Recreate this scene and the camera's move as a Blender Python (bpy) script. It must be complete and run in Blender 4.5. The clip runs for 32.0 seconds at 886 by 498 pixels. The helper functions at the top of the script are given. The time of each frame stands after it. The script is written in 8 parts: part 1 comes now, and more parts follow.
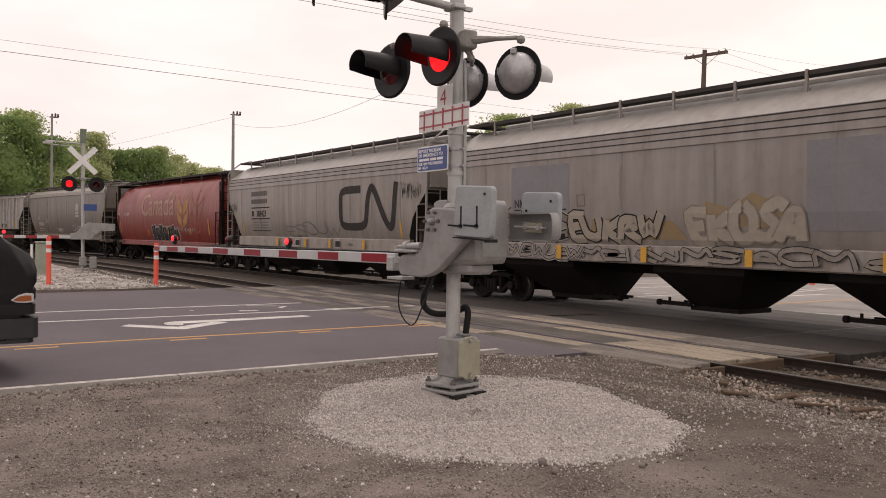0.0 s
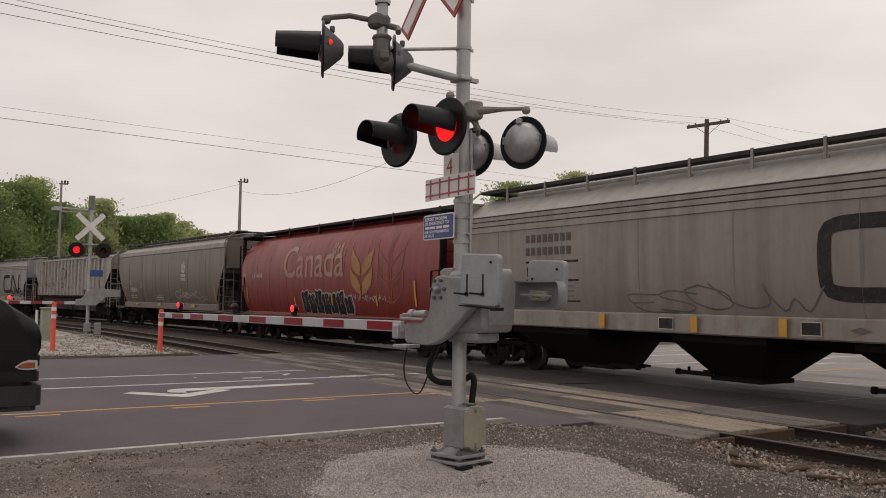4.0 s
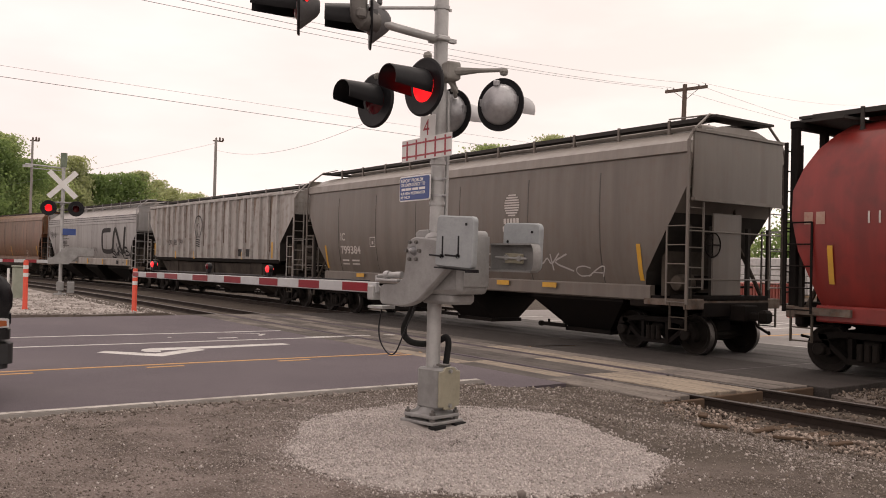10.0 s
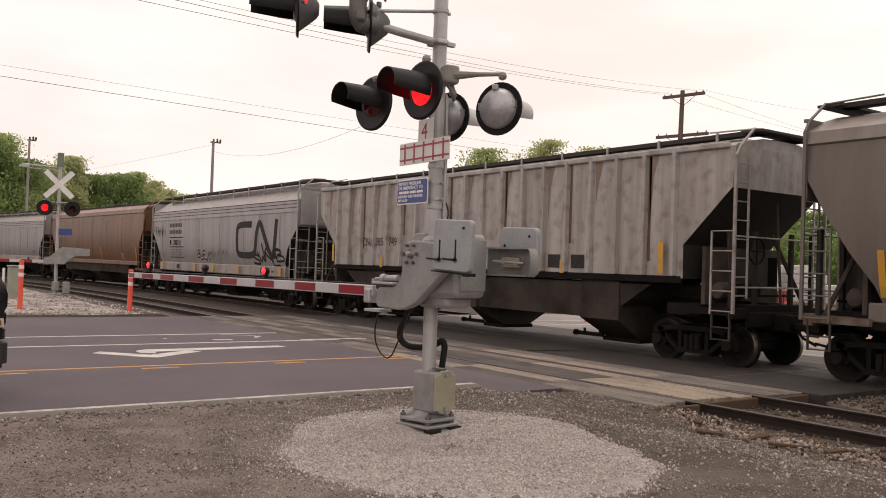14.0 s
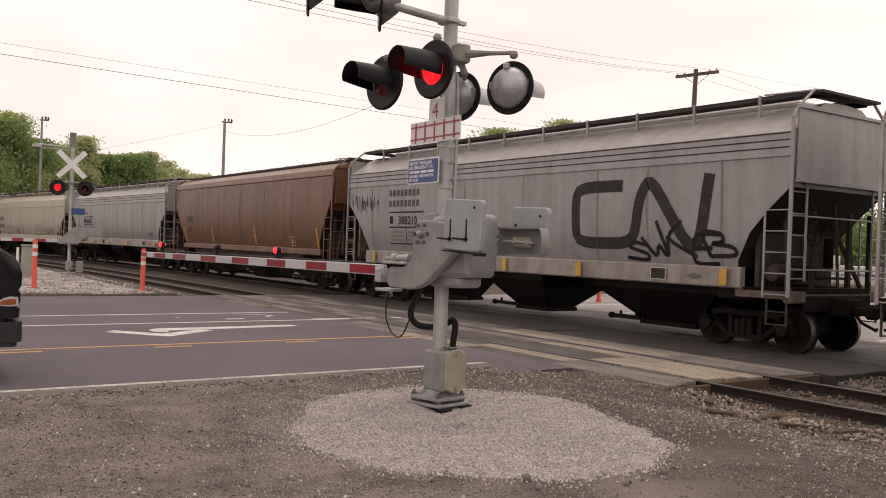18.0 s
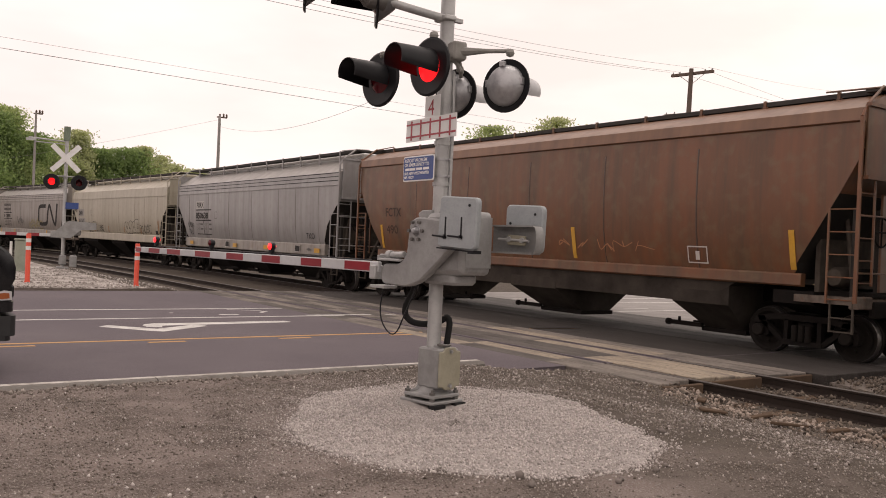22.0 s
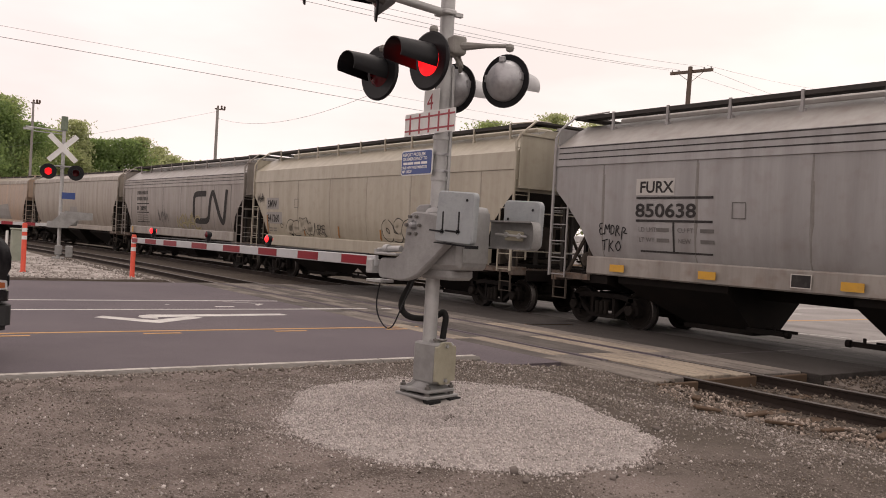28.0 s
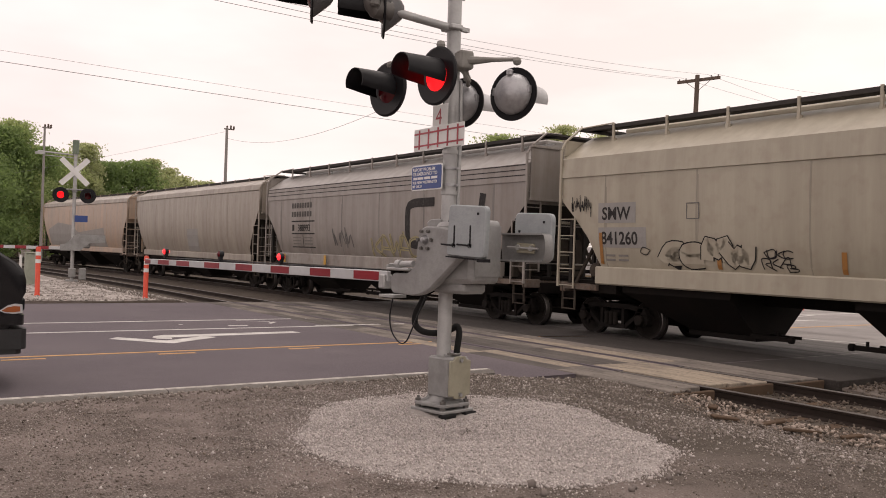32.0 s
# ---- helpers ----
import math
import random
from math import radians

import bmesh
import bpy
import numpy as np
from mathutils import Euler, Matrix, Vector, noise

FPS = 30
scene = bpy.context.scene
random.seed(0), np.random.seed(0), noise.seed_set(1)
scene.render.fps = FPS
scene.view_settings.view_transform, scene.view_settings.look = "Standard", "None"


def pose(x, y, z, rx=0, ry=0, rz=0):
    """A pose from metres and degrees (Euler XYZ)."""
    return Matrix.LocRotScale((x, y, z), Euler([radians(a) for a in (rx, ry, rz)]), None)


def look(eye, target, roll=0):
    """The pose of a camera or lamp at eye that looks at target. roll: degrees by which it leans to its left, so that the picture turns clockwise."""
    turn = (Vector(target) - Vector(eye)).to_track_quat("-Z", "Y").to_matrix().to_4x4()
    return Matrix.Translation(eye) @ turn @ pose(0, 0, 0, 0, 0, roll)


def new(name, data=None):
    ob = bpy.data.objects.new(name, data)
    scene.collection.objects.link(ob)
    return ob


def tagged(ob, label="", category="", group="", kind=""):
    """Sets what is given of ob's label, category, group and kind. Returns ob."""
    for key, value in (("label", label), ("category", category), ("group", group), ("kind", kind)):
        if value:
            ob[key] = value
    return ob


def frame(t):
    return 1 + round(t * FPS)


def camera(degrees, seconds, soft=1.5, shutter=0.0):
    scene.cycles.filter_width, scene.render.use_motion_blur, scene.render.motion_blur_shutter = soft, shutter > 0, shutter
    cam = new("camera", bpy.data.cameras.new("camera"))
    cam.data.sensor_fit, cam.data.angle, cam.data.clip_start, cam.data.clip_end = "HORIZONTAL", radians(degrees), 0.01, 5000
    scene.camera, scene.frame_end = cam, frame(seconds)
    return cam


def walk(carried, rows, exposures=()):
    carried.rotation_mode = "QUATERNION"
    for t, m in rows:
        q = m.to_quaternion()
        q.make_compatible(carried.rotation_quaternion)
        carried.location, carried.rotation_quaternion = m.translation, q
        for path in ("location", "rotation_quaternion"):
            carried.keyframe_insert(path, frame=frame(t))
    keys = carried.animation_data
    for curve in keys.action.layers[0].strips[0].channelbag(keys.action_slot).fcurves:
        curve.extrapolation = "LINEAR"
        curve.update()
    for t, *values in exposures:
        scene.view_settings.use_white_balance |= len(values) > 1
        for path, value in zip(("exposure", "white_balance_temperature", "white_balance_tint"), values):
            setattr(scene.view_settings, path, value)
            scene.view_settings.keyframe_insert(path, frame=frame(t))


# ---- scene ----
cam = camera(54.1, 32.0, soft=0.95)
PATH = [
    (0.0, pose(-0.000, 0.000, 1.820, 89.000, -0.700, -33.988)),
    (0.5, pose(-0.008, -0.005, 1.821, 88.773, -0.698, -33.947)),
    (1.0, pose(-0.006, 0.004, 1.820, 88.729, -0.688, -33.938)),
    (1.5, pose(-0.013, -0.000, 1.820, 88.732, -1.319, -33.911)),
    (2.0, pose(-0.013, -0.001, 1.822, 88.664, -1.049, -34.001)),
    (2.5, pose(-0.008, 0.010, 1.825, 88.800, -1.373, -34.009)),
    (3.0, pose(-0.007, 0.019, 1.831, 91.269, -0.943, -33.490)),
    (3.5, pose(-0.008, -0.001, 1.838, 94.186, -0.840, -33.139)),
    (4.0, pose(-0.010, 0.006, 1.834, 93.384, -0.849, -33.669)),
    (4.5, pose(-0.014, 0.004, 1.836, 92.080, -1.003, -34.299)),
    (6.5, pose(-0.005, -0.000, 1.830, 91.313, -1.070, -34.567)),
    (7.0, pose(-0.000, 0.006, 1.831, 91.285, -1.146, -34.527)),
    (7.5, pose(-0.011, -0.007, 1.831, 91.244, -1.295, -34.574)),
    (8.0, pose(-0.003, -0.003, 1.832, 91.352, -1.339, -34.887)),
    (8.5, pose(-0.001, 0.002, 1.830, 91.310, -1.390, -35.152)),
    (9.0, pose(0.003, 0.015, 1.831, 91.188, -1.389, -35.274)),
    (9.5, pose(0.001, 0.009, 1.829, 91.027, -1.141, -35.288)),
    (10.0, pose(-0.000, 0.000, 1.829, 90.925, -1.389, -35.216)),
    (10.5, pose(-0.006, 0.004, 1.834, 90.872, -1.542, -35.237)),
    (11.0, pose(-0.007, 0.011, 1.831, 90.836, -1.722, -35.233)),
    (11.5, pose(-0.005, 0.006, 1.832, 90.498, -1.922, -35.220)),
    (12.0, pose(-0.009, 0.010, 1.824, 90.298, -2.006, -35.238)),
    (12.5, pose(-0.009, -0.005, 1.829, 90.330, -1.961, -35.237)),
    (13.0, pose(0.001, 0.008, 1.830, 90.588, -1.832, -35.351)),
    (13.5, pose(-0.007, -0.001, 1.831, 91.044, -1.723, -35.412)),
    (14.0, pose(0.001, 0.010, 1.829, 91.170, -1.921, -35.459)),
    (14.5, pose(-0.006, -0.012, 1.827, 90.994, -1.910, -35.447)),
    (16.5, pose(-0.007, 0.008, 1.827, 90.109, -2.175, -35.123)),
    (17.0, pose(-0.000, 0.013, 1.826, 90.038, -2.198, -34.919)),
    (17.5, pose(-0.001, 0.008, 1.826, 89.980, -2.074, -34.784)),
    (18.0, pose(0.002, 0.004, 1.826, 89.822, -1.986, -34.718)),
    (18.5, pose(-0.003, 0.001, 1.829, 89.786, -1.853, -34.856)),
    (19.0, pose(-0.006, 0.004, 1.825, 89.897, -2.064, -34.940)),
    (19.5, pose(-0.003, 0.006, 1.828, 90.214, -2.215, -35.072)),
    (20.0, pose(-0.004, 0.003, 1.825, 90.408, -2.294, -35.122)),
    (20.5, pose(0.001, 0.004, 1.826, 90.232, -2.148, -35.070)),
    (21.0, pose(-0.003, 0.004, 1.825, 89.978, -2.196, -35.071)),
    (21.5, pose(-0.000, 0.005, 1.828, 89.745, -2.271, -35.070)),
    (22.0, pose(-0.008, -0.001, 1.828, 89.648, -2.431, -35.090)),
    (22.5, pose(-0.007, -0.000, 1.826, 89.683, -2.500, -35.132)),
    (23.0, pose(-0.003, 0.001, 1.827, 89.655, -2.603, -35.167)),
    (23.5, pose(-0.001, 0.007, 1.824, 89.573, -2.685, -35.164)),
    (24.0, pose(-0.005, -0.004, 1.828, 89.534, -2.682, -35.213)),
    (24.5, pose(-0.008, 0.004, 1.828, 89.646, -2.668, -35.211)),
    (25.0, pose(-0.002, 0.016, 1.823, 89.688, -2.677, -35.245)),
    (25.5, pose(-0.007, 0.010, 1.823, 89.692, -2.805, -35.304)),
    (27.5, pose(-0.007, 0.006, 1.825, 89.412, -3.098, -35.342)),
    (28.0, pose(-0.007, 0.008, 1.825, 89.327, -3.161, -35.304)),
    (28.5, pose(-0.010, 0.003, 1.824, 89.339, -2.904, -35.138)),
    (29.0, pose(-0.008, 0.004, 1.826, 89.432, -2.792, -34.964)),
    (29.5, pose(-0.004, 0.018, 1.823, 89.498, -2.620, -34.852)),
    (30.0, pose(-0.001, 0.018, 1.825, 89.538, -2.614, -34.793)),
    (30.5, pose(-0.007, 0.009, 1.825, 89.573, -2.227, -34.709)),
    (31.0, pose(-0.010, 0.005, 1.827, 89.711, -1.838, -34.525)),
    (31.5, pose(-0.019, 0.020, 1.827, 89.924, -1.744, -34.472)),
    (32.0, pose(-0.017, 0.010, 1.824, 90.233, -1.840, -34.588)),
]

EXPOSURES = [(0.0, 0.04, 6860, 14), (1.0, 0.08, 6860, 14), (2.0, 0.11, 6860, 14), (3.0, 0.05, 6880, 15), (3.5, -0.33, 6720, 11), (4.0, -0.42, 6680, 9.5), (4.5, -0.30, 6720, 11), (7.0, -0.04, 6900, 13), (9.0, 0.06, 7000, 15), (14.0, 0.07, 7000, 15), (24.0, 0.10, 6960, 15), (28.0, 0.05, 6880, 15), (32.0, 0.05, 6880, 15)]
walk(cam, PATH, EXPOSURES)

# ---- sky and sun: bright overcast ----
world = bpy.data.worlds.new("overcast_sky")
scene.world = world
world.use_nodes = True
wn, wl = world.node_tree.nodes, world.node_tree.links
wn.clear()
w_out, w_bg = wn.new("ShaderNodeOutputWorld"), wn.new("ShaderNodeBackground")
w_sky = wn.new("ShaderNodeTexSky")
w_sky.sky_type, w_sky.sun_disc = "NISHITA", False
w_sky.sun_elevation, w_sky.sun_rotation = radians(72), radians(50)
w_dim = wn.new("ShaderNodeMix")
w_dim.data_type, w_dim.blend_type = "RGBA", "MULTIPLY"
w_dim.inputs[0].default_value = 1.0
w_dim.inputs[7].default_value = (0.1, 0.1, 0.1, 1)
w_tc, w_noise, w_ramp, w_mix = wn.new("ShaderNodeTexCoord"), wn.new("ShaderNodeTexNoise"), wn.new("ShaderNodeValToRGB"), wn.new("ShaderNodeMix")
w_map = wn.new("ShaderNodeMapping")
w_map.inputs["Scale"].default_value = (1.0, 1.0, 3.2)
w_noise.inputs["Scale"].default_value, w_noise.inputs["Detail"].default_value, w_noise.inputs["Roughness"].default_value = 2.3, 5.0, 0.5
w_ramp.color_ramp.elements[0].position, w_ramp.color_ramp.elements[0].color = 0.32, (0.865, 0.815, 0.772, 1)
w_ramp.color_ramp.elements[1].position, w_ramp.color_ramp.elements[1].color = 0.66, (1.08, 1.04, 0.99, 1)
w_mix.data_type = "RGBA"
w_mix.inputs[0].default_value = 0.94
wl.new(w_tc.outputs["Generated"], w_map.inputs["Vector"])
wl.new(w_map.outputs["Vector"], w_noise.inputs["Vector"])
wl.new(w_noise.outputs["Fac"], w_ramp.inputs["Fac"])
wl.new(w_sky.outputs["Color"], w_dim.inputs[6])
wl.new(w_dim.outputs[2], w_mix.inputs[6])
wl.new(w_ramp.outputs["Color"], w_mix.inputs[7])
w_dot, w_rng, w_side, w_mul = wn.new("ShaderNodeVectorMath"), wn.new("ShaderNodeMapRange"), wn.new("ShaderNodeMix"), wn.new("ShaderNodeMix")
w_dot.operation = "DOT_PRODUCT"
w_dot.inputs[1].default_value = (0.83, -0.56, 0.0)
w_rng.inputs["From Min"].default_value, w_rng.inputs["From Max"].default_value = -0.45, 0.35
w_side.data_type = w_mul.data_type = "RGBA"
w_side.inputs[6].default_value, w_side.inputs[7].default_value = (0.905, 0.854, 0.88, 1), (1.03, 1.008, 1.01, 1)
w_mul.blend_type = "MULTIPLY"
w_mul.inputs[0].default_value = 1.0
wl.new(w_tc.outputs["Generated"], w_dot.inputs[0])
wl.new(w_dot.outputs["Value"], w_rng.inputs["Value"])
wl.new(w_rng.outputs["Result"], w_side.inputs[0])
wl.new(w_mix.outputs[2], w_mul.inputs[6])
wl.new(w_side.outputs[2], w_mul.inputs[7])
wl.new(w_mul.outputs[2], w_bg.inputs["Color"])
w_bg.inputs["Strength"].default_value = 1.13
wl.new(w_bg.outputs["Background"], w_out.inputs["Surface"])

sun = new("sun", bpy.data.lights.new("sun", "SUN"))
sun.data.energy, sun.data.angle, sun.data.color = 0.7, radians(25), (1.0, 0.95, 0.9)
sun.matrix_world = look((14, 12, 60), (0, 0, 0))


# ---- materials ----
def surface(name, base, other=None, rough=0.6, metal=0.0, big=0.6, fine=14.0, amount=0.5, stretch=(1, 1, 1), bump=0.15, bump_scale=30.0,
            third=None, third_amount=0.25, emit=0.0, lo=0.4, hi=0.65, spec=0.5, island=False):
    """A painted, stained or mineral surface: base colour, large stains of another, fine grain, relief."""
    m = bpy.data.materials.new(name)
    m.use_nodes = True
    nd, ln = m.node_tree.nodes, m.node_tree.links
    bsdf = nd["Principled BSDF"]
    bsdf.inputs["Metallic"].default_value = metal
    bsdf.inputs["Specular IOR Level"].default_value = spec
    tc, mp = nd.new("ShaderNodeTexCoord"), nd.new("ShaderNodeMapping")
    mp.inputs["Scale"].default_value = stretch
    info = nd.new("ShaderNodeObjectInfo")
    shift = nd.new("ShaderNodeVectorMath")
    shift.operation = "SCALE"
    shift.inputs[0].default_value = (37.0, 19.0, 53.0)
    ln.new(info.outputs["Random"], shift.inputs["Scale"])
    ln.new(shift.outputs[0], mp.inputs["Location"])
    ln.new(tc.outputs["Object"], mp.inputs["Vector"])
    if other is None:
        other = tuple(c * 0.72 for c in base)
    n1 = nd.new("ShaderNodeTexNoise")
    n1.inputs["Scale"].default_value, n1.inputs["Detail"].default_value = big, 6.0
    n1.inputs["Roughness"].default_value = 0.62
    ln.new(mp.outputs["Vector"], n1.inputs["Vector"])
    r1 = nd.new("ShaderNodeMapRange")
    r1.inputs["From Min"].default_value, r1.inputs["From Max"].default_value = lo, hi
    r1.inputs["To Max"].default_value = amount
    if island:
        geo = nd.new("ShaderNodeNewGeometry")
        ln.new(geo.outputs["Random Per Island"], r1.inputs["Value"])
    else:
        ln.new(n1.outputs["Fac"], r1.inputs["Value"])
    mix = nd.new("ShaderNodeMix")
    mix.data_type = "RGBA"
    mix.inputs[6].default_value, mix.inputs[7].default_value = (*base, 1), (*other, 1)
    ln.new(r1.outputs["Result"], mix.inputs[0])
    n2 = nd.new("ShaderNodeTexNoise")
    n2.inputs["Scale"].default_value, n2.inputs["Detail"].default_value = fine, 4.0
    ln.new(tc.outputs["Object"], n2.inputs["Vector"])
    r2 = nd.new("ShaderNodeMapRange")
    r2.inputs["From Min"].default_value, r2.inputs["From Max"].default_value = 0.5, 0.78
    r2.inputs["To Max"].default_value = third_amount
    ln.new(n2.outputs["Fac"], r2.inputs["Value"])
    mix2 = nd.new("ShaderNodeMix")
    mix2.data_type = "RGBA"
    mix2.inputs[7].default_value = (*(third or tuple(c * 0.55 for c in base)), 1)
    ln.new(r2.outputs["Result"], mix2.inputs[0])
    ln.new(mix.outputs[2], mix2.inputs[6])
    ln.new(mix2.outputs[2], bsdf.inputs["Base Color"])
    rr = nd.new("ShaderNodeMapRange")
    rr.inputs["To Min"].default_value, rr.inputs["To Max"].default_value = max(rough - 0.12, 0.05), min(rough + 0.15, 1.0)
    ln.new(n1.outputs["Fac"], rr.inputs["Value"])
    ln.new(rr.outputs["Result"], bsdf.inputs["Roughness"])
    if bump:
        n3, bp = nd.new("ShaderNodeTexNoise"), nd.new("ShaderNodeBump")
        n3.inputs["Scale"].default_value, n3.inputs["Detail"].default_value = bump_scale, 3.0
        bp.inputs["Strength"].default_value, bp.inputs["Distance"].default_value = bump, 0.02
        ln.new(tc.outputs["Object"], n3.inputs["Vector"])
        ln.new(n3.outputs["Fac"], bp.inputs["Height"])
        ln.new(bp.outputs["Normal"], bsdf.inputs["Normal"])
    if emit:
        bsdf.inputs["Emission Color"].default_value = (*base, 1)
        bsdf.inputs["Emission Strength"].default_value = emit
    return m


def car_paint(name, base, grime, amount=0.55, rust=(0.16, 0.07, 0.035), rust_amount=0.12, dim=0.83):
    """Weathered car-body paint: grime in vertical runs, rust freckles."""
    base, grime, rust = (tuple(c * dim for c in col) for col in (base, grime, rust))
    return surface(name, base, grime, rough=0.36, big=1.5, amount=min(1.0, amount * 1.25), stretch=(1.6, 1.6, 0.13), fine=3.2, third=rust,
                   third_amount=min(0.8, rust_amount * 1.6), bump=0.05, bump_scale=3.0, lo=0.36, hi=0.66, spec=0.52)


DULL = 0.12
galv = surface("galvanised_steel", (0.44, 0.44, 0.435), (0.30, 0.30, 0.30), rough=0.45, metal=0.35, big=5, fine=40, amount=0.6, third=(0.3, 0.3, 0.3))
cast = surface("cast_aluminium_paint", (0.31, 0.31, 0.305), (0.205, 0.20, 0.197), rough=0.5, metal=0.2, big=4, fine=30, amount=0.7)
cover_paint = surface("pale_blue_grey_cover", (0.33, 0.355, 0.365), (0.25, 0.27, 0.28), rough=0.45, metal=0.2, big=5, fine=30)
tan_paint = surface("tan_lid_paint", (0.33, 0.31, 0.235), (0.25, 0.232, 0.175), rough=0.6, big=5)
black_metal = surface("black_signal_paint", (0.010, 0.010, 0.012), (0.018, 0.018, 0.019), rough=0.38, big=4, bump=0.05, spec=0.22)
dome_metal = surface("weathered_dome_aluminium", (0.42, 0.42, 0.43), (0.25, 0.25, 0.26), rough=0.42, metal=0.55, big=6, fine=20, amount=0.8)
rubber = surface("black_rubber", (0.02, 0.02, 0.02), rough=0.75, bump=0.1, spec=DULL)
sign_white = surface("white_sign_sheet", (0.74, 0.74, 0.73), (0.62, 0.61, 0.59), rough=0.35, big=4, bump=0, third_amount=0.08)
sign_red = surface("red_sign_film", (0.40, 0.045, 0.06), rough=0.4, big=3, bump=0)
sign_blue = surface("blue_sign_sheet", (0.025, 0.06, 0.24), (0.03, 0.07, 0.22), rough=0.35, big=3, bump=0)
arm_white = surface("white_reflective_arm", (0.52, 0.53, 0.54), (0.40, 0.40, 0.41), rough=0.4, big=2, bump=0.03)
arm_red = surface("red_reflective_arm", (0.26, 0.014, 0.024), (0.2, 0.012, 0.02), rough=0.4, big=2, bump=0.03)
lens_lit = surface("lit_red_lens", (1.0, 0.012, 0.016), (1.0, 0.01, 0.012), rough=0.3, emit=1.3, bump=0, third=(1.0, 0.03, 0.03))
lens_hot = surface("bright_red_lamp", (1.0, 0.02, 0.025), (1.0, 0.02, 0.025), rough=0.3, emit=2.4, bump=0, third=(1.0, 0.05, 0.05))
lens_dark = surface("unlit_red_lens", (0.10, 0.008, 0.012), (0.07, 0.006, 0.01), rough=0.12, bump=0)
concrete = surface("old_concrete", (0.21, 0.195, 0.18), (0.12, 0.11, 0.10), rough=0.9, big=1.5, fine=25, amount=0.8, bump=0.4, bump_scale=60, spec=DULL)
curb_white = surface("worn_white_kerb_paint", (0.55, 0.52, 0.49), (0.30, 0.275, 0.25), rough=0.8, big=4, fine=16, amount=0.9, third=(0.22, 0.2, 0.185), third_amount=0.8, bump=0.3, spec=DULL)
asphalt = surface("road_asphalt", (0.105, 0.087, 0.099), (0.143, 0.122, 0.132), rough=0.85, big=0.35, fine=90, amount=0.8, third=(0.12, 0.11, 0.105), third_amount=0.5, bump=0.5, bump_scale=160, spec=0.35)
asphalt_pale = surface("dusty_pale_asphalt", (0.30, 0.28, 0.268), (0.20, 0.185, 0.178), rough=0.85, big=0.5, fine=60, amount=0.8, third=(0.25, 0.23, 0.22), third_amount=0.5, bump=0.4, bump_scale=120, spec=0.3)
bed_dark = surface("dark_streaked_asphalt", (0.036, 0.031, 0.028), (0.072, 0.064, 0.060), rough=0.85, big=0.9, fine=40, amount=0.8, stretch=(2.2, 0.35, 1), third=(0.13, 0.115, 0.105), third_amount=0.4, bump=0.4, bump_scale=120, spec=0.3, lo=0.45, hi=0.7)
bed_mid = surface("worn_streaked_asphalt", (0.10, 0.092, 0.088), (0.052, 0.046, 0.044), rough=0.8, big=0.9, fine=40, amount=0.85, stretch=(2.6, 0.3, 1), third=(0.22, 0.2, 0.19), third_amount=0.4, bump=0.4, bump_scale=120, spec=0.3)
road_white = surface("worn_white_road_paint", (0.60, 0.585, 0.56), (0.36, 0.34, 0.33), rough=0.75, big=2.5, fine=30, amount=0.8, third=(0.2, 0.19, 0.18), third_amount=0.55)
road_yellow = surface("worn_yellow_road_paint", (0.52, 0.29, 0.10), (0.40, 0.22, 0.09), rough=0.75, big=2.5, fine=30, third=(0.2, 0.14, 0.08), third_amount=0.5)
dirt = surface("gravelly_dirt", (0.200, 0.163, 0.148), (0.081, 0.064, 0.055), rough=0.95, big=1.6, fine=55, amount=0.95, third=(0.36, 0.33, 0.305), third_amount=0.8, bump=1.0, bump_scale=55, spec=DULL)


def bare_soil(m, soil, soil_dark):
    """Gravel gives way to bare brown soil towards the tracks, along an uneven edge."""
    nd, ln = m.node_tree.nodes, m.node_tree.links
    bsdf = nd["Principled BSDF"]
    old = bsdf.inputs["Base Color"].links[0].from_socket
    tc, sep, n, add, rg, mx, mx2, n2 = (nd.new("ShaderNode" + k) for k in ("TexCoord", "SeparateXYZ", "TexNoise", "Math", "MapRange", "Mix", "Mix", "TexNoise"))
    n.inputs["Scale"].default_value, n.inputs["Detail"].default_value = 0.9, 5.0
    n2.inputs["Scale"].default_value, n2.inputs["Detail"].default_value = 9.0, 6.0
    add.operation = "MULTIPLY_ADD"
    add.inputs[1].default_value = 5.0
    ln.new(tc.outputs["Object"], sep.inputs[0])
    ln.new(tc.outputs["Object"], n.inputs["Vector"])
    ln.new(tc.outputs["Object"], n2.inputs["Vector"])
    ln.new(n.outputs["Fac"], add.inputs[0])
    ln.new(sep.outputs["X"], add.inputs[2])
    rg.inputs["From Min"].default_value, rg.inputs["From Max"].default_value, rg.inputs["To Max"].default_value = 6.2, 9.0, 0.85
    ln.new(add.outputs[0], rg.inputs["Value"])
    for x in (mx, mx2):
        x.data_type = "RGBA"
    mx2.inputs[6].default_value, mx2.inputs[7].default_value = (*soil, 1), (*soil_dark, 1)
    ln.new(n2.outputs["Fac"], mx2.inputs[0])
    ln.new(rg.outputs["Result"], mx.inputs[0])
    ln.new(old, mx.inputs[6])
    ln.new(mx2.outputs[2], mx.inputs[7])
    ln.new(mx.outputs[2], bsdf.inputs["Base Color"])


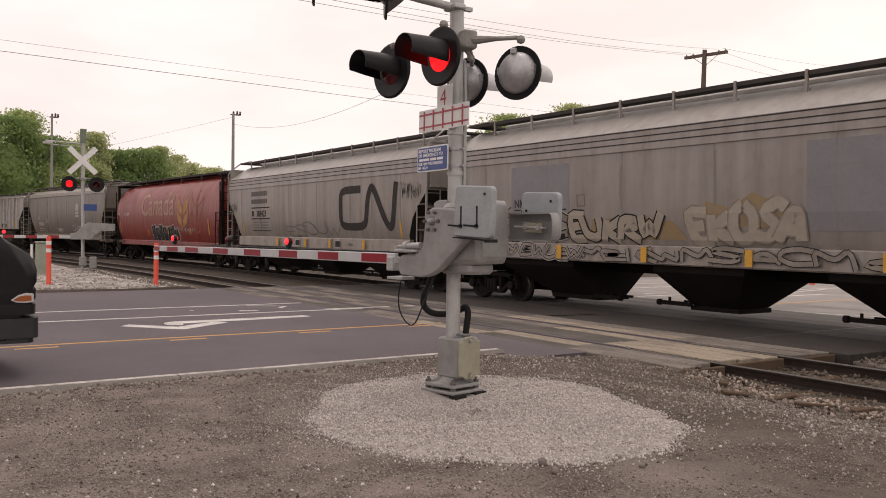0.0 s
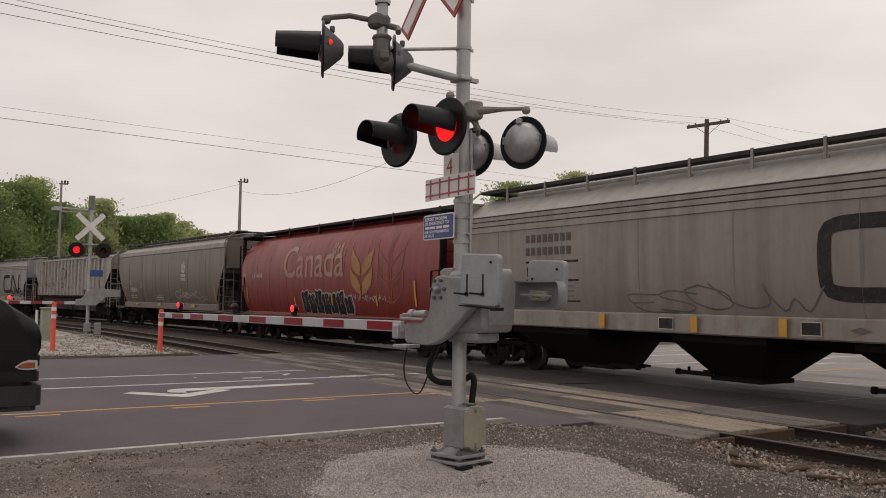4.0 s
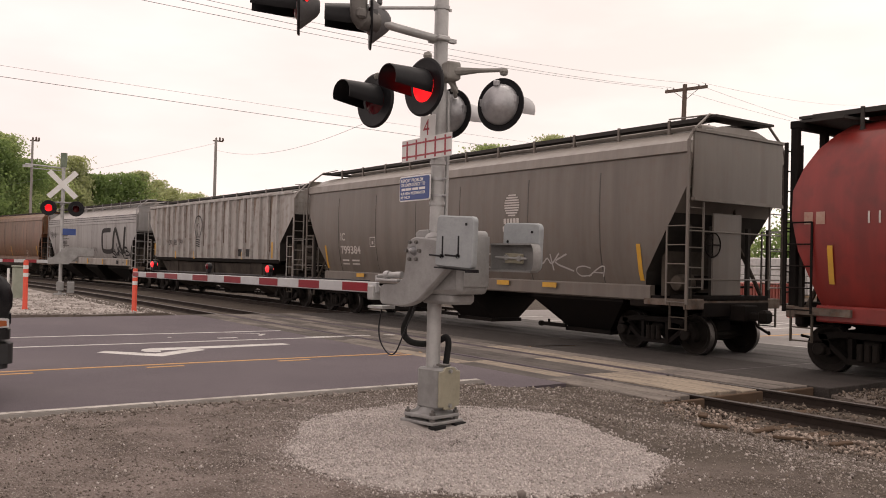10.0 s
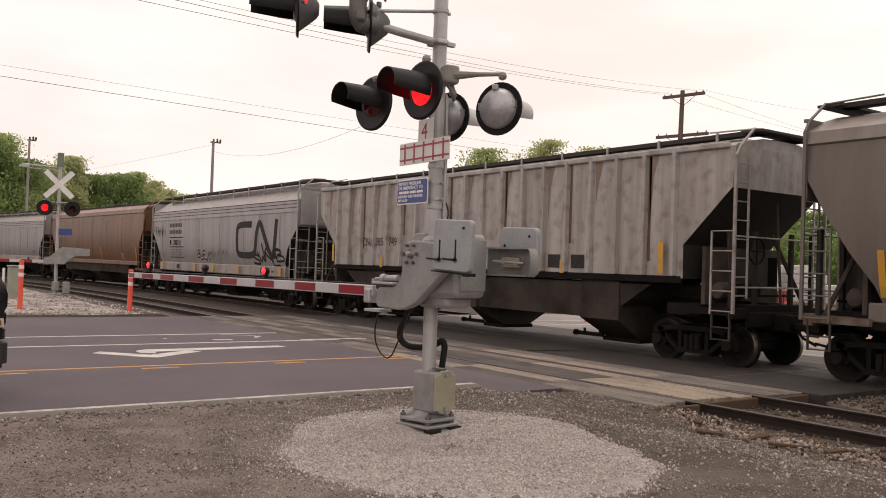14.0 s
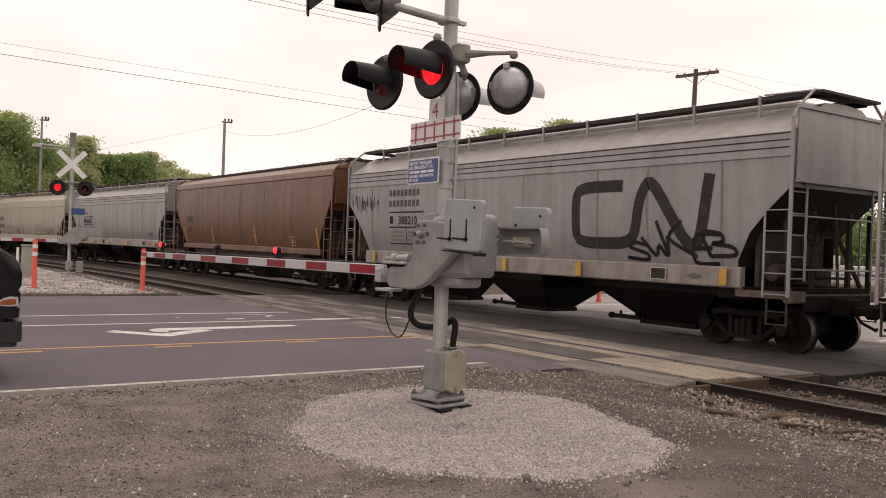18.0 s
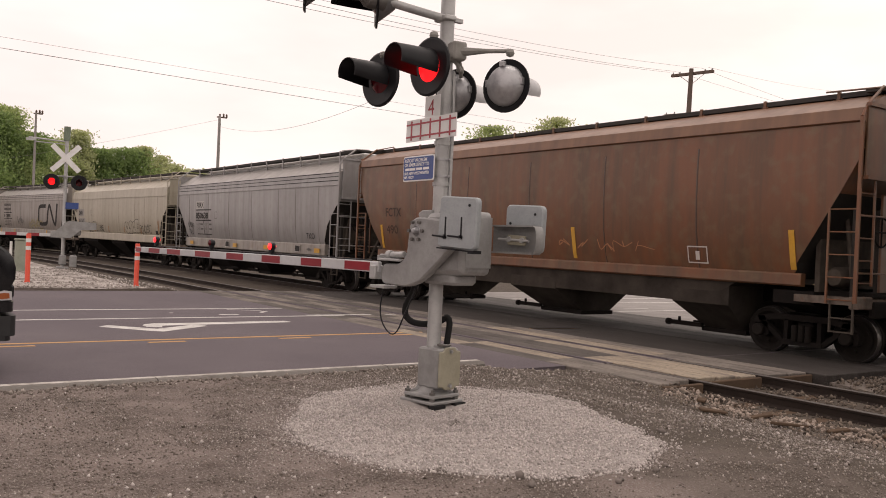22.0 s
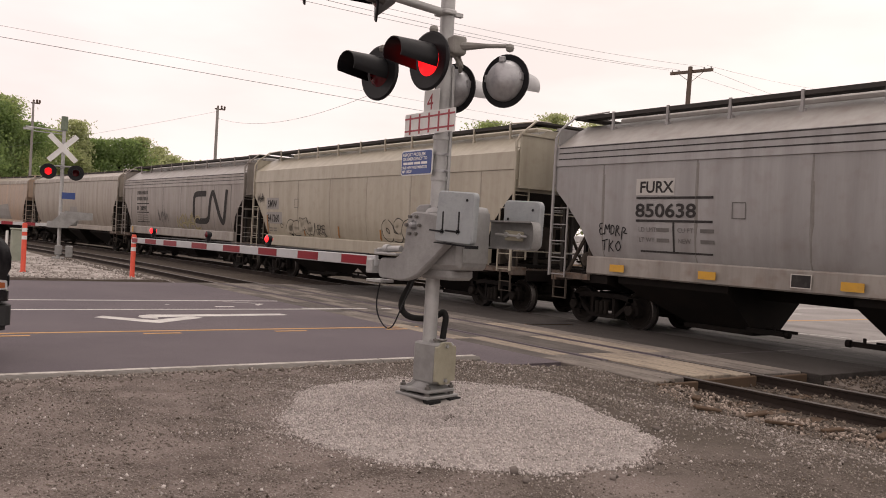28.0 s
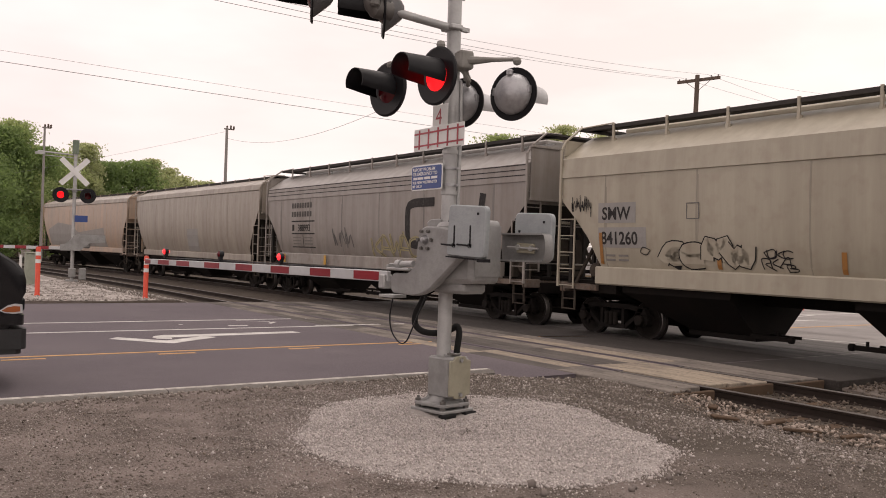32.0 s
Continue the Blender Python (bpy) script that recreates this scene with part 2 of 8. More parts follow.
bare_soil(dirt, (0.122, 0.104, 0.085), (0.045, 0.037, 0.030))
crushed = surface("pale_crushed_stone", (0.40, 0.365, 0.345), (0.27, 0.245, 0.23), rough=0.95, big=1.2, fine=45, amount=0.8, third=(0.22, 0.2, 0.185), third_amount=0.6, bump=1.0, bump_scale=60, spec=DULL)
verge_gravel = surface("pale_verge_gravel", (0.42, 0.385, 0.36), (0.17, 0.148, 0.132), rough=0.95, lo=0.44, hi=0.58, big=1.3, fine=20, amount=0.9, third=(0.2, 0.18, 0.165), third_amount=0.5, bump=0.8, bump_scale=30, spec=DULL)
ballast_mat = surface("dirty_ballast", (0.20, 0.172, 0.150), (0.125, 0.106, 0.094), rough=0.95, big=1.5, fine=30, amount=0.8, third=(0.30, 0.27, 0.25), third_amount=0.5, bump=1.0, bump_scale=35, spec=DULL)
rail_steel = surface("rusty_rail_steel", (0.042, 0.032, 0.027), (0.026, 0.021, 0.019), rough=0.7, metal=0.3, big=3, fine=30, spec=DULL)
rail_top = surface("worn_rail_head", (0.15, 0.138, 0.13), (0.10, 0.09, 0.085), rough=0.42, metal=0.8, big=3, fine=30)
def timber_kind(name, base, other):
    return surface(name, base, other, rough=0.9, big=1.3, stretch=(2.2, 0.7, 2), fine=14, amount=1.0, third=(0.07, 0.06, 0.052), third_amount=0.6, bump=0.5, spec=DULL)


timbers = [timber_kind("pale_crossing_timber", (0.33, 0.28, 0.22), (0.20, 0.172, 0.145)), timber_kind("worn_crossing_timber", (0.22, 0.195, 0.172), (0.125, 0.112, 0.102)), timber_kind("grey_crossing_timber", (0.13, 0.117, 0.108), (0.085, 0.077, 0.071))]
dark_timber = surface("creosoted_timber", (0.105, 0.072, 0.05), (0.07, 0.05, 0.037), rough=0.9, big=2, fine=22, spec=DULL)
pole_wood = surface("weathered_pole_wood", (0.15, 0.115, 0.095), (0.10, 0.078, 0.066), rough=0.9, big=1, stretch=(5, 5, 0.4), spec=DULL)
wire_mat = surface("overhead_wire", (0.24, 0.24, 0.245), rough=0.7, bump=0)
def leaf(name, base, other):
    """Leaves that let a share of the light through."""
    m = surface(name, base, other, rough=0.6, big=0.5, amount=0.8, bump=0, spec=0.2)
    nd, ln = m.node_tree.nodes, m.node_tree.links
    tr, mx = nd.new("ShaderNodeBsdfTranslucent"), nd.new("ShaderNodeMixShader")
    tr.inputs["Color"].default_value = (base[0] * 1.3, base[1] * 1.3, base[2], 1)
    mx.inputs[0].default_value = 0.55
    ln.new(nd["Principled BSDF"].outputs[0], mx.inputs[1])
    ln.new(tr.outputs[0], mx.inputs[2])
    ln.new(mx.outputs[0], nd["Material Output"].inputs["Surface"])
    return m


leaf_mats = [leaf("leaf_green_a", (0.205, 0.28, 0.122), (0.14, 0.205, 0.085)), leaf("leaf_green_b", (0.34, 0.40, 0.20), (0.25, 0.31, 0.145)), leaf("leaf_green_c", (0.42, 0.45, 0.28), (0.33, 0.36, 0.215))]
bark = surface("tree_bark", (0.11, 0.085, 0.065), rough=0.95, big=3)
post_orange = surface("orange_post_plastic", (0.72, 0.085, 0.045), (0.58, 0.07, 0.04), rough=0.5, big=3, bump=0.03)
# Near-black underframe and wheels: grime, plus the shade beneath the cars put into colour.
under_mat = surface("grimy_shaded_underframe", (0.010, 0.0085, 0.0078), (0.019, 0.015, 0.013), rough=0.85, big=1.2, fine=12, amount=0.7, spec=DULL)
wheel_mat = surface("shaded_wheel_steel", (0.013, 0.011, 0.0095), (0.024, 0.019, 0.016), rough=0.7, metal=0.1, big=4, spec=DULL)
tread_mat = surface("bright_wheel_tread", (0.20, 0.185, 0.175), rough=0.4, metal=0.8, big=4, bump=0)
board_mat = surface("dark_running_board", (0.05, 0.047, 0.045), (0.085, 0.075, 0.068), rough=0.7, metal=0.2, big=2, spec=DULL)
yellow_mark = surface("yellow_reflector", (0.60, 0.32, 0.03), (0.42, 0.24, 0.05), rough=0.5, big=3, bump=0)
reflect_orange = surface("faded_orange_reflector", (0.33, 0.15, 0.035), (0.26, 0.12, 0.04), rough=0.5, big=3, bump=0)
van_paint = surface("black_van_paint", (0.008, 0.008, 0.010), (0.012, 0.012, 0.013), rough=0.18, big=2, bump=0)
van_trim = surface("black_bumper_plastic", (0.022, 0.022, 0.023), rough=0.6, big=6)
amber = surface("amber_lens", (0.36, 0.10, 0.03), (0.28, 0.08, 0.025), rough=0.15, bump=0)
chrome = surface("dull_chrome", (0.6, 0.6, 0.62), rough=0.3, metal=0.4, big=3, bump=0)
glass_dark = surface("dark_vehicle_glass", (0.012, 0.014, 0.016), rough=0.06, bump=0)


# ---- mesh helpers ----
class Shape:
    """Collects vertices and faces for one mesh."""

    def __init__(self):
        self.v, self.f = [], []

    def add(self, verts, faces):
        n = len(self.v)
        self.v += [tuple(p) for p in verts]
        self.f += [tuple(n + i for i in f) for f in faces]
        return self

    def box(self, cx, cy, cz, sx, sy, sz, m=None, chamfer=0.0):
        hx, hy, hz = sx / 2, sy / 2, sz / 2
        c = min(chamfer, hx * 0.9, hy * 0.9, hz * 0.9)
        at = Vector((cx, cy, cz))
        if c <= 0:
            pts = [Vector((x, y, z)) for x in (-hx, hx) for y in (-hy, hy) for z in (-hz, hz)]
            faces = [(0, 1, 3, 2), (4, 6, 7, 5), (0, 4, 5, 1), (2, 3, 7, 6), (0, 2, 6, 4), (1, 5, 7, 3)]
        else:
            pts, idx = [], {}
            for sx_ in (-1, 1):
                for sy_ in (-1, 1):
                    for sz_ in (-1, 1):
                        for ax in range(3):
                            d = [hx - c, hy - c, hz - c]
                            d[ax] = (hx, hy, hz)[ax]
                            idx[(sx_, sy_, sz_, ax)] = len(pts)
                            pts.append(Vector((sx_ * d[0], sy_ * d[1], sz_ * d[2])))
            faces, g = [], idx
            for s in (-1, 1):
                faces.append([g[(s, a, b, 0)] for a, b in ((-1, -1), (1, -1), (1, 1), (-1, 1))][::s])
                faces.append([g[(a, s, b, 1)] for a, b in ((-1, -1), (-1, 1), (1, 1), (1, -1))][::s])
                faces.append([g[(a, b, s, 2)] for a, b in ((-1, -1), (1, -1), (1, 1), (-1, 1))][::s])
                for t in (-1, 1):
                    faces.append([g[(s, t, -1, 0)], g[(s, t, -1, 1)], g[(s, t, 1, 1)], g[(s, t, 1, 0)]])
                    faces.append([g[(s, -1, t, 0)], g[(s, 1, t, 0)], g[(s, 1, t, 2)], g[(s, -1, t, 2)]])
                    faces.append([g[(-1, s, t, 1)], g[(1, s, t, 1)], g[(1, s, t, 2)], g[(-1, s, t, 2)]])
                    for r in (-1, 1):
                        faces.append([g[(s, t, r, 0)], g[(s, t, r, 1)], g[(s, t, r, 2)]])
        if m is not None:
            pts = [m @ p for p in pts]
        return self.add([p + at for p in pts], faces)

    def tube(self, pts, r, seg=8, caps=True):
        """A round tube along points; r is one radius or one a point."""
        pts = [Vector(p) for p in pts]
        rs = r if isinstance(r, (list, tuple)) else [r] * len(pts)
        rings, last = [], None
        for i, p in enumerate(pts):
            d = (pts[min(i + 1, len(pts) - 1)] - pts[max(i - 1, 0)]).normalized()
            ref = last if last is not None else (Vector((0, 0, 1)) if abs(d.z) < 0.9 else Vector((1, 0, 0)))
            a = (ref - d * ref.dot(d)).normalized()
            last = a
            b = d.cross(a)
            rings.append([p + (a * math.cos(k * 2 * math.pi / seg) + b * math.sin(k * 2 * math.pi / seg)) * rs[i] for k in range(seg)])
        verts = [q for ring in rings for q in ring]
        faces = [(i * seg + k, i * seg + (k + 1) % seg, (i + 1) * seg + (k + 1) % seg, (i + 1) * seg + k) for i in range(len(pts) - 1) for k in range(seg)]
        if caps:
            faces += [tuple(range(seg))[::-1], tuple((len(pts) - 1) * seg + k for k in range(seg))]
        return self.add(verts, faces)

    def lathe(self, profile, axis, centre, seg=20):
        """profile: (radius, offset along axis) pairs."""
        ax = Vector(axis).normalized()
        a = ax.orthogonal().normalized()
        b = ax.cross(a)
        c = Vector(centre)
        verts = [c + ax * h + (a * math.cos(k * 2 * math.pi / seg) + b * math.sin(k * 2 * math.pi / seg)) * r for r, h in profile for k in range(seg)]
        faces = [(i * seg + k, i * seg + (k + 1) % seg, (i + 1) * seg + (k + 1) % seg, (i + 1) * seg + k) for i in range(len(profile) - 1) for k in range(seg)]
        return self.add(verts, faces)

    def prism(self, poly, axis, lo, hi):
        """A polygon in the two other axes (in order), drawn out along the axis from lo to hi."""
        def put(p, h):
            q = list(p)
            q.insert("xyz".index(axis), h)
            return q
        n = len(poly)
        verts = [put(p, lo) for p in poly] + [put(p, hi) for p in poly]
        faces = [(i, (i + 1) % n, n + (i + 1) % n, n + i) for i in range(n)] + [tuple(range(n))[::-1], tuple(range(n, 2 * n))]
        return self.add(verts, faces)

    def slab(self, poly, axis, lo, hi, radius=0.03, bevel=0.012, steps=4):
        """A plate or block whose outline (in the two other axes) has rounded corners and whose rims are bevelled."""
        p, n, line = [Vector(q) for q in poly], len(poly), []
        for i in range(n):
            b, u, w = p[i], (p[i - 1] - p[i]), (p[(i + 1) % n] - p[i])
            cut_ = min(radius, u.length * 0.45, w.length * 0.45)
            a, c = b + u.normalized() * cut_, b + w.normalized() * cut_
            line += [a.lerp(b, k / steps).lerp(b.lerp(c, k / steps), k / steps) for k in range(steps + 1)]
        area = sum(line[i - 1].x * line[i].y - line[i].x * line[i - 1].y for i in range(len(line)))
        turn, m = (1 if area > 0 else -1), len(line)
        inner = []
        for i in range(m):
            d = line[(i + 1) % m] - line[i - 1]
            d = d.normalized() if d.length > 1e-9 else Vector((1, 0))
            inner.append(line[i] + Vector((-d.y, d.x)) * turn * bevel)

        def put(q, h):
            q = list(q)
            q.insert("xyz".index(axis), h)
            return q
        rings = [[put(q, lo) for q in inner], [put(q, lo + bevel) for q in line], [put(q, hi - bevel) for q in line], [put(q, hi) for q in inner]]
        verts = [q for r in rings for q in r]
        faces = [(k * m + i, k * m + (i + 1) % m, (k + 1) * m + (i + 1) % m, (k + 1) * m + i) for k in range(3) for i in range(m)]
        return self.add(verts, faces + [tuple(range(m))[::-1], tuple(range(3 * m, 4 * m))])

    def hose(self, pts, r, seg=10, steps=6):
        """A tube along a smooth line through the points."""
        p, out = [Vector(q) for q in pts], []
        for i in range(len(p) - 1):
            a, b, c, d = p[max(i - 1, 0)], p[i], p[i + 1], p[min(i + 2, len(p) - 1)]
            for k in range(steps):
                t = k / steps
                out.append(0.5 * (2 * b + (c - a) * t + (2 * a - 5 * b + 4 * c - d) * t * t + (3 * b - a - 3 * c + d) * t ** 3))
        return self.tube(out + [p[-1]], r, seg)

    def moved(self, m):
        self.v = [tuple(m @ Vector(p)) for p in self.v]
        return self


def mesh_of(name, s, material, smooth=True):
    me = bpy.data.meshes.new(name)
    me.from_pydata(s.v, [], s.f)
    bm = bmesh.new()
    bm.from_mesh(me)
    bmesh.ops.recalc_face_normals(bm, faces=bm.faces)
    bm.to_mesh(me)
    bm.free()
    me.materials.append(material)
    if smooth:
        me.polygons.foreach_set("use_smooth", [True] * len(me.polygons))
        me.set_sharp_from_angle(angle=radians(32))
    return me


def part(name, s, material, parent, label="", smooth=True):
    ob = new(name, mesh_of(name, s, material, smooth))
    ob.parent = parent
    if label:
        tagged(ob, label)
    return ob


def thing(name, label, category, group="", kind="", at=None):
    ob = new(name)
    ob.empty_display_size = 0.2
    if at is not None:
        ob.matrix_basis = at
    return tagged(ob, label, category, group, kind)


def solid(name, s, material, label="", category="", group="", kind="", smooth=True):
    return tagged(new(name, mesh_of(name, s, material, smooth)), label, category, group, kind)


def loose(name, verts, faces, material, label, category, kind="stuff"):
    """One mesh straight from arrays of vertices and triangles."""
    me = bpy.data.meshes.new(name)
    me.vertices.add(len(verts))
    me.vertices.foreach_set("co", np.asarray(verts, dtype=np.float32).ravel())
    me.loops.add(faces.size)
    me.loops.foreach_set("vertex_index", np.asarray(faces, dtype=np.int32).ravel())
    me.polygons.add(len(faces))
    me.polygons.foreach_set("loop_start", np.arange(0, faces.size, 3, dtype=np.int32))
    me.update(calc_edges=True)
    me.materials.append(material)
    return tagged(new(name, me), label, category, "", kind) if category else me


def letters(text, size, thin=0.0):
    """The built-in font's letters as vertices and faces in the plane, left to right from x = 0."""
    cu = bpy.data.curves.new("letters", "FONT")
    cu.body, cu.size, cu.resolution_u = text, size, 3
    cu.offset = -thin
    ob = bpy.data.objects.new("letters", cu)
    me = bpy.data.meshes.new_from_object(ob)
    verts, faces = [(v.co.x, v.co.y) for v in me.vertices], [tuple(p.vertices) for p in me.polygons]
    bpy.data.objects.remove(ob)
    bpy.data.curves.remove(cu)
    bpy.data.meshes.remove(me)
    return verts, faces


# ---- the line of the train's track: straight, then bending away ----
TRACK_X, NEAR_X, BEND_Y, BEND_R = 15.92, 11.1, 34.0, 300.0


def track_pose(a, centre_x=TRACK_X):
    """The pose on the rails at the distance a along the track."""
    if a <= BEND_Y:
        return pose(centre_x, a, 0)
    h, r = (a - BEND_Y) / (BEND_R - 1.57), BEND_R + centre_x - 14.35
    return pose(centre_x - r * (1 - math.cos(h)), BEND_Y + r * math.sin(h), 0, 0, 0, math.degrees(h))


# ---- ground ----
def smooth_step(x, a, b):
    t = min(max((x - a) / (b - a), 0.0), 1.0)
    return t * t * (3 - 2 * t)


ROAD_S, ROAD_N, KERB_END = 9.95, 26.9, 7.6


def ground_z(x, y):
    shoulder = 0.17 - (0.33 - 0.14 * smooth_step(y, 6.9, 8.3)) * smooth_step(x, 6.6, 9.3)
    if x > 9.9:
        shoulder = -0.16
    far = -0.16 + 0.12 * smooth_step(x, 19.0, 24.0) if x > 9.5 else 0.0
    if y < ROAD_S - 0.25:
        z = shoulder if x < 19 else far
        return z + 0.035 * noise.noise((x * 0.7, y * 0.7, 0)) + 0.022 * noise.noise((x * 2.6, y * 2.6, 5)) + 0.012 * noise.noise((x * 6.3, y * 6.3, 9))
    if y < ROAD_N:
        return -0.2
    if x < 9.5:
        return 0.05 - 0.21 * smooth_step(x, 8.4, 9.5) + 0.04 * noise.noise((x * 0.5, y * 0.5, 3))
    return far


def lines(*spans):
    out = []
    for a, b, n in spans:
        out += [a + (b - a) * i / n for i in range(n)]
    return out + [spans[-1][1]]


gx_ = lines((-600, -60, 6), (-60, -8, 10), (-8, -3, 10), (-3, 1, 50), (1, 9.6, 110), (9.6, 24, 24), (24, 120, 10), (120, 600, 5))
gy_ = lines((-600, -60, 5), (-60, -4, 8), (-4, 2.4, 24), (2.4, 9.7, 96), (9.7, 10.0, 2), (10.0, 26.8, 6), (26.8, 27.0, 2), (27.0, 60, 30), (60, 160, 10), (160, 700, 6))
g = Shape()
g.add([(x, y, ground_z(x, y)) for x in gx_ for y in gy_],
      [(i * len(gy_) + j, (i + 1) * len(gy_) + j, (i + 1) * len(gy_) + j + 1, i * len(gy_) + j + 1) for i in range(len(gx_) - 1) for j in range(len(gy_) - 1)])
solid("ground", g, dirt, "grey-brown gravelly dirt shoulder beside the road", "ground", kind="structure")

gv = Shape()
vx, vy = lines((-14, 8.9, 24)), lines((26.92, 27.3, 2), (27.3, 48, 20))
gv.add([(x, y, ground_z(x, max(y, 27.0)) + (0.012 if y > 26.95 else -0.1)) for x in vx for y in vy], [(i * len(vy) + j, (i + 1) * len(vy) + j, (i + 1) * len(vy) + j + 1, i * len(vy) + j + 1) for i in range(len(vx) - 1) for j in range(len(vy) - 1)])
solid("gravel_verge", gv, verge_gravel, "pale gravel verge beyond the road", "gravel", kind="structure")

# road slab with its kerb and paint
road = Shape().box(-117.4, (ROAD_S + ROAD_N) / 2, -0.1, 265.2, ROAD_N - ROAD_S, 0.2)
solid("road_far", Shape().box(132.6, (ROAD_S + ROAD_N) / 2, -0.1, 234.8, ROAD_N - ROAD_S, 0.2), asphalt_pale, "pale dusty asphalt road beyond the tracks", "road", kind="structure")
solid("road", road, asphalt, "dark grey asphalt road across the tracks", "road", kind="structure")

# Streaked asphalt strips about the rails, darkest between the two tracks.
for xa, xb, m_, what_ in ((12.9, 15.14, bed_dark, "dark streaked asphalt between the two tracks"), (15.18, 16.65, bed_mid, "worn grey asphalt between the rails under the train"), (16.69, 19.2, bed_mid, "worn grey asphalt beside the train's track")):
    solid("track_asphalt", Shape().box((xa + xb) / 2, 18.4, 0.0, xb - xa, 16.8, 0.008, chamfer=0.002), m_, what_, "road", kind="structure")
    solid("track_apron", Shape().box((xa + xb) / 2, (7.66 + 9.94) / 2, -0.098, xb - xa, 9.94 - 7.66, 0.204, chamfer=0.01), m_, what_ + ", broken off at its edge", "road", kind="structure")

kerb = thing("kerb", "low concrete kerb with a worn white painted top", "kerb", kind="structure")
x0 = -60.0
while x0 < KERB_END - 0.01:
    x1 = min(x0 + 3.0, KERB_END)
    if x1 > KERB_END - 1e-6:
        part("kerb_stone", Shape().prism([(9.66, -0.1), (9.66, 0.15), (9.70, 0.185), (9.90, 0.185), (9.95, 0.14), (9.95, -0.1)], "x", x0 + 0.006, x1), concrete, kerb)
        part("kerb_paint", Shape().box((x0 + x1) / 2, 9.80, 0.1885, x1 - x0 - 0.04, 0.10, 0.007, chamfer=0.003), curb_white, kerb, "worn white kerb paint")
    else:
        part("kerb_stone", Shape().prism([(9.66, -0.1), (9.66, 0.15), (9.70, 0.185), (9.90, 0.185), (9.95, 0.14), (9.95, -0.1)], "x", x0 + 0.006, x1 - 0.006), concrete, kerb)
        part("kerb_paint", Shape().box((x0 + x1) / 2, 9.80, 0.1885, 2.99, 0.10, 0.007, chamfer=0.003), curb_white, kerb, "worn white kerb paint")
    x0 = x1


def paint_strip(name, pts, material, label, z=0.004):
    """Flat road paint: a polygon laid on the asphalt."""
    s = Shape()
    n = len(pts)
    s.add([(x, y, z) for x, y in pts] + [(x, y, -0.002) for x, y in pts], [tuple(range(n))] + [(i, n + i, n + (i + 1) % n, (i + 1) % n) for i in range(n)])
    return solid(name, s, material, label, "road marking", kind="structure")


def band(xa, ya, xb, yb, w):
    d = Vector((xb - xa, yb - ya)).normalized() * (w / 2)
    return [(xa + d.y, ya - d.x), (xb + d.y, yb - d.x), (xb - d.y, yb + d.x), (xa - d.y, ya + d.x)]


paint_strip("centre_line", band(-80, 14.78, 9.9, 14.72, 0.11), road_yellow, "worn yellow centre line on the road")
for k in range(-14, 5):
    xa = 1.95 + 2.33 * 1.0 * k * 1.0
    if -40 < xa < 9:
        paint_strip("centre_dash", band(xa, 14.40, xa + 0.62, 14.40, 0.10), road_yellow, "short yellow dash beside the centre line")
paint_strip("lane_line", band(-80, 18.75, 10.1, 18.4, 0.12), road_white, "worn white lane line on the road")
paint_strip("lane_line", band(-80, 21.6, 9.9, 20.5, 0.12), road_white, "worn white lane line on the road")
paint_strip("centre_line", band(12.9, 14.85, 14.1, 14.6, 0.14), road_yellow, "worn yellow paint patch between the tracks")
shaft = [(8.13, 17.15), (8.06, 17.40), (6.56, 17.37), (5.70, 17.32), (5.26, 17.38), (5.01, 17.20), (4.93, 16.98), (4.95, 16.74), (5.20, 16.62), (5.27, 16.90), (5.53, 16.93), (6.42, 16.97), (7.98, 17.08)]
paint_strip("turn_arrow", shaft, road_white, "white curved shaft of a turn arrow painted on the lane")
paint_strip("turn_arrow", [(4.11, 16.94), (4.32, 17.19), (5.02, 16.37), (5.97, 17.00), (6.10, 16.70), (5.01, 15.90), (4.81, 16.04)], road_white, "white head of a turn arrow painted on the lane", 0.0045)
paint_strip("paint_patch", [(8.38, 19.29), (8.39, 19.5), (8.63, 19.79), (8.70, 19.7)], road_white, "small white paint patch on the road")
paint_strip("paint_patch", band(7.9, 20.3, 8.6, 19.85, 0.05), road_white, "faint thin white paint line on the road")
paint_strip("paint_patch", band(6.26, 19.56, 6.34, 19.55, 0.09), road_white, "small white paint patch on the road")
paint_strip("paint_patch", band(7.23, 19.02, 7.67, 19.0, 0.15), road_white, "worn white paint patch beside the lane line")
paint_strip("stop_bar", band(9.2, 18.6, 11.6, 18.5, 0.12), road_white, "worn white paint line by the tracks")

# road and its paint on the far side of the tracks
paint_strip("centre_line", band(19.5, 14.7, 120, 14.2, 0.14), road_yellow, "worn yellow centre line on the road")
for ya, yb in ((10.6, 10.6), (18.4, 18.2), (21.5, 21.2), (23.4, 23.2)):
    paint_strip("lane_line", band(19.5, ya, 110, yb, 0.14), road_white, "worn white lane line on the road")
for a_, b_, w_ in (((19.3, 12.4), (19.8, 11.1), 0.12), ((23.6, 16.5), (26.2, 16.45), 0.16), ((25.0, 17.3), (28.8, 18.1), 0.12), ((20.6, 19.15), (21.7, 19.2), 0.12)):
    paint_strip("lane_mark", band(*a_, *b_, w_), road_white, "worn white paint mark beyond the tracks", 0.005)

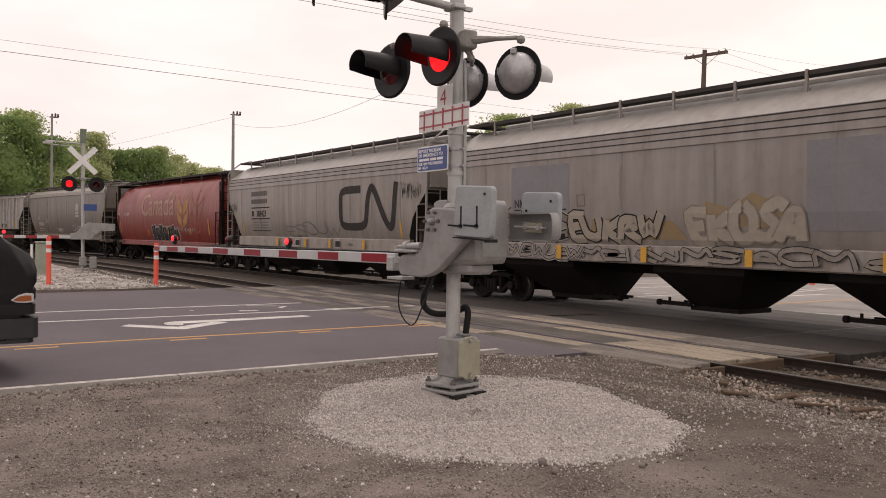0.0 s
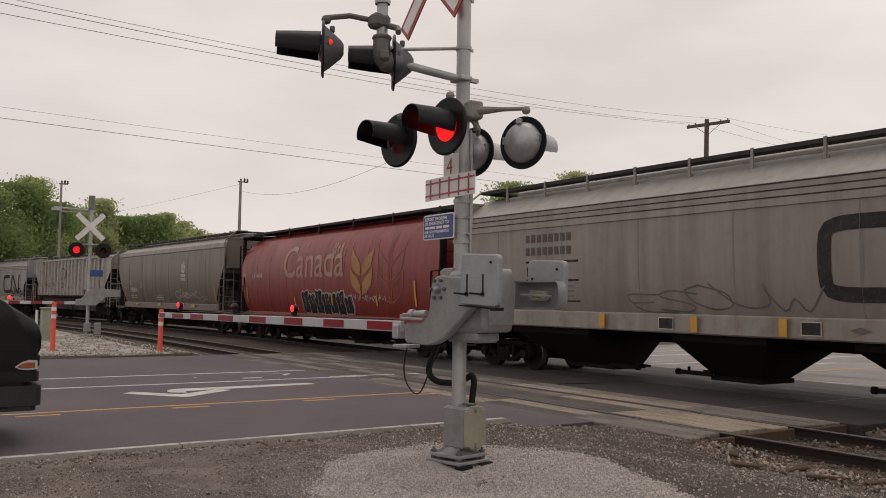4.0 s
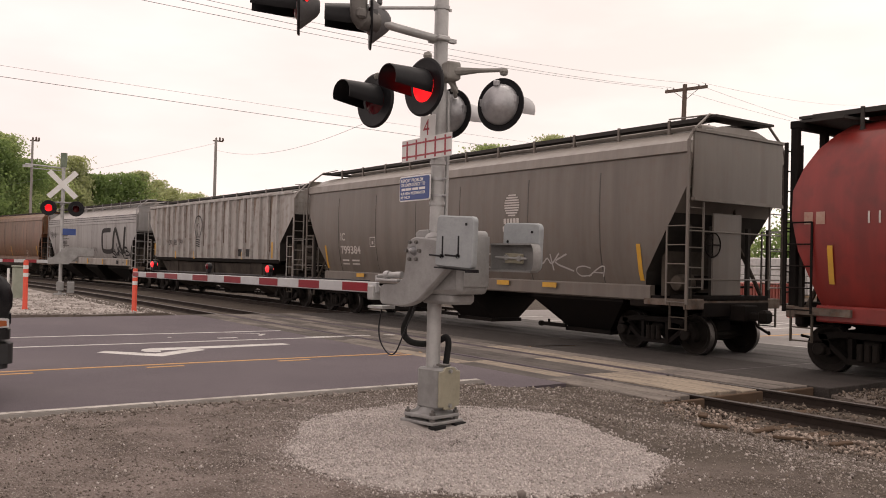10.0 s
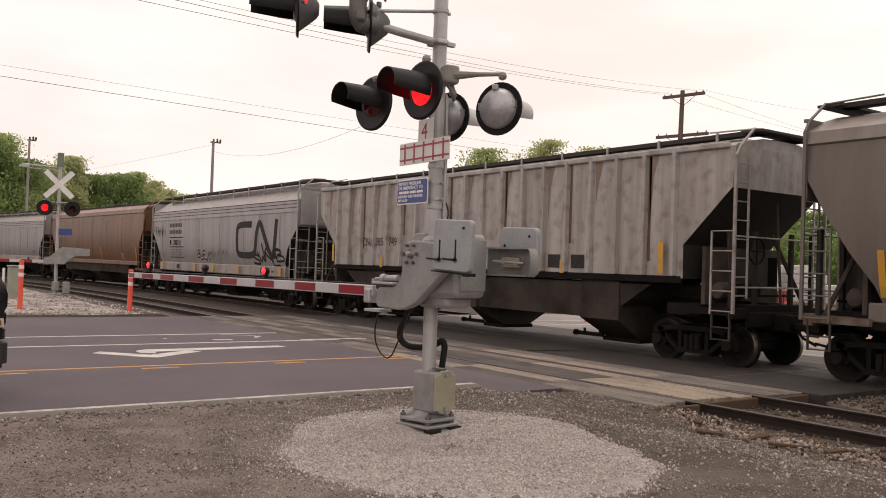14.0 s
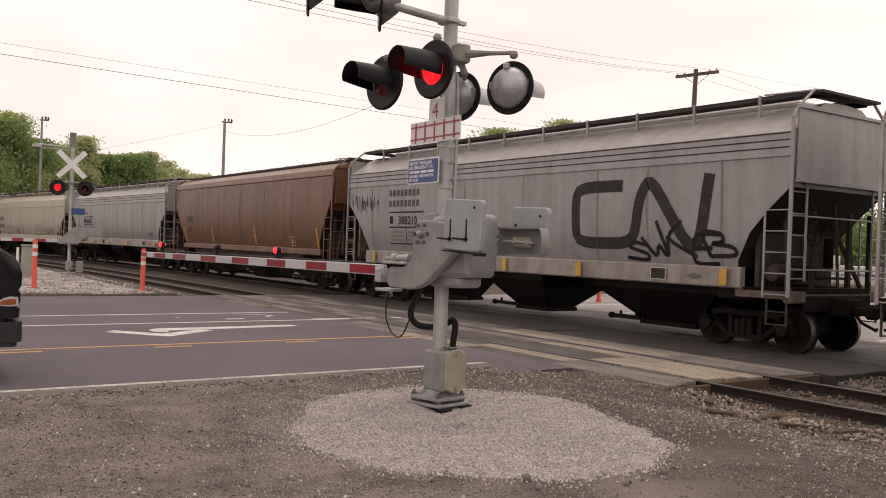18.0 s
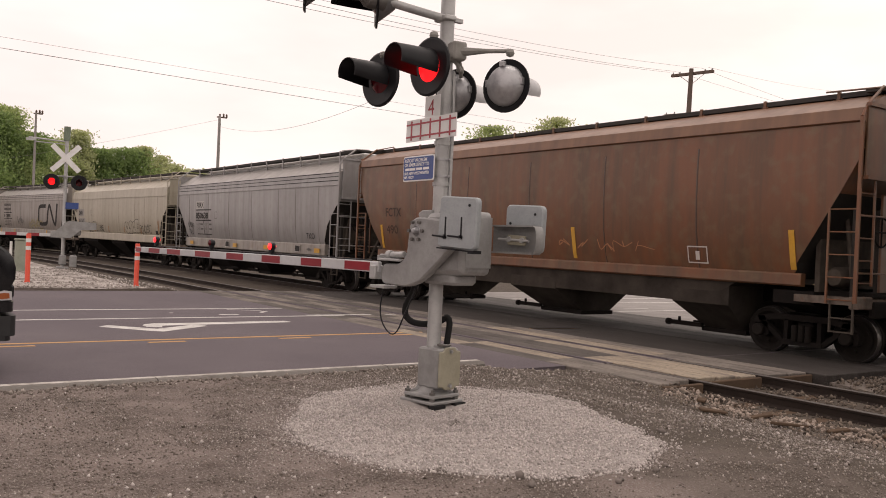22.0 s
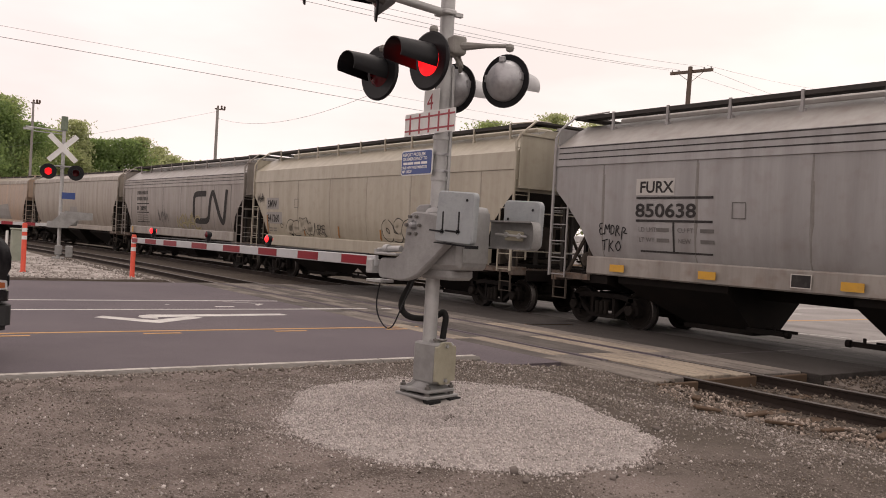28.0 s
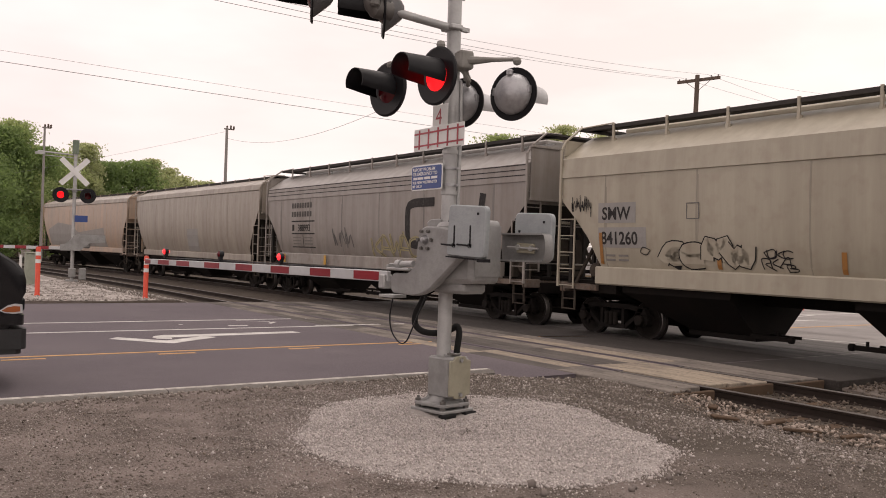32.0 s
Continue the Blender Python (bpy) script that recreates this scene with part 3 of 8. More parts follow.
# ---- tracks ----
def rail_shape(centre_x, side, a0, a1):
    prof = [(-0.07, -0.165), (0.07, -0.165), (0.06, -0.145), (0.012, -0.125), (0.012, -0.045), (0.036, -0.035), (0.036, -0.012), (-0.036, -0.012), (-0.036, -0.035), (-0.012, -0.045), (-0.012, -0.125), (-0.06, -0.145)]
    head = [(-0.036, -0.012), (0.036, -0.012), (0.036, -0.006), (0.028, 0.0), (-0.028, 0.0), (-0.036, -0.006)]
    out = []
    for pf in (prof, head):
        s, n = Shape(), len(pf)
        steps = [a0 + (a1 - a0) * i / 60 for i in range(61)]
        verts = [track_pose(a, centre_x) @ Vector((side * 0.7535 + x, 0, z)) for a in steps for x, z in pf]
        s.add(verts, [(i * n + k, i * n + (k + 1) % n, (i + 1) * n + (k + 1) % n, (i + 1) * n + k) for i in range(60) for k in range(n)])
        out.append(s)
    return out


tie_mesh = mesh_of("sleeper", Shape().box(0, 0, 0, 2.6, 0.23, 0.16, chamfer=0.015), dark_timber)
for cx, nm in ((NEAR_X, "rusty rails of the nearer railway track"), (TRACK_X, "worn rails of the track under the train"), (20.4, "rails of a farther parallel track")):
    tr = thing("railway_track", nm, "railway track", group="tracks of the crossing", kind="structure")
    for side in (-1, 1):
        web, head = rail_shape(cx, side, -60, 130)
        rail = part("rail", web, rail_steel, tr)
        part("rail_head", head, rail_top, rail, "worn bright rail head")
    for a in [x * 0.55 for x in range(-60, 240)]:
        if 7.6 < a < 27.2:
            continue
        m = track_pose(a, cx)
        tie = new("sleeper", tie_mesh)
        tie.parent = tr
        tie.matrix_basis = m @ pose(0, 0, -0.245, 0, 0, random.uniform(-1.2, 1.2))

# timber crossing panels of the nearer track, asphalt between the tracks
TIMBER_LAY = (0, 1, 2, 1, 0, 2, 2, 1, 2, 0, 2)
panel = thing("crossing_panel", "weathered timber crossing panels laid between the rails", "crossing panel", kind="structure")
for xa, xb, y_end in ((9.42, 9.84, 8.05), (9.84, 10.24, 8.2), (10.47, 10.90, 8.25), (10.90, 11.32, 8.2), (11.32, 11.72, 8.12), (11.95, 12.42, 8.05), (12.42, 12.88, 8.0)):
    y = y_end
    while y < 27:
        ln_ = min(2.4, 27.0 - y)
        if ln_ > 0.3:
            part("plank", Shape().box((xa + xb) / 2, y + ln_ / 2, -0.115 + random.uniform(-0.004, 0.004), xb - xa - 0.012, ln_ - 0.014, 0.24, chamfer=0.012), timbers[TIMBER_LAY[(int(y * 3) + int(xa * 7)) % len(TIMBER_LAY)]] if 0.1 < y - y_end < 6 else timbers[1 + (int(y * 3) + int(xa * 7)) % 2] if y > y_end + 0.1 else timbers[0 if 10.4 < xa < 11.9 else 1], panel)
        y += ln_

# Boards added across the plank ends; their dark brown carries the ends' shadow too.
for xa, xb, y_end in ((9.42, 10.24, 8.03), (10.47, 11.72, 8.10), (11.95, 12.88, 7.98)):
    part("header_board", Shape().box((xa + xb) / 2, y_end - 0.045, -0.125, xb - xa, 0.07, 0.22, chamfer=0.012), dark_timber, panel, "dark board added for the brown, shadowed plank ends")

# ---- train cars ----
SPEED_ROWS = [(0, 0), (1.5, -7.03), (3, -14.03), (4.5, -20.97), (6.5, -30.46), (8, -37.68), (10, -47.52), (12, -57.56), (14.5, -70.02), (16.5, -80.09),
              (19, -92.77), (21.5, -105.04), (24, -116.62), (25.5, -123.76), (27.5, -133.22), (29.5, -142.41), (32, -153.64)]


def rolled(t):
    """How far the train has gone at t seconds, smoothly through the rows above."""
    k = max(i for i in range(len(SPEED_ROWS) - 1) if SPEED_ROWS[i][0] <= t or i == 0)
    (t0, s0), (t1, s1) = SPEED_ROWS[k], SPEED_ROWS[k + 1]

    def slope(i):
        lo, hi = SPEED_ROWS[max(i - 1, 0)], SPEED_ROWS[min(i + 1, len(SPEED_ROWS) - 1)]
        return (hi[1] - lo[1]) / (hi[0] - lo[0])
    h, u = t1 - t0, (t - t0) / (t1 - t0)
    return ((1 + 2 * u) * (1 - u) ** 2 * s0 + u * (1 - u) ** 2 * h * slope(k) + u * u * (3 - 2 * u) * s1 + u * u * (u - 1) * h * slope(k + 1))


TRAIN = []       # (car, place of its middle along the track)
WHEELSETS = []
WHEEL_R = 0.43

# cross-sections: height, half width, how far the end stands back there
SECTION_FASCIA = [(1.60, 1.42, 1.27), (1.75, 1.49, 1.22), (2.3, 1.57, 0.92), (2.75, 1.59, 0.50), (3.15, 1.60, 0.06), (3.71, 1.60, 0.03), (3.72, 1.635, 0.03), (4.18, 1.60, 0.03), (4.21, 1.55, 0.03), (4.60, 1.00, 0.03), (4.80, 0.62, 0.03), (4.84, 0.0, 0.03)]
SECTION_SMOOTH = [(1.45, 1.36, 1.35), (1.75, 1.46, 1.25), (2.3, 1.56, 0.85), (3.0, 1.60, 0.40), (3.6, 1.60, 0.06), (4.22, 1.57, 0.0), (4.25, 1.62, 0.0), (4.47, 1.58, 0.0), (4.52, 1.50, 0.0), (4.74, 1.0, 0.0), (4.86, 0.6, 0.0), (4.88, 0.0, 0.0)]
SECTION_RIBBED = [(1.75, 1.49, 1.30), (2.45, 1.50, 1.30), (3.58, 1.50, 0.14), (4.40, 1.50, 0.08), (4.44, 1.46, 0.08), (4.56, 0.95, 0.08), (4.62, 0.6, 0.08), (4.63, 0.0, 0.08)]
SECTION_ROUND = [(1.20, 1.36, 0.62), (1.35, 1.44, 0.58), (1.7, 1.53, 0.46), (2.2, 1.60, 0.26), (2.8, 1.625, 0.14), (3.3, 1.60, 0.14), (3.7, 1.50, 0.28), (4.06, 1.32, 0.46), (4.33, 1.08, 0.66), (4.51, 0.80, 0.80), (4.60, 0.4, 0.86), (4.62, 0.0, 0.9)]


def half_width(section, z):
    for (z0, w0, _), (z1, w1, _) in zip(section, section[1:]):
        if z0 <= z <= z1:
            return w0 + (w1 - w0) * (z - z0) / max(z1 - z0, 1e-6)
    return section[0][1] if z < section[0][0] else section[-1][1]


def body_shape(section, length, cols=10, ends=None, low=3.0):
    """The shell of a car between two heights; end sheets that lie below low go into the shape ends."""
    s = Shape()
    n = cols + 1
    for side in (-1, 1):
        base = len(s.v)
        for z, w, e in section:
            for k in range(n):
                s.v.append((side * w, -(length / 2 - e) + (length - 2 * e) * k / cols, z))
        for i in range(len(section) - 1):
            for k in range(cols):
                s.f.append((base + i * n + k, base + i * n + k + 1, base + (i + 1) * n + k + 1, base + (i + 1) * n + k))
    m = len(section) * n
    for i in range(len(section) - 1):
        for k in (0, cols):
            quad = (i * n + k, (i + 1) * n + k, m + (i + 1) * n + k, m + i * n + k)
            if ends is not None and section[i][0] < low:
                ends[0 if k == 0 else 1].add([s.v[q] for q in quad], [(0, 1, 2, 3)])
            else:
                s.f.append(quad)
    for k in range(cols):
        s.f.append((k, k + 1, m + k + 1, m + k))
    return s


class Decal:
    """Flat marks that follow the side of a car; s runs to the left as seen from the road, z up."""

    def __init__(self, section, lift=0.008):
        self.section, self.lift, self.shape = section, lift, Shape()

    def put(self, pts, faces):
        zs = [p[1] for p in pts]
        cuts = [z for z, _, _ in self.section if min(zs) + 0.01 < z < max(zs) - 0.01]
        if cuts:
            bm = bmesh.new()
            vs = [bm.verts.new((p[0], p[1], 0)) for p in pts]
            for f in faces:
                try:
                    bm.faces.new([vs[k] for k in f])
                except ValueError:
                    pass
            for z in cuts:
                bmesh.ops.bisect_plane(bm, geom=bm.verts[:] + bm.edges[:] + bm.faces[:], plane_co=(0, z, 0), plane_no=(0, 1, 0))
            bm.verts.index_update()
            pts, faces = [(v.co.x, v.co.y) for v in bm.verts], [tuple(v.index for v in f.verts) for f in bm.faces]
            bm.free()
        self.shape.add([(-(half_width(self.section, z) + self.lift), s, z) for s, z in pts], faces)
        return self

    def rect(self, s0, s1, z0, z1):
        return self.put([(s0, z0), (s1, z0), (s1, z1), (s0, z1)], [(0, 1, 2, 3)])

    def poly(self, pts):
        return self.put(pts, [tuple(range(len(pts)))])

    def ring(self, s0, s1, z0, z1, w=0.025):
        self.rect(s0, s1, z0, z0 + w).rect(s0, s1, z1 - w, z1)
        return self.rect(s0, s0 + w, z0 + w, z1 - w).rect(s1 - w, s1, z0 + w, z1 - w)

    def text(self, words, s_left, z, size, stretch=1.0, thin=0.0):
        verts, faces = letters(words, size, thin)
        return self.put([(s_left - x * stretch, z + y) for x, y in verts], faces)

    def stroke(self, pts, w):
        """A band of width w along a line, its corners rounded by one cut."""
        p = [Vector(q) for q in pts]
        fine = [p[0]]
        for a, b, c in zip(p, p[1:], p[2:]):
            fine += [b + (a - b) * 0.3, b + (a - b) * 0.08 + (c - b) * 0.08, b + (c - b) * 0.3]
        fine.append(p[-1])
        left, right = [], []
        for i, q in enumerate(fine):
            d = (fine[min(i + 1, len(fine) - 1)] - fine[max(i - 1, 0)])
            d = d.normalized() if d.length > 1e-6 else Vector((1, 0))
            nrm = Vector((-d.y, d.x)) * (w / 2)
            left.append(tuple(q + nrm))
            right.append(tuple(q - nrm))
        n = len(fine)
        return self.put(left + right, [(i, i + 1, n + i + 1, n + i) for i in range(n - 1)])

    def scrawl(self, s0, s1, z0, z1, n, w, seed):
        """Spray-can loops and zigzags, n strokes from s0 to s1."""
        r = random.Random(seed)
        step, h = (s1 - s0) / n, z1 - z0
        for i in range(n):
            c, up, pts = s0 + step * i, r.random() < 0.5, []
            for k in range(r.choice((4, 5, 6, 7))):
                pts.append((c + step * (0.9 * k / 5 + r.uniform(-0.35, 0.35)), (z1 - h * r.uniform(0, 0.4)) if up else (z0 + h * r.uniform(0, 0.4))))
                up = not up
            self.lift += 0.0003
            self.stroke(pts, w * r.uniform(0.7, 1.2))
        return self


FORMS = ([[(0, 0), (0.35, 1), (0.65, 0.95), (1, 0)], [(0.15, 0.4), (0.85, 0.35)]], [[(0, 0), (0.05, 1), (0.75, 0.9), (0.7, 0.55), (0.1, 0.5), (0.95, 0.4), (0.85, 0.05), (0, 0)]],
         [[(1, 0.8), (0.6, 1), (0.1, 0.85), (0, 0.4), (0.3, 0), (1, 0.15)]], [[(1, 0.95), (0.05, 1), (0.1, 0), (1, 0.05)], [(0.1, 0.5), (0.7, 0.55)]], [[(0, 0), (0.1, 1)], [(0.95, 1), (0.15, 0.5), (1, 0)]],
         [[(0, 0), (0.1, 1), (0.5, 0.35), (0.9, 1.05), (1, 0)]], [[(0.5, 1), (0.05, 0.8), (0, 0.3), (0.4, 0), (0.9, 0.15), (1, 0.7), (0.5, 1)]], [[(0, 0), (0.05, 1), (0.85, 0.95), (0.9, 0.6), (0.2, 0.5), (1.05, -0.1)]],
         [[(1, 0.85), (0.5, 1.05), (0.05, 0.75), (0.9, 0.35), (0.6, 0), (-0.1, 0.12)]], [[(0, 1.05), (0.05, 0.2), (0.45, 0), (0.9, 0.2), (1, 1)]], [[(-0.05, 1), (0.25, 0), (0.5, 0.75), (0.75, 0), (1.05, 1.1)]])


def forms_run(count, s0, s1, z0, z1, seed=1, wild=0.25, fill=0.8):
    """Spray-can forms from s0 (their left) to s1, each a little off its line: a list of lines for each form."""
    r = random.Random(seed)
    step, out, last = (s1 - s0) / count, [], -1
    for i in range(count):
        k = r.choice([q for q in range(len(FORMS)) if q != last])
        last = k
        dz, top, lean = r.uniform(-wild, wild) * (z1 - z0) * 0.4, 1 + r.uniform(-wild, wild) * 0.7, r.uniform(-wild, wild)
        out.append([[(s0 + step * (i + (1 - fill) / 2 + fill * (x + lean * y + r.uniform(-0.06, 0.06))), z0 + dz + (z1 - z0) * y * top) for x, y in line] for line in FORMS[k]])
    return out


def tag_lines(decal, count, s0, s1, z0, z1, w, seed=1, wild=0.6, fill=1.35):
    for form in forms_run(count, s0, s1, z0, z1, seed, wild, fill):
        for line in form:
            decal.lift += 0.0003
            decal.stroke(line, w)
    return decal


def piece(car, section, count, s0, s1, z0, z1, w, fill, line, halo, seed=1, lift=0.010, fill_share=0.74, wild=0.25, edge=0.13):
    """Spray-painted block forms: halo, outline and fill, each form lapping over the one before."""
    forms = forms_run(count, s0, s1, z0 + w / 2, z1 - w / 2, seed, wild, fill_share)
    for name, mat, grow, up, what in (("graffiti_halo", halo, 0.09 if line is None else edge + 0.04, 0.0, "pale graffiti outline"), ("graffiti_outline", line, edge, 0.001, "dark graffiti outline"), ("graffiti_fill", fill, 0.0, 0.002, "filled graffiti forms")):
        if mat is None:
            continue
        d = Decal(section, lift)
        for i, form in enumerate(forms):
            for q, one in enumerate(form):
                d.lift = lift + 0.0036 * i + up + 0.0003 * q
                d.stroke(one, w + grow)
        part(name, d.shape, mat, car, what, smooth=False)


SHARED = {"spring": mesh_of("spring", Shape().lathe([(0.055, 0.28), (0.065, 0.33), (0.055, 0.38), (0.065, 0.43), (0.055, 0.48), (0.065, 0.53), (0.055, 0.58)], (0, 0, 1), (0, 0, 0), 10), wheel_mat),
          "tread": mesh_of("wheel_tread", Shape().lathe([(0.432, -0.08), (0.432, 0.035), (0.42, 0.044)], (1, 0, 0), (0, 0, 0), 28), tread_mat)}


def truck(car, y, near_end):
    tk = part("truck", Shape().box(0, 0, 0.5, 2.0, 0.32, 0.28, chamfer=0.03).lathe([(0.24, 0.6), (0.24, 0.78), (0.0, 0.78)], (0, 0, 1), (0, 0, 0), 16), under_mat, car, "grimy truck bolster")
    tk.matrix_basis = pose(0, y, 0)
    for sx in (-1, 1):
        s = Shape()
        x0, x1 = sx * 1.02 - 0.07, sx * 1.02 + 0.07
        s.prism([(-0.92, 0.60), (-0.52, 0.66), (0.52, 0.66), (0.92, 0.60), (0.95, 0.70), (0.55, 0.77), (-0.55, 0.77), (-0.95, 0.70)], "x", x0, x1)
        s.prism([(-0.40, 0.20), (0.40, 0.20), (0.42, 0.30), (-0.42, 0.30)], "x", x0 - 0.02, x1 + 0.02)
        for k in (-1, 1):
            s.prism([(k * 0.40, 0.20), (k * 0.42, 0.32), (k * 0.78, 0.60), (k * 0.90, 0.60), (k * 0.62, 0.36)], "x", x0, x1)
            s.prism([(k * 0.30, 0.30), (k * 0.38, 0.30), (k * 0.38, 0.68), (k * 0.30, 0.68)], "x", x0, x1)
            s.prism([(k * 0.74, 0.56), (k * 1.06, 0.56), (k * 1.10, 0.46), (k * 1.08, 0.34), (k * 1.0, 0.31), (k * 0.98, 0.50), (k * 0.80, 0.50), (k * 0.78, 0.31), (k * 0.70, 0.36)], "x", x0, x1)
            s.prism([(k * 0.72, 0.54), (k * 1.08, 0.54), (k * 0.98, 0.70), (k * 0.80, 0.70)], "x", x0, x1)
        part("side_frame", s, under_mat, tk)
        for dy in (-0.14, 0, 0.14):
            sp = new("spring", SHARED["spring"])
            sp.parent = tk
            sp.matrix_basis = pose(sx * 1.11, dy, 0)
        for dy in (-0.89, 0.89):
            part("axle_cap", Shape().lathe([(0.0, 0.0), (0.10, 0.0), (0.12, 0.02), (0.12, 0.09)], (-sx, 0, 0), (sx * 1.20, dy, WHEEL_R), 14), wheel_mat, tk)
    for dy in (-0.89, 0.89):
        ws = Shape().tube([(-1.0, 0, 0), (1.0, 0, 0)], 0.075, 10)
        for sx in (-1, 1):
            ws.lathe([(0.0, 0.02), (0.12, 0.045), (0.16, 0.0), (0.30, -0.012), (0.35, 0.03), (0.43, 0.04), (0.425, -0.09), (0.46, -0.10), (0.46, -0.13), (0.34, -0.13), (0.30, -0.05), (0.14, -0.06), (0.0, -0.06)], (sx, 0, 0), (sx * 0.80, 0, 0), 28)
            for k in range(3):
                a = k * 2.0944
                ws.box(sx * 0.815, 0.24 * math.cos(a), 0.24 * math.sin(a), 0.02, 0.05, 0.05)
        wheel = part("wheelset", ws, wheel_mat, tk, "dark steel wheelset")
        wheel.matrix_basis = pose(0, dy, WHEEL_R)
        WHEELSETS.append(wheel)
        for sx in (-1, 1):
            tread = new("wheel_tread", SHARED["tread"])
            tread.parent = tk
            tread.matrix_basis = pose(sx * 0.80, dy, WHEEL_R, 0, 0, 0 if sx > 0 else 180)
    return tk


def hopper_bay(car, tops, bottoms, knee, bottom, material, top_w=1.36, bot_w=0.50, rod=1):
    """A discharge hopper: upright down to the knee, then sloping in to its outlet; tops and bottoms are places along the car."""
    s = Shape()
    ring = lambda w, a, c, z: [(-w, a, z), (w, a, z), (w, c, z), (-w, c, z)]
    s.add(ring(bot_w, bottoms[0], bottoms[1], bottom) + ring(top_w, tops[0], tops[1], knee) + ring(top_w, tops[0], tops[1], 1.70),
          [(0, 1, 2, 3), (8, 9, 10, 11)] + [(o + i, o + (i + 1) % 4, o + 4 + (i + 1) % 4, o + 4 + i) for o in (0, 4) for i in range(4)])
    bay = part("hopper_bay", s, material, car, "grimy discharge hopper")
    lo, hi = min(bottoms), max(bottoms)
    y, half = (lo + hi) / 2, (hi - lo) / 2
    gate = Shape().box(0, y, bottom - 0.05, bot_w * 2 + 0.1, half * 2 + 0.12, 0.1, chamfer=0.01)
    yr = y + rod * (half + 0.05)
    gate.box(-bot_w - 0.12, yr + rod * 0.35, bottom + 0.02, 0.09, 0.85, 0.09)
    gate.box(-bot_w - 0.12, yr + rod * 0.55, bottom + 0.09, 0.05, 0.04, 0.12)
    gate.lathe([(0.0, 0.0), (0.07, 0.0), (0.07, 0.09), (0.0, 0.09)], (0, rod, 0), (-bot_w - 0.12, yr + rod * 0.80, bottom + 0.02), 10)
    gate.box(0, yr + rod * 0.3, bottom + 0.02, 0.06, 0.7, 0.06)
    part("outlet_gate", gate, under_mat, bay)
    return bay


def rail_car(kind, name, label, middle, length, paint, roof_paint, section, bays, sill_z=(1.20, 1.62), sill_paint=None, board_z=4.97, board_x=(0.50, 0.98),
             stanchions=1.62, stanchion_paint=None, seams=(), seam_paint=None, ladder_paint=None, knee=None, skirt=None, bay_paint=None):
    """One covered hopper car; returns its thing."""
    car = thing(name, label, "hopper car", group="cars of the freight train")
    sill_paint, ladder_paint, stanchion_paint = sill_paint or paint, ladder_paint or paint, stanchion_paint or paint
    half = length / 2
    split = next(i for i, r in enumerate(section) if r[0] > (4.15 if kind != "round" else 4.3))
    slope = (Shape(), Shape())
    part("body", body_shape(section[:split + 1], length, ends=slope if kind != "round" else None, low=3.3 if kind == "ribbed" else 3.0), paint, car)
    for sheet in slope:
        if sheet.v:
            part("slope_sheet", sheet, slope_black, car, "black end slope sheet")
    part("roof", body_shape(section[split:], length), roof_paint, car, "dusty roof sheets")
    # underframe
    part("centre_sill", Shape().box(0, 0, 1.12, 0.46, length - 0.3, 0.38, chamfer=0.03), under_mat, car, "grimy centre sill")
    top = sill_z[1]
    for sx in (-1, 1):
        x = sx * (half_width(section, max(top, section[0][0])) + 0.05)
        if kind == "ribbed":
            part("side_sill", Shape().box(sx * 1.46, 0, 1.72, 0.10, length - 2.7, 0.16, chamfer=0.02), under_mat, car)
        else:
            ins = 1.15 if kind != "round" else 0.55
            part("side_sill", Shape().prism([(x - sx * 0.12, top), (x, top), (x + sx * 0.03, top - 0.03), (x + sx * 0.03, sill_z[0] + 0.03), (x, sill_z[0]), (x - sx * 0.12, sill_z[0])], "y", -(half - ins), half - ins), sill_paint, car)
    for e in (-1, 1):
        ye = e * half
        part("end_sill", Shape().box(0, ye - e * 0.09, 1.10, 3.12, 0.18, 0.22, chamfer=0.02).box(0, ye - e * 0.65, 1.16, 2.9, 1.0, 0.05).box(-1.5, ye - e * 0.65, 1.12, 0.10, 1.15, 0.13).box(1.5, ye - e * 0.65, 1.12, 0.10, 1.15, 0.13), end_rust if kind != "ribbed" else under_mat, car)
        cp = Shape().box(0, ye + e * 0.32, 0.86, 0.16, 0.66, 0.16, chamfer=0.03).box(0.05, ye + e * 0.66, 0.86, 0.30, 0.22, 0.28, chamfer=0.06)
        cp.tube([(0.35, ye, 0.95), (0.40, ye + e * 0.25, 0.62), (0.30, ye + e * 0.6, 0.50), (0.10, ye + e * 0.72, 0.55)], 0.03, 6)
        part("coupler", cp, wheel_mat, car, "rusty steel coupler")
        if kind == "round":
            for xx in (-1.47, -0.55, 0.55, 1.47):
                part("end_frame_post", Shape().box(xx, ye - e * 0.10, 2.85, 0.13, 0.14, 3.45, chamfer=0.015), under_mat, car, "black end frame post")
            part("end_frame_rail", Shape().box(0, ye - e * 0.10, 4.52, 3.1, 0.16, 0.14, chamfer=0.015), under_mat, car, "black end frame rail")
            part("end_frame_rail", Shape().box(0, ye - e * 0.10, 2.75, 2.9, 0.10, 0.10, chamfer=0.015), under_mat, car, "black end frame rail")
            part("end_roof_plate", Shape().box(0, ye - e * 0.45, 4.60, 2.7, 1.0, 0.05), board_mat, car, "dark end roof plate")
        for sx in (-1, 1):
            for xx in (1.38, 0.62):
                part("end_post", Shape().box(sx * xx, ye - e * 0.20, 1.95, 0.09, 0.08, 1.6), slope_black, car)
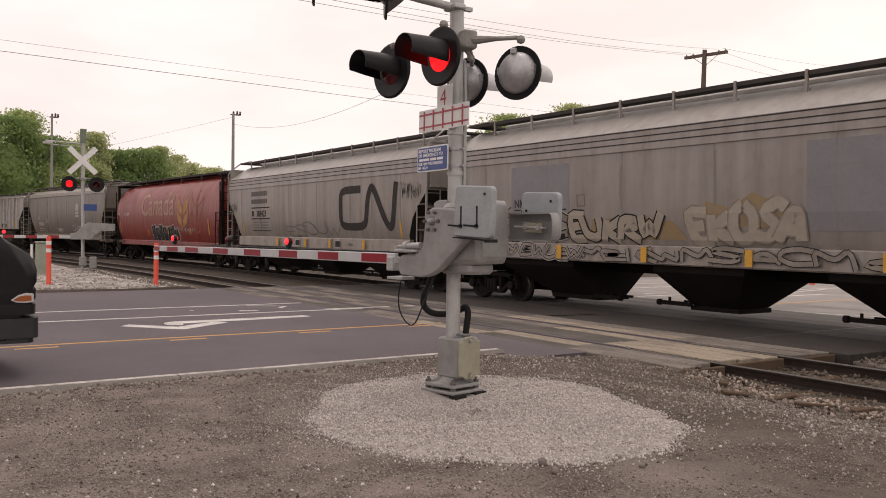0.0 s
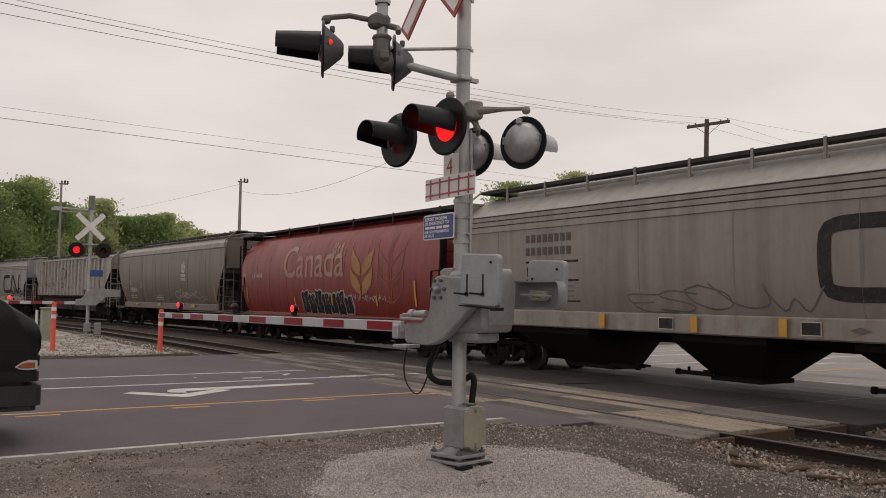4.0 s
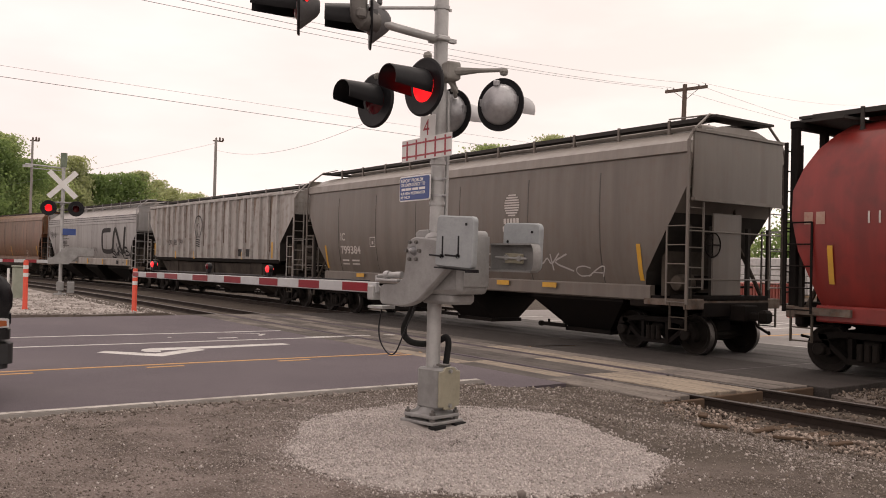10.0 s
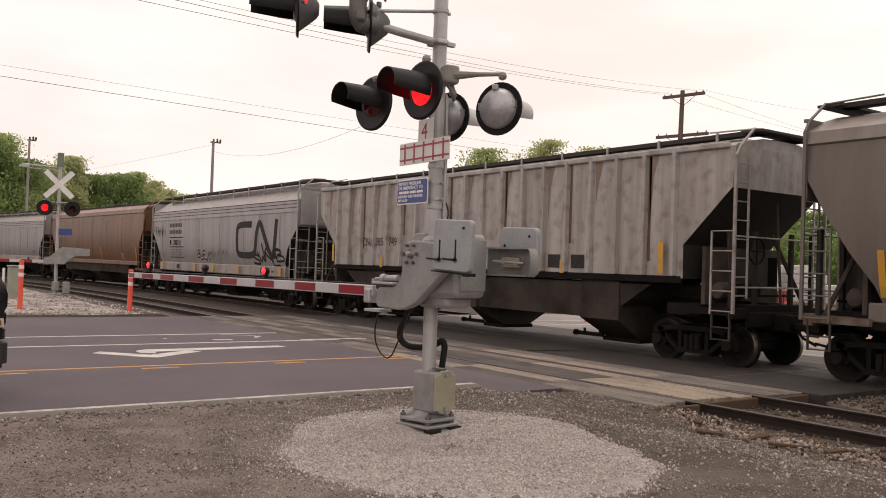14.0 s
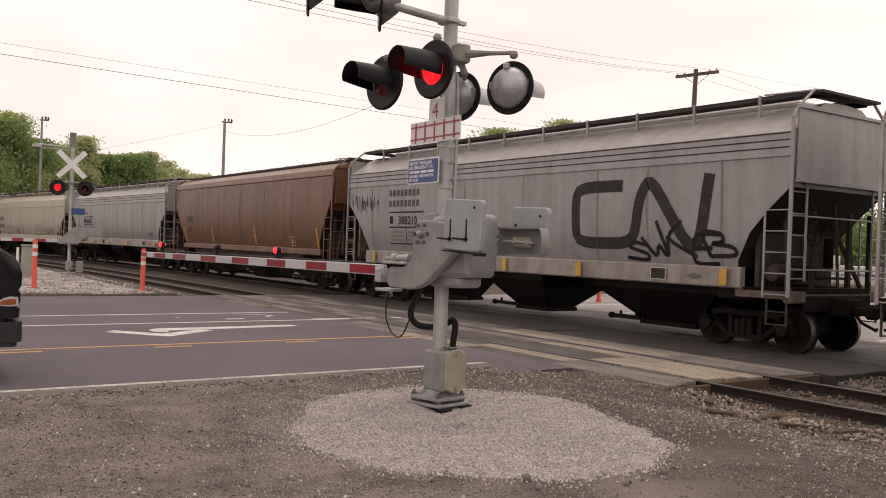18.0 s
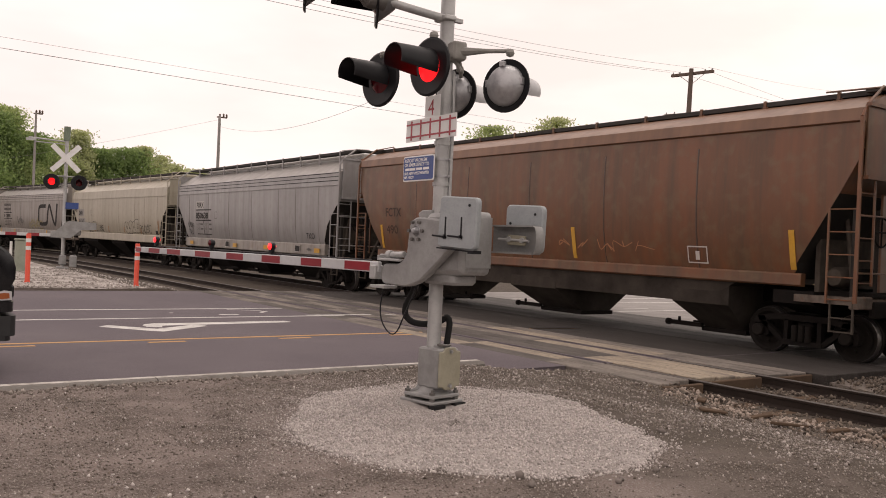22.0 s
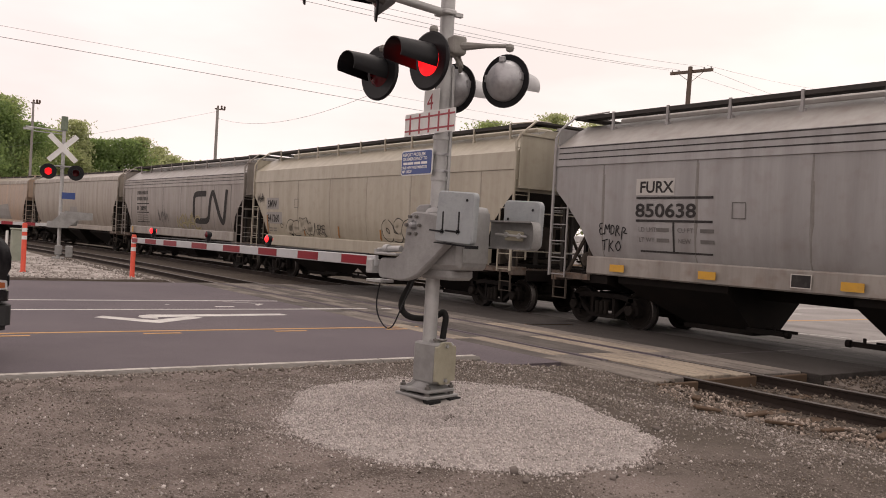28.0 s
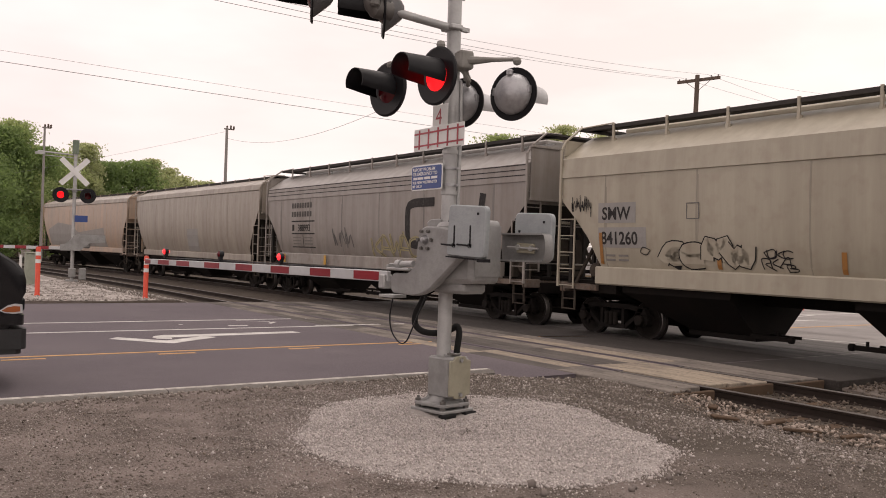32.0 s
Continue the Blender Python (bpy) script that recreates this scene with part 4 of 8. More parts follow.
        part("brake_gear", Shape().tube([(0.5, ye - e * 0.55, 1.65), (0.5, ye - e * 0.55, 2.25)], 0.10, 10).box(-0.35, ye - e * 0.6, 1.55, 0.7, 0.3, 0.28, chamfer=0.05).tube([(-1.1, ye - e * 0.4, 1.45), (1.1, ye - e * 0.4, 1.45)], 0.025, 6).box(0.0, ye - e * 0.45, 1.22, 2.2, 0.9, 0.10), under_mat, car, "grimy brake cylinder and pipes")
        part("end_bulkhead", Shape().box(0.0, ye - e * 0.97, 1.80, 2.5, 0.10, 1.25, chamfer=0.01), end_grime, car, "grimy lower end bulkhead")
        for sx in (-1, 1):
            step = Shape()
            for yy in (0.10, 0.52):
                step.box(sx * 1.54, ye - e * yy, 0.84, 0.05, 0.025, 0.56)
            for zz in (0.58, 0.82):
                step.box(sx * 1.54, ye - e * 0.31, zz, 0.06, 0.42, 0.022)
            part("sill_step", step, end_grime, car, "grimy hanging step")
        if e < 0:
            part("brake_wheel", Shape().lathe([(0.26, -0.02), (0.28, 0.0), (0.26, 0.02), (0.24, 0.0), (0.26, -0.02)], (0, 1, 0), (-0.75, ye - e * 0.08, 2.35), 18).tube([(-1.0, ye - e * 0.08, 2.35), (-0.5, ye - e * 0.08, 2.35)], 0.015, 6).tube([(-0.75, ye - e * 0.08, 2.1), (-0.75, ye - e * 0.08, 2.6)], 0.015, 6), under_mat, car, "dark hand brake wheel")
        top_z = board_z - 0.55
        for sx in (-1, 1):
            xo = sx * (1.56 if kind == "ribbed" else 1.64)
            side_ladder = Shape().box(xo, ye - e * 0.55, 1.90, 0.03, 0.035, 1.65)
            for i in range(5):
                side_ladder.tube([(xo, ye - e * 0.55, 1.14 + i * 0.395), (xo, ye - e * 0.05, 1.14 + i * 0.395)], 0.013, 6)
            part("side_ladder", side_ladder, ladder_paint, car)
            end_ladder = Shape().box(xo, ye - e * 0.02, (1.1 + top_z) / 2, 0.045, 0.06, top_z - 1.1).box(sx * 1.14, ye - e * 0.02, (1.4 + top_z) / 2, 0.035, 0.035, top_z - 1.4)
            for i in range(8):
                z = 1.45 + (top_z - 1.6) * i / 7
                end_ladder.tube([(xo, ye - e * 0.02, z), (sx * 1.14, ye - e * 0.02, z)], 0.013, 6)
            part("end_ladder", end_ladder, ladder_paint, car)
            if kind != "round":
                part("roof_grab", Shape().tube([(xo, ye - e * 0.02, top_z), (xo - sx * 0.12, ye - e * 0.02, top_z + 0.2), (sx * 1.02, ye - e * 0.02, board_z + 0.03), (sx * 0.5, ye - e * 0.02, board_z + 0.05)], 0.03, 6).tube([(sx * 1.0, ye - e * 0.02, board_z + 0.03), (sx * 1.0, ye - e * 1.1, board_z + 0.06)], 0.018, 6), ladder_paint, car)
        gear = Shape().tube([(-1.6, ye - e * 0.03, 2.62), (1.6, ye - e * 0.03, 2.62)], 0.016, 6).tube([(-1.55, ye - e * 0.03, 1.62), (1.55, ye - e * 0.03, 1.62)], 0.016, 6)
        part("end_handrail", gear, ladder_paint, car)
        part("air_tank", Shape().lathe([(0.0, -0.42), (0.15, -0.38), (0.19, -0.30), (0.19, 0.30), (0.15, 0.38), (0.0, 0.42)], (1, 0, 0), (-0.75, ye - e * 0.72, 1.52), 14).tube([(-0.3, ye - e * 0.7, 1.5), (0.1, ye - e * 0.5, 1.42), (0.5, ye - e * 0.45, 1.66)], 0.02, 6), end_grime, car, "grimy air tank and pipes")
        part("end_brace", Shape().tube([(-1.25, ye - e * 0.25, 1.2), (-0.75, ye - e * 0.75, 2.75)], 0.045, 6).tube([(1.25, ye - e * 0.25, 1.2), (0.75, ye - e * 0.75, 2.75)], 0.045, 6).tube([(0.3, ye - e * 0.2, 1.2), (0.3, ye - e * 0.35, 3.4)], 0.03, 6), end_grime, car, "grimy end brace")
        part("end_walk", Shape().box(0, ye - e * 0.1, board_z, 2.0, 0.5, 0.05), board_mat, car, "dark roof end walk")
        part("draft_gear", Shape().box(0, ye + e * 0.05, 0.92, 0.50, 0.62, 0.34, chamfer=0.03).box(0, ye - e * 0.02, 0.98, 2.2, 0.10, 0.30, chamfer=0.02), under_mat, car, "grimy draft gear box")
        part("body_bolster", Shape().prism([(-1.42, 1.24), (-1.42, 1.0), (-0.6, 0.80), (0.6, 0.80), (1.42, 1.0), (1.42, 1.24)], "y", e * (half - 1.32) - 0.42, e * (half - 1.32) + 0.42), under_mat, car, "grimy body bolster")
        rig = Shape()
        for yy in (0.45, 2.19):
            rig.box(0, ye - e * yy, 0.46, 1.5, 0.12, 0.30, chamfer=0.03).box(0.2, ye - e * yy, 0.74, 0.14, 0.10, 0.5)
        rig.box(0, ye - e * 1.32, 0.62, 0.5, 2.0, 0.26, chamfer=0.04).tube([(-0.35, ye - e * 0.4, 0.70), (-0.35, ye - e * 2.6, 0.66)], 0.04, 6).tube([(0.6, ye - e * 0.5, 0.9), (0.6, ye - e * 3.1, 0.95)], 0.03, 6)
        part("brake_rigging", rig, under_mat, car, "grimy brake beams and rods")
        if kind in ("smooth", "fascia"):
            part("end_wall", Shape().box(0, ye + e * 0.005, (3.25 + board_z - 0.32) / 2, 3.06, 0.045, board_z - 0.32 - 3.25, chamfer=0.01), paint, car, "painted flat upper end wall")
            part("end_wall_angle", Shape().box(0, ye + e * 0.03, 3.27, 3.1, 0.09, 0.07).box(0, ye + e * 0.03, board_z - 0.34, 3.1, 0.09, 0.06), paint, car)
        if kind == "smooth":
            part("end_plate", Shape().box(-0.2, ye - e * 0.14, 2.15, 0.95, 0.05, 1.75, chamfer=0.01), paint, car, "painted upright plate on the car's end")
        truck(car, e * (half - 1.32), e)
    # roof walk
    for sx in (-1, 1):
        bs = Shape().box(sx * (board_x[0] + board_x[1]) / 2, 0, board_z, board_x[1] - board_x[0], length - 0.25, 0.05)
        bs.box(sx * board_x[1], 0, board_z - 0.01, 0.03, length - 0.25, 0.09)
        part("running_board", bs, board_mat, car, "dark grating roof walk")
    xb = board_x[1] + 0.01
    zr = max((z for z, w, _ in section if w >= xb), default=4.4)
    bracket_mesh = mesh_of("walk_bracket", Shape().box(0, 0, (zr + board_z) / 2, 0.045, 0.06, board_z - zr + 0.12).box(0.02, 0, zr + 0.02, 0.05, 0.12, 0.10), stanchion_paint)
    n = int((length - 1.0) / stanchions)
    for i in range(n + 1):
        for sx in (-1, 1):
            bk = new("walk_bracket", bracket_mesh)
            bk.parent = car
            bk.matrix_basis = pose(sx * xb, -n * stanchions / 2 + i * stanchions, 0)
    hatch = Shape().box(0, 0, board_z - 0.06, 0.62, length - 1.6, 0.16, chamfer=0.04)
    for i in range(9):
        hatch.box(0, -half + 1.6 + i * (length - 3.2) / 8, board_z + 0.03, 0.5, 0.12, 0.06)
    part("hatch_cover", hatch, roof_paint, car)
    # welded seams
    for y in seams:
        s = Shape()
        zs = [z for z, _, _ in section[:split + 1]]
        lo, hi = zs[0], 3.70 if kind == "fascia" else zs[-1] - 0.25
        pts = [lo + (hi - lo) * i / 12 for i in range(13)]
        for sx in (-1,):
            v = []
            for z in pts:
                w = half_width(section, z)
                v += [(sx * (w + 0.001), y - 0.022, z), (sx * (w + 0.011), y, z), (sx * (w + 0.001), y + 0.022, z)]
            s.add(v, [(i * 3 + k, i * 3 + k + 1, i * 3 + 4 + k, i * 3 + 3 + k) for i in range(12) for k in (0, 1)])
        part("weld_seam", s, seam_paint or paint, car)
    for i, bay in enumerate(bays):
        hopper_bay(car, bay[:2], bay[2:], knee or (1.05 if kind != "round" else 0.88), 0.30, bay_paint or under_mat, top_w=1.42 if kind == "ribbed" else 1.36, rod=-1 if i == 0 else 1 if i == len(bays) - 1 else (-1, 1)[i % 2])
    if skirt:
        part("slope_skirt", Shape().add([(x, y, z) for z, w, a, c in ((skirt, 1.34, -5.2, 5.6), (1.6, 1.40, -6.6, 6.8)) for x, y in ((-w, a), (w, a), (w, c), (-w, c))], [(0, 1, 2, 3), (4, 5, 6, 7)] + [(k, (k + 1) % 4, 4 + (k + 1) % 4, 4 + k) for k in range(4)]), bay_paint or under_mat, car, "grimy lower slope sheets")
    TRAIN.append((car, middle))
    return car


end_rust = surface("rusty_end_sill", (0.17, 0.14, 0.118), (0.07, 0.055, 0.046), rough=0.8, big=3, fine=10, amount=0.9, third=(0.14, 0.06, 0.03), third_amount=0.5, spec=DULL)
end_grime = surface("brownish_end_grime", (0.06, 0.05, 0.042), (0.10, 0.085, 0.07), rough=0.85, big=2, fine=10, amount=0.8, spec=DULL)
# Near-black tone for the sloped car ends and the end posts.
slope_black = surface("near_black_end", (0.028, 0.026, 0.024), (0.06, 0.052, 0.046), rough=0.7, big=1.5, fine=8, spec=DULL)
bay_brown = surface("grimy_brown_hopper", (0.060, 0.050, 0.042), (0.026, 0.022, 0.019), rough=0.85, big=1.0, fine=8, amount=0.9, spec=DULL)
grey_cn = car_paint("worn_grey_car_paint", (0.348, 0.320, 0.294), (0.213, 0.185, 0.163))
grey_light = car_paint("worn_light_grey_car_paint", (0.428, 0.421, 0.417), (0.283, 0.272, 0.266), amount=0.55, dim=0.74)
roof_grey = car_paint("dusty_grey_roof", (0.403, 0.386, 0.364), (0.280, 0.258, 0.239))
taupe = car_paint("taupe_car_paint", (0.183, 0.159, 0.137), (0.127, 0.109, 0.093), amount=0.6)
taupe_seam = car_paint("dark_taupe_seam", (0.085, 0.074, 0.064), (0.06, 0.052, 0.045))
taupe_roof = car_paint("taupe_roof_paint", (0.287, 0.259, 0.230), (0.196, 0.170, 0.149))
red_paint = car_paint("faded_red_car_paint", (0.324, 0.034, 0.027), (0.185, 0.024, 0.020), amount=0.6, rust=(0.07, 0.025, 0.02), rust_amount=0.25, dim=0.74)
white_paint = car_paint("dirty_white_car_paint", (0.481, 0.468, 0.448), (0.286, 0.254, 0.227), amount=0.7, rust=(0.14, 0.07, 0.045), rust_amount=0.4)
brown_paint = car_paint("rust_brown_car_paint", (0.222, 0.084, 0.036), (0.122, 0.068, 0.038), amount=0.9, rust=(0.20, 0.13, 0.07), rust_amount=0.5, dim=0.76)
cream_paint = car_paint("cream_car_paint", (0.492, 0.452, 0.360), (0.355, 0.315, 0.242), amount=0.5)
tan_car = car_paint("dusty_tan_car_paint", (0.413, 0.369, 0.312), (0.275, 0.237, 0.200), amount=0.65)
peach_paint = car_paint("faded_peach_car_paint", (0.528, 0.372, 0.264), (0.372, 0.336, 0.300), amount=0.6)
decal_black = surface("faded_black_stencil", (0.030, 0.028, 0.028), (0.055, 0.052, 0.05), rough=0.7, big=3, bump=0, third=(0.2, 0.19, 0.18), third_amount=0.18, spec=0.18)
decal_dull = surface("worn_dark_grey_stencil", (0.095, 0.09, 0.086), (0.14, 0.132, 0.125), rough=0.7, big=3, bump=0, third=(0.2, 0.19, 0.18), third_amount=0.3, spec=0.2)
decal_grey = surface("faded_grey_stencil", (0.11, 0.105, 0.10), (0.17, 0.16, 0.15), rough=0.6, big=3, bump=0)
decal_white = surface("faded_white_stencil", (0.56, 0.53, 0.50), (0.42, 0.38, 0.35), rough=0.6, big=3, bump=0, third=(0.35, 0.22, 0.18), third_amount=0.3)
cream_faded = surface("faded_cream_wordmark", (0.40, 0.27, 0.21), (0.28, 0.13, 0.10), rough=0.6, big=2.5, bump=0, third=(0.3, 0.06, 0.05), third_amount=0.4)
gold_faint = surface("thin_faded_gold_line", (0.29, 0.115, 0.06), (0.22, 0.06, 0.04), rough=0.6, big=3, bump=0)
decal_gold = surface("faded_gold_emblem", (0.36, 0.20, 0.065), (0.28, 0.12, 0.05), rough=0.6, big=3, bump=0, third=(0.32, 0.1, 0.05), third_amount=0.4)
spray_black = surface("black_spray_paint", (0.014, 0.013, 0.014), (0.03, 0.027, 0.028), rough=0.6, big=3, bump=0, spec=0.2)
spray_white = surface("white_spray_paint", (0.44, 0.42, 0.40), (0.30, 0.28, 0.265), rough=0.5, big=3, bump=0)
spray_tan_dull = surface("dull_tan_spray_fill", (0.34, 0.305, 0.25), (0.25, 0.215, 0.17), rough=0.5, big=3, bump=0)
spray_ochre = surface("ochre_spray_fill", (0.26, 0.185, 0.09), (0.22, 0.18, 0.13), rough=0.5, big=3, bump=0)
label_pale = surface("pale_label_paint", (0.47, 0.455, 0.43), (0.38, 0.36, 0.34), rough=0.6, big=3, bump=0)
patch_grey = surface("grey_repaint_patch", (0.30, 0.29, 0.275), (0.25, 0.24, 0.23), rough=0.6, big=2, bump=0)


seam_dark = surface("dark_weld_grime", (0.205, 0.193, 0.182), (0.26, 0.25, 0.238), rough=0.8, big=3, bump=0)
grime_thin = surface("thin_grime_run", (0.19, 0.178, 0.165), (0.25, 0.235, 0.22), rough=0.8, big=2, stretch=(1, 4, 0.4), bump=0)
sill_pale = car_paint("pale_dusty_sill_paint", (0.380, 0.351, 0.316), (0.241, 0.218, 0.196), amount=0.7, rust=(0.16, 0.08, 0.05), rust_amount=0.3)
seam_paint_cream = car_paint("cream_seam_paint", (0.37, 0.337, 0.272), (0.29, 0.262, 0.21))
spray_grey = surface("grey_tan_spray_fill", (0.25, 0.225, 0.195), (0.15, 0.13, 0.112), rough=0.5, big=2.5, amount=0.8, bump=0)
bluish = surface("bluish_grey_repaint", (0.205, 0.205, 0.215), (0.175, 0.172, 0.18), rough=0.55, big=1.5, bump=0)


def mark(car, name, decal, material, label=""):
    return part(name, decal.shape, material, car, label, smooth=False)


def stripes_on_fascia(car, section, length):
    for z in (3.87, 4.01, 4.14):
        d = Decal(section, 0.006)
        d.rect(-(length / 2 - 0.1), length / 2 - 0.1, z, z + 0.026)
        mark(car, "fascia_line", d, decal_black)


def worm_logo(car, section, s0=0.0, material=None):
    d = Decal(section, 0.010)
    d.stroke([(-4.25 + s0, 3.32), (-3.1 + s0, 3.32), (-2.76 + s0, 3.20), (-2.76 + s0, 2.14), (-3.1 + s0, 2.03), (-4.3 + s0, 2.03), (-4.62 + s0, 2.2), (-4.75 + s0, 3.0), (-4.98 + s0, 3.40), (-5.22 + s0, 3.25), (-5.95 + s0, 2.18), (-6.2 + s0, 1.98), (-6.42 + s0, 2.2), (-6.62 + s0, 3.48)], 0.27)
    mark(car, "emblem_band", d, material or decal_black, "dark painted railway emblem band")


def stencil_bars(car, section, rects, material, label="dark stencilled bar"):
    for s0, s1, z0, z1 in rects:
        mark(car, "stencil_bar", Decal(section, 0.010).rect(s0, s1, z0, z1), material, label)


def company_bars(car, section, s_left, digits, material=None):
    """A two-line company name as plain letter-wide bars, the number between two lines, and faint data lines."""
    mt = material or decal_black
    for z, count in ((3.35, 8), (3.02, 8)):
        stencil_bars(car, section, [(s_left - k * 0.225 - 0.155, s_left - k * 0.225, z, z + 0.20) for k in range(count)], decal_dull)
    d = Decal(section, 0.009)
    d.text(digits, s_left - 0.55, 2.47, 0.36, 1.0, -0.008)
    mark(car, "number", d, mt, "dark stencilled car number")
    lines_ = [(s_left - 2.0, s_left, 2.82, 2.87), (s_left - 2.0, s_left, 2.35, 2.40), (s_left - 2.0, s_left, 1.84, 1.88), (s_left - 1.02, s_left - 0.98, 1.88, 2.35), (s_left - 0.24, s_left - 0.05, 2.48, 2.72)]
    stencil_bars(car, section, lines_, mt)
    stencil_bars(car, section, [(s_left - o - 0.7, s_left - o, z, z + 0.05) for z in (2.2, 2.08, 1.96) for o in (0.1, 1.1)], grime_thin, "faint stencilled bar")


def sill_marks(car, x_side, spots, z0=1.25, z1=1.58, w=0.17):
    for s in spots:
        part("reflector", Shape().box(-x_side - 0.085, s, (z0 + z1) / 2, 0.012, w, z1 - z0), yellow_mark, car, "faded yellow reflector")


THREE_BAYS = [(6.5, 3.58, 5.2, 3.58), (0.98, -1.38, 0.55, -0.62), (-3.19, -6.7, -4.0, -5.5)]
C_BAYS = [(6.6, 3.9, 5.4, 3.9), (0.67, -0.95, 0.6, -0.92), (-3.59, -6.7, -4.05, -5.5)]
D_BAYS = [(5.6, 4.3, 5.4, 4.25), (-0.25, -0.5, 0.2, -0.55), (-4.5, -5.7, -4.46, -5.5)]
F_BAYS = [(5.8, 4.4, 5.6, 4.4), (0.85, -0.85, 0.5, -0.92), (-4.5, -5.9, -4.7, -5.7)]
FOUR_BAYS = [(5.9, 4.9, 5.7, 4.75), (2.52, 1.38, 2.39, 1.65), (-0.47, -1.8, -0.94, -1.74), (-3.6, -4.9, -4.2, -5.1)]


def fascia_car(name, label, middle, length, paint, roof_paint, **more):
    car = rail_car("fascia", name, label, middle, length, paint, roof_paint, SECTION_FASCIA, THREE_BAYS, sill_paint=more.pop("sill_paint", sill_pale), seams=(-6.9, -5.0, -3.45, -0.8, 1.75, 4.3, 6.9), seam_paint=more.pop("seam_paint", seam_dark), **more)
    run_mat = seam_paint_cream if paint is cream_paint else grime_thin
    r = random.Random(int(middle * 10))
    for s in (-6.9, -5.0, -3.45, -0.8, 1.75, 4.3, 6.9):
        if r.random() < 0.6:
            d = Decal(SECTION_FASCIA, 0.003)
            zt, zb, o = r.uniform(3.2, 3.66), r.uniform(1.75, 2.4), r.choice((-0.02, 0.03))
            d.poly([(s + o - 0.05, zb + 0.3), (s + o, zb), (s + o + 0.04, zb + 0.4), (s + o + 0.03, zt), (s + o - 0.03, zt)])
            mark(car, "grime_run", d, run_mat, "dark run of grime")
    return car


# the leading car: covered in graffiti, with a darker panel
z_car = fascia_car("hopper_car", "grey covered hopper car with tan and black graffiti", 12.29, 17.0, grey_cn, roof_grey)
stripes_on_fascia(z_car, SECTION_FASCIA, 17)
mark(z_car, "paint_patch", Decal(SECTION_FASCIA, 0.006).rect(3.5, 5.74, 2.4, 3.58), bluish, "bluish grey repainted panel")
mark(z_car, "paint_patch", Decal(SECTION_FASCIA, 0.006).rect(-4.9, -2.87, 1.95, 3.6), bluish, "bluish grey repainted panel")
mark(z_car, "number", Decal(SECTION_FASCIA, 0.010).text("NKLX 200845", 5.62, 2.53, 0.285, 1.02, -0.007), decal_black, "black stencilled car number")
mark(z_car, "number_line", Decal(SECTION_FASCIA, 0.010).rect(3.60, 5.62, 2.44, 2.475), decal_black)
mark(z_car, "data_box", Decal(SECTION_FASCIA, 0.010).ring(2.95, 3.23, 2.52, 2.80, 0.02), decal_grey, "small stencilled box")
mark(z_car, "graffiti_shadow", Decal(SECTION_FASCIA, 0.006).poly([(2.9, 1.75), (2.7, 2.2), (1.4, 2.25), (0.3, 2.15), (-0.1, 1.75)]), spray_ochre, "ochre graffiti cloud")
mark(z_car, "graffiti_shadow", Decal(SECTION_FASCIA, 0.006).poly([(-0.3, 2.05), (-0.6, 2.55), (-1.2, 2.4), (-1.7, 2.7), (-2.4, 2.45), (-2.7, 2.3), (-2.6, 2.0)]), spray_ochre, "ochre graffiti cloud")
piece(z_car, SECTION_FASCIA, 7, 6.85, 3.65, 1.66, 2.42, 0.16, spray_grey, spray_black, spray_white, 3, 0.012, 1.25, 0.6, 0.07)
piece(z_car, SECTION_FASCIA, 5, 3.5, 0.7, 1.66, 2.40, 0.20, spray_tan_dull, spray_black, None, 4, 0.012, 0.95, 0.4, 0.07)
piece(z_car, SECTION_FASCIA, 5, -0.25, -2.75, 1.70, 2.48, 0.22, spray_tan_dull, spray_grey, None, 15, 0.012, 1.0, 0.5, 0.07)
SECTION_SILL = [(1.0, 1.535, 0), (1.8, 1.535, 0)]
piece(z_car, SECTION_SILL, 8, 6.75, 3.1, 1.25, 1.58, 0.07, spray_grey, spray_black, spray_white, 6, 0.004, 1.1, 0.4, 0.05)
piece(z_car, SECTION_SILL, 10, 3.0, -4.6, 1.25, 1.58, 0.09, spray_grey, spray_black, None, 7, 0.004, 1.1, 0.4, 0.035)
sill_marks(z_car, 1.50, (6.5, 3.85, 1.07, -1.65, -4.4))

a_car = fascia_car("hopper_car", "weathered grey covered hopper car with a large dark emblem", 30.59, 17.02, grey_cn, roof_grey)
stripes_on_fascia(a_car, SECTION_FASCIA, 17)
worm_logo(a_car, SECTION_FASCIA)
company_bars(a_car, SECTION_FASCIA, 5.7, "388423")
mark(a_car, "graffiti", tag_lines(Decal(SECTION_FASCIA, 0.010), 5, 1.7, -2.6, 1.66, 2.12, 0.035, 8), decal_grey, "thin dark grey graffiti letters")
mark(a_car, "graffiti", Decal(SECTION_FASCIA, 0.012).scrawl(-7.0, -8.2, 2.75, 3.5, 9, 0.017, 9), decal_black, "thin grey graffiti lines")
mark(a_car, "graffiti", Decal(SECTION_FASCIA, 0.012).scrawl(8.3, 7.3, 2.6, 3.2, 3, 0.04, 10), decal_grey, "thin grey graffiti lines")
sill_marks(a_car, 1.50, (2.9, 0.2, -1.9, -4.47))

# the red cylindrical car
b_car = rail_car("round", "hopper_car", "faded red cylindrical covered hopper car with gold wheat emblems", 48.58, 16.68, red_paint, red_paint, SECTION_ROUND,
                 FOUR_BAYS, sill_z=(0.94, 1.24), board_z=4.74, board_x=(0.30, 0.98), stanchions=2.9, stanchion_paint=board_mat,
                 ladder_paint=under_mat, seams=(-5.4, -3.7, -2.0, -0.3, 1.4, 3.1, 4.9, 6.3))
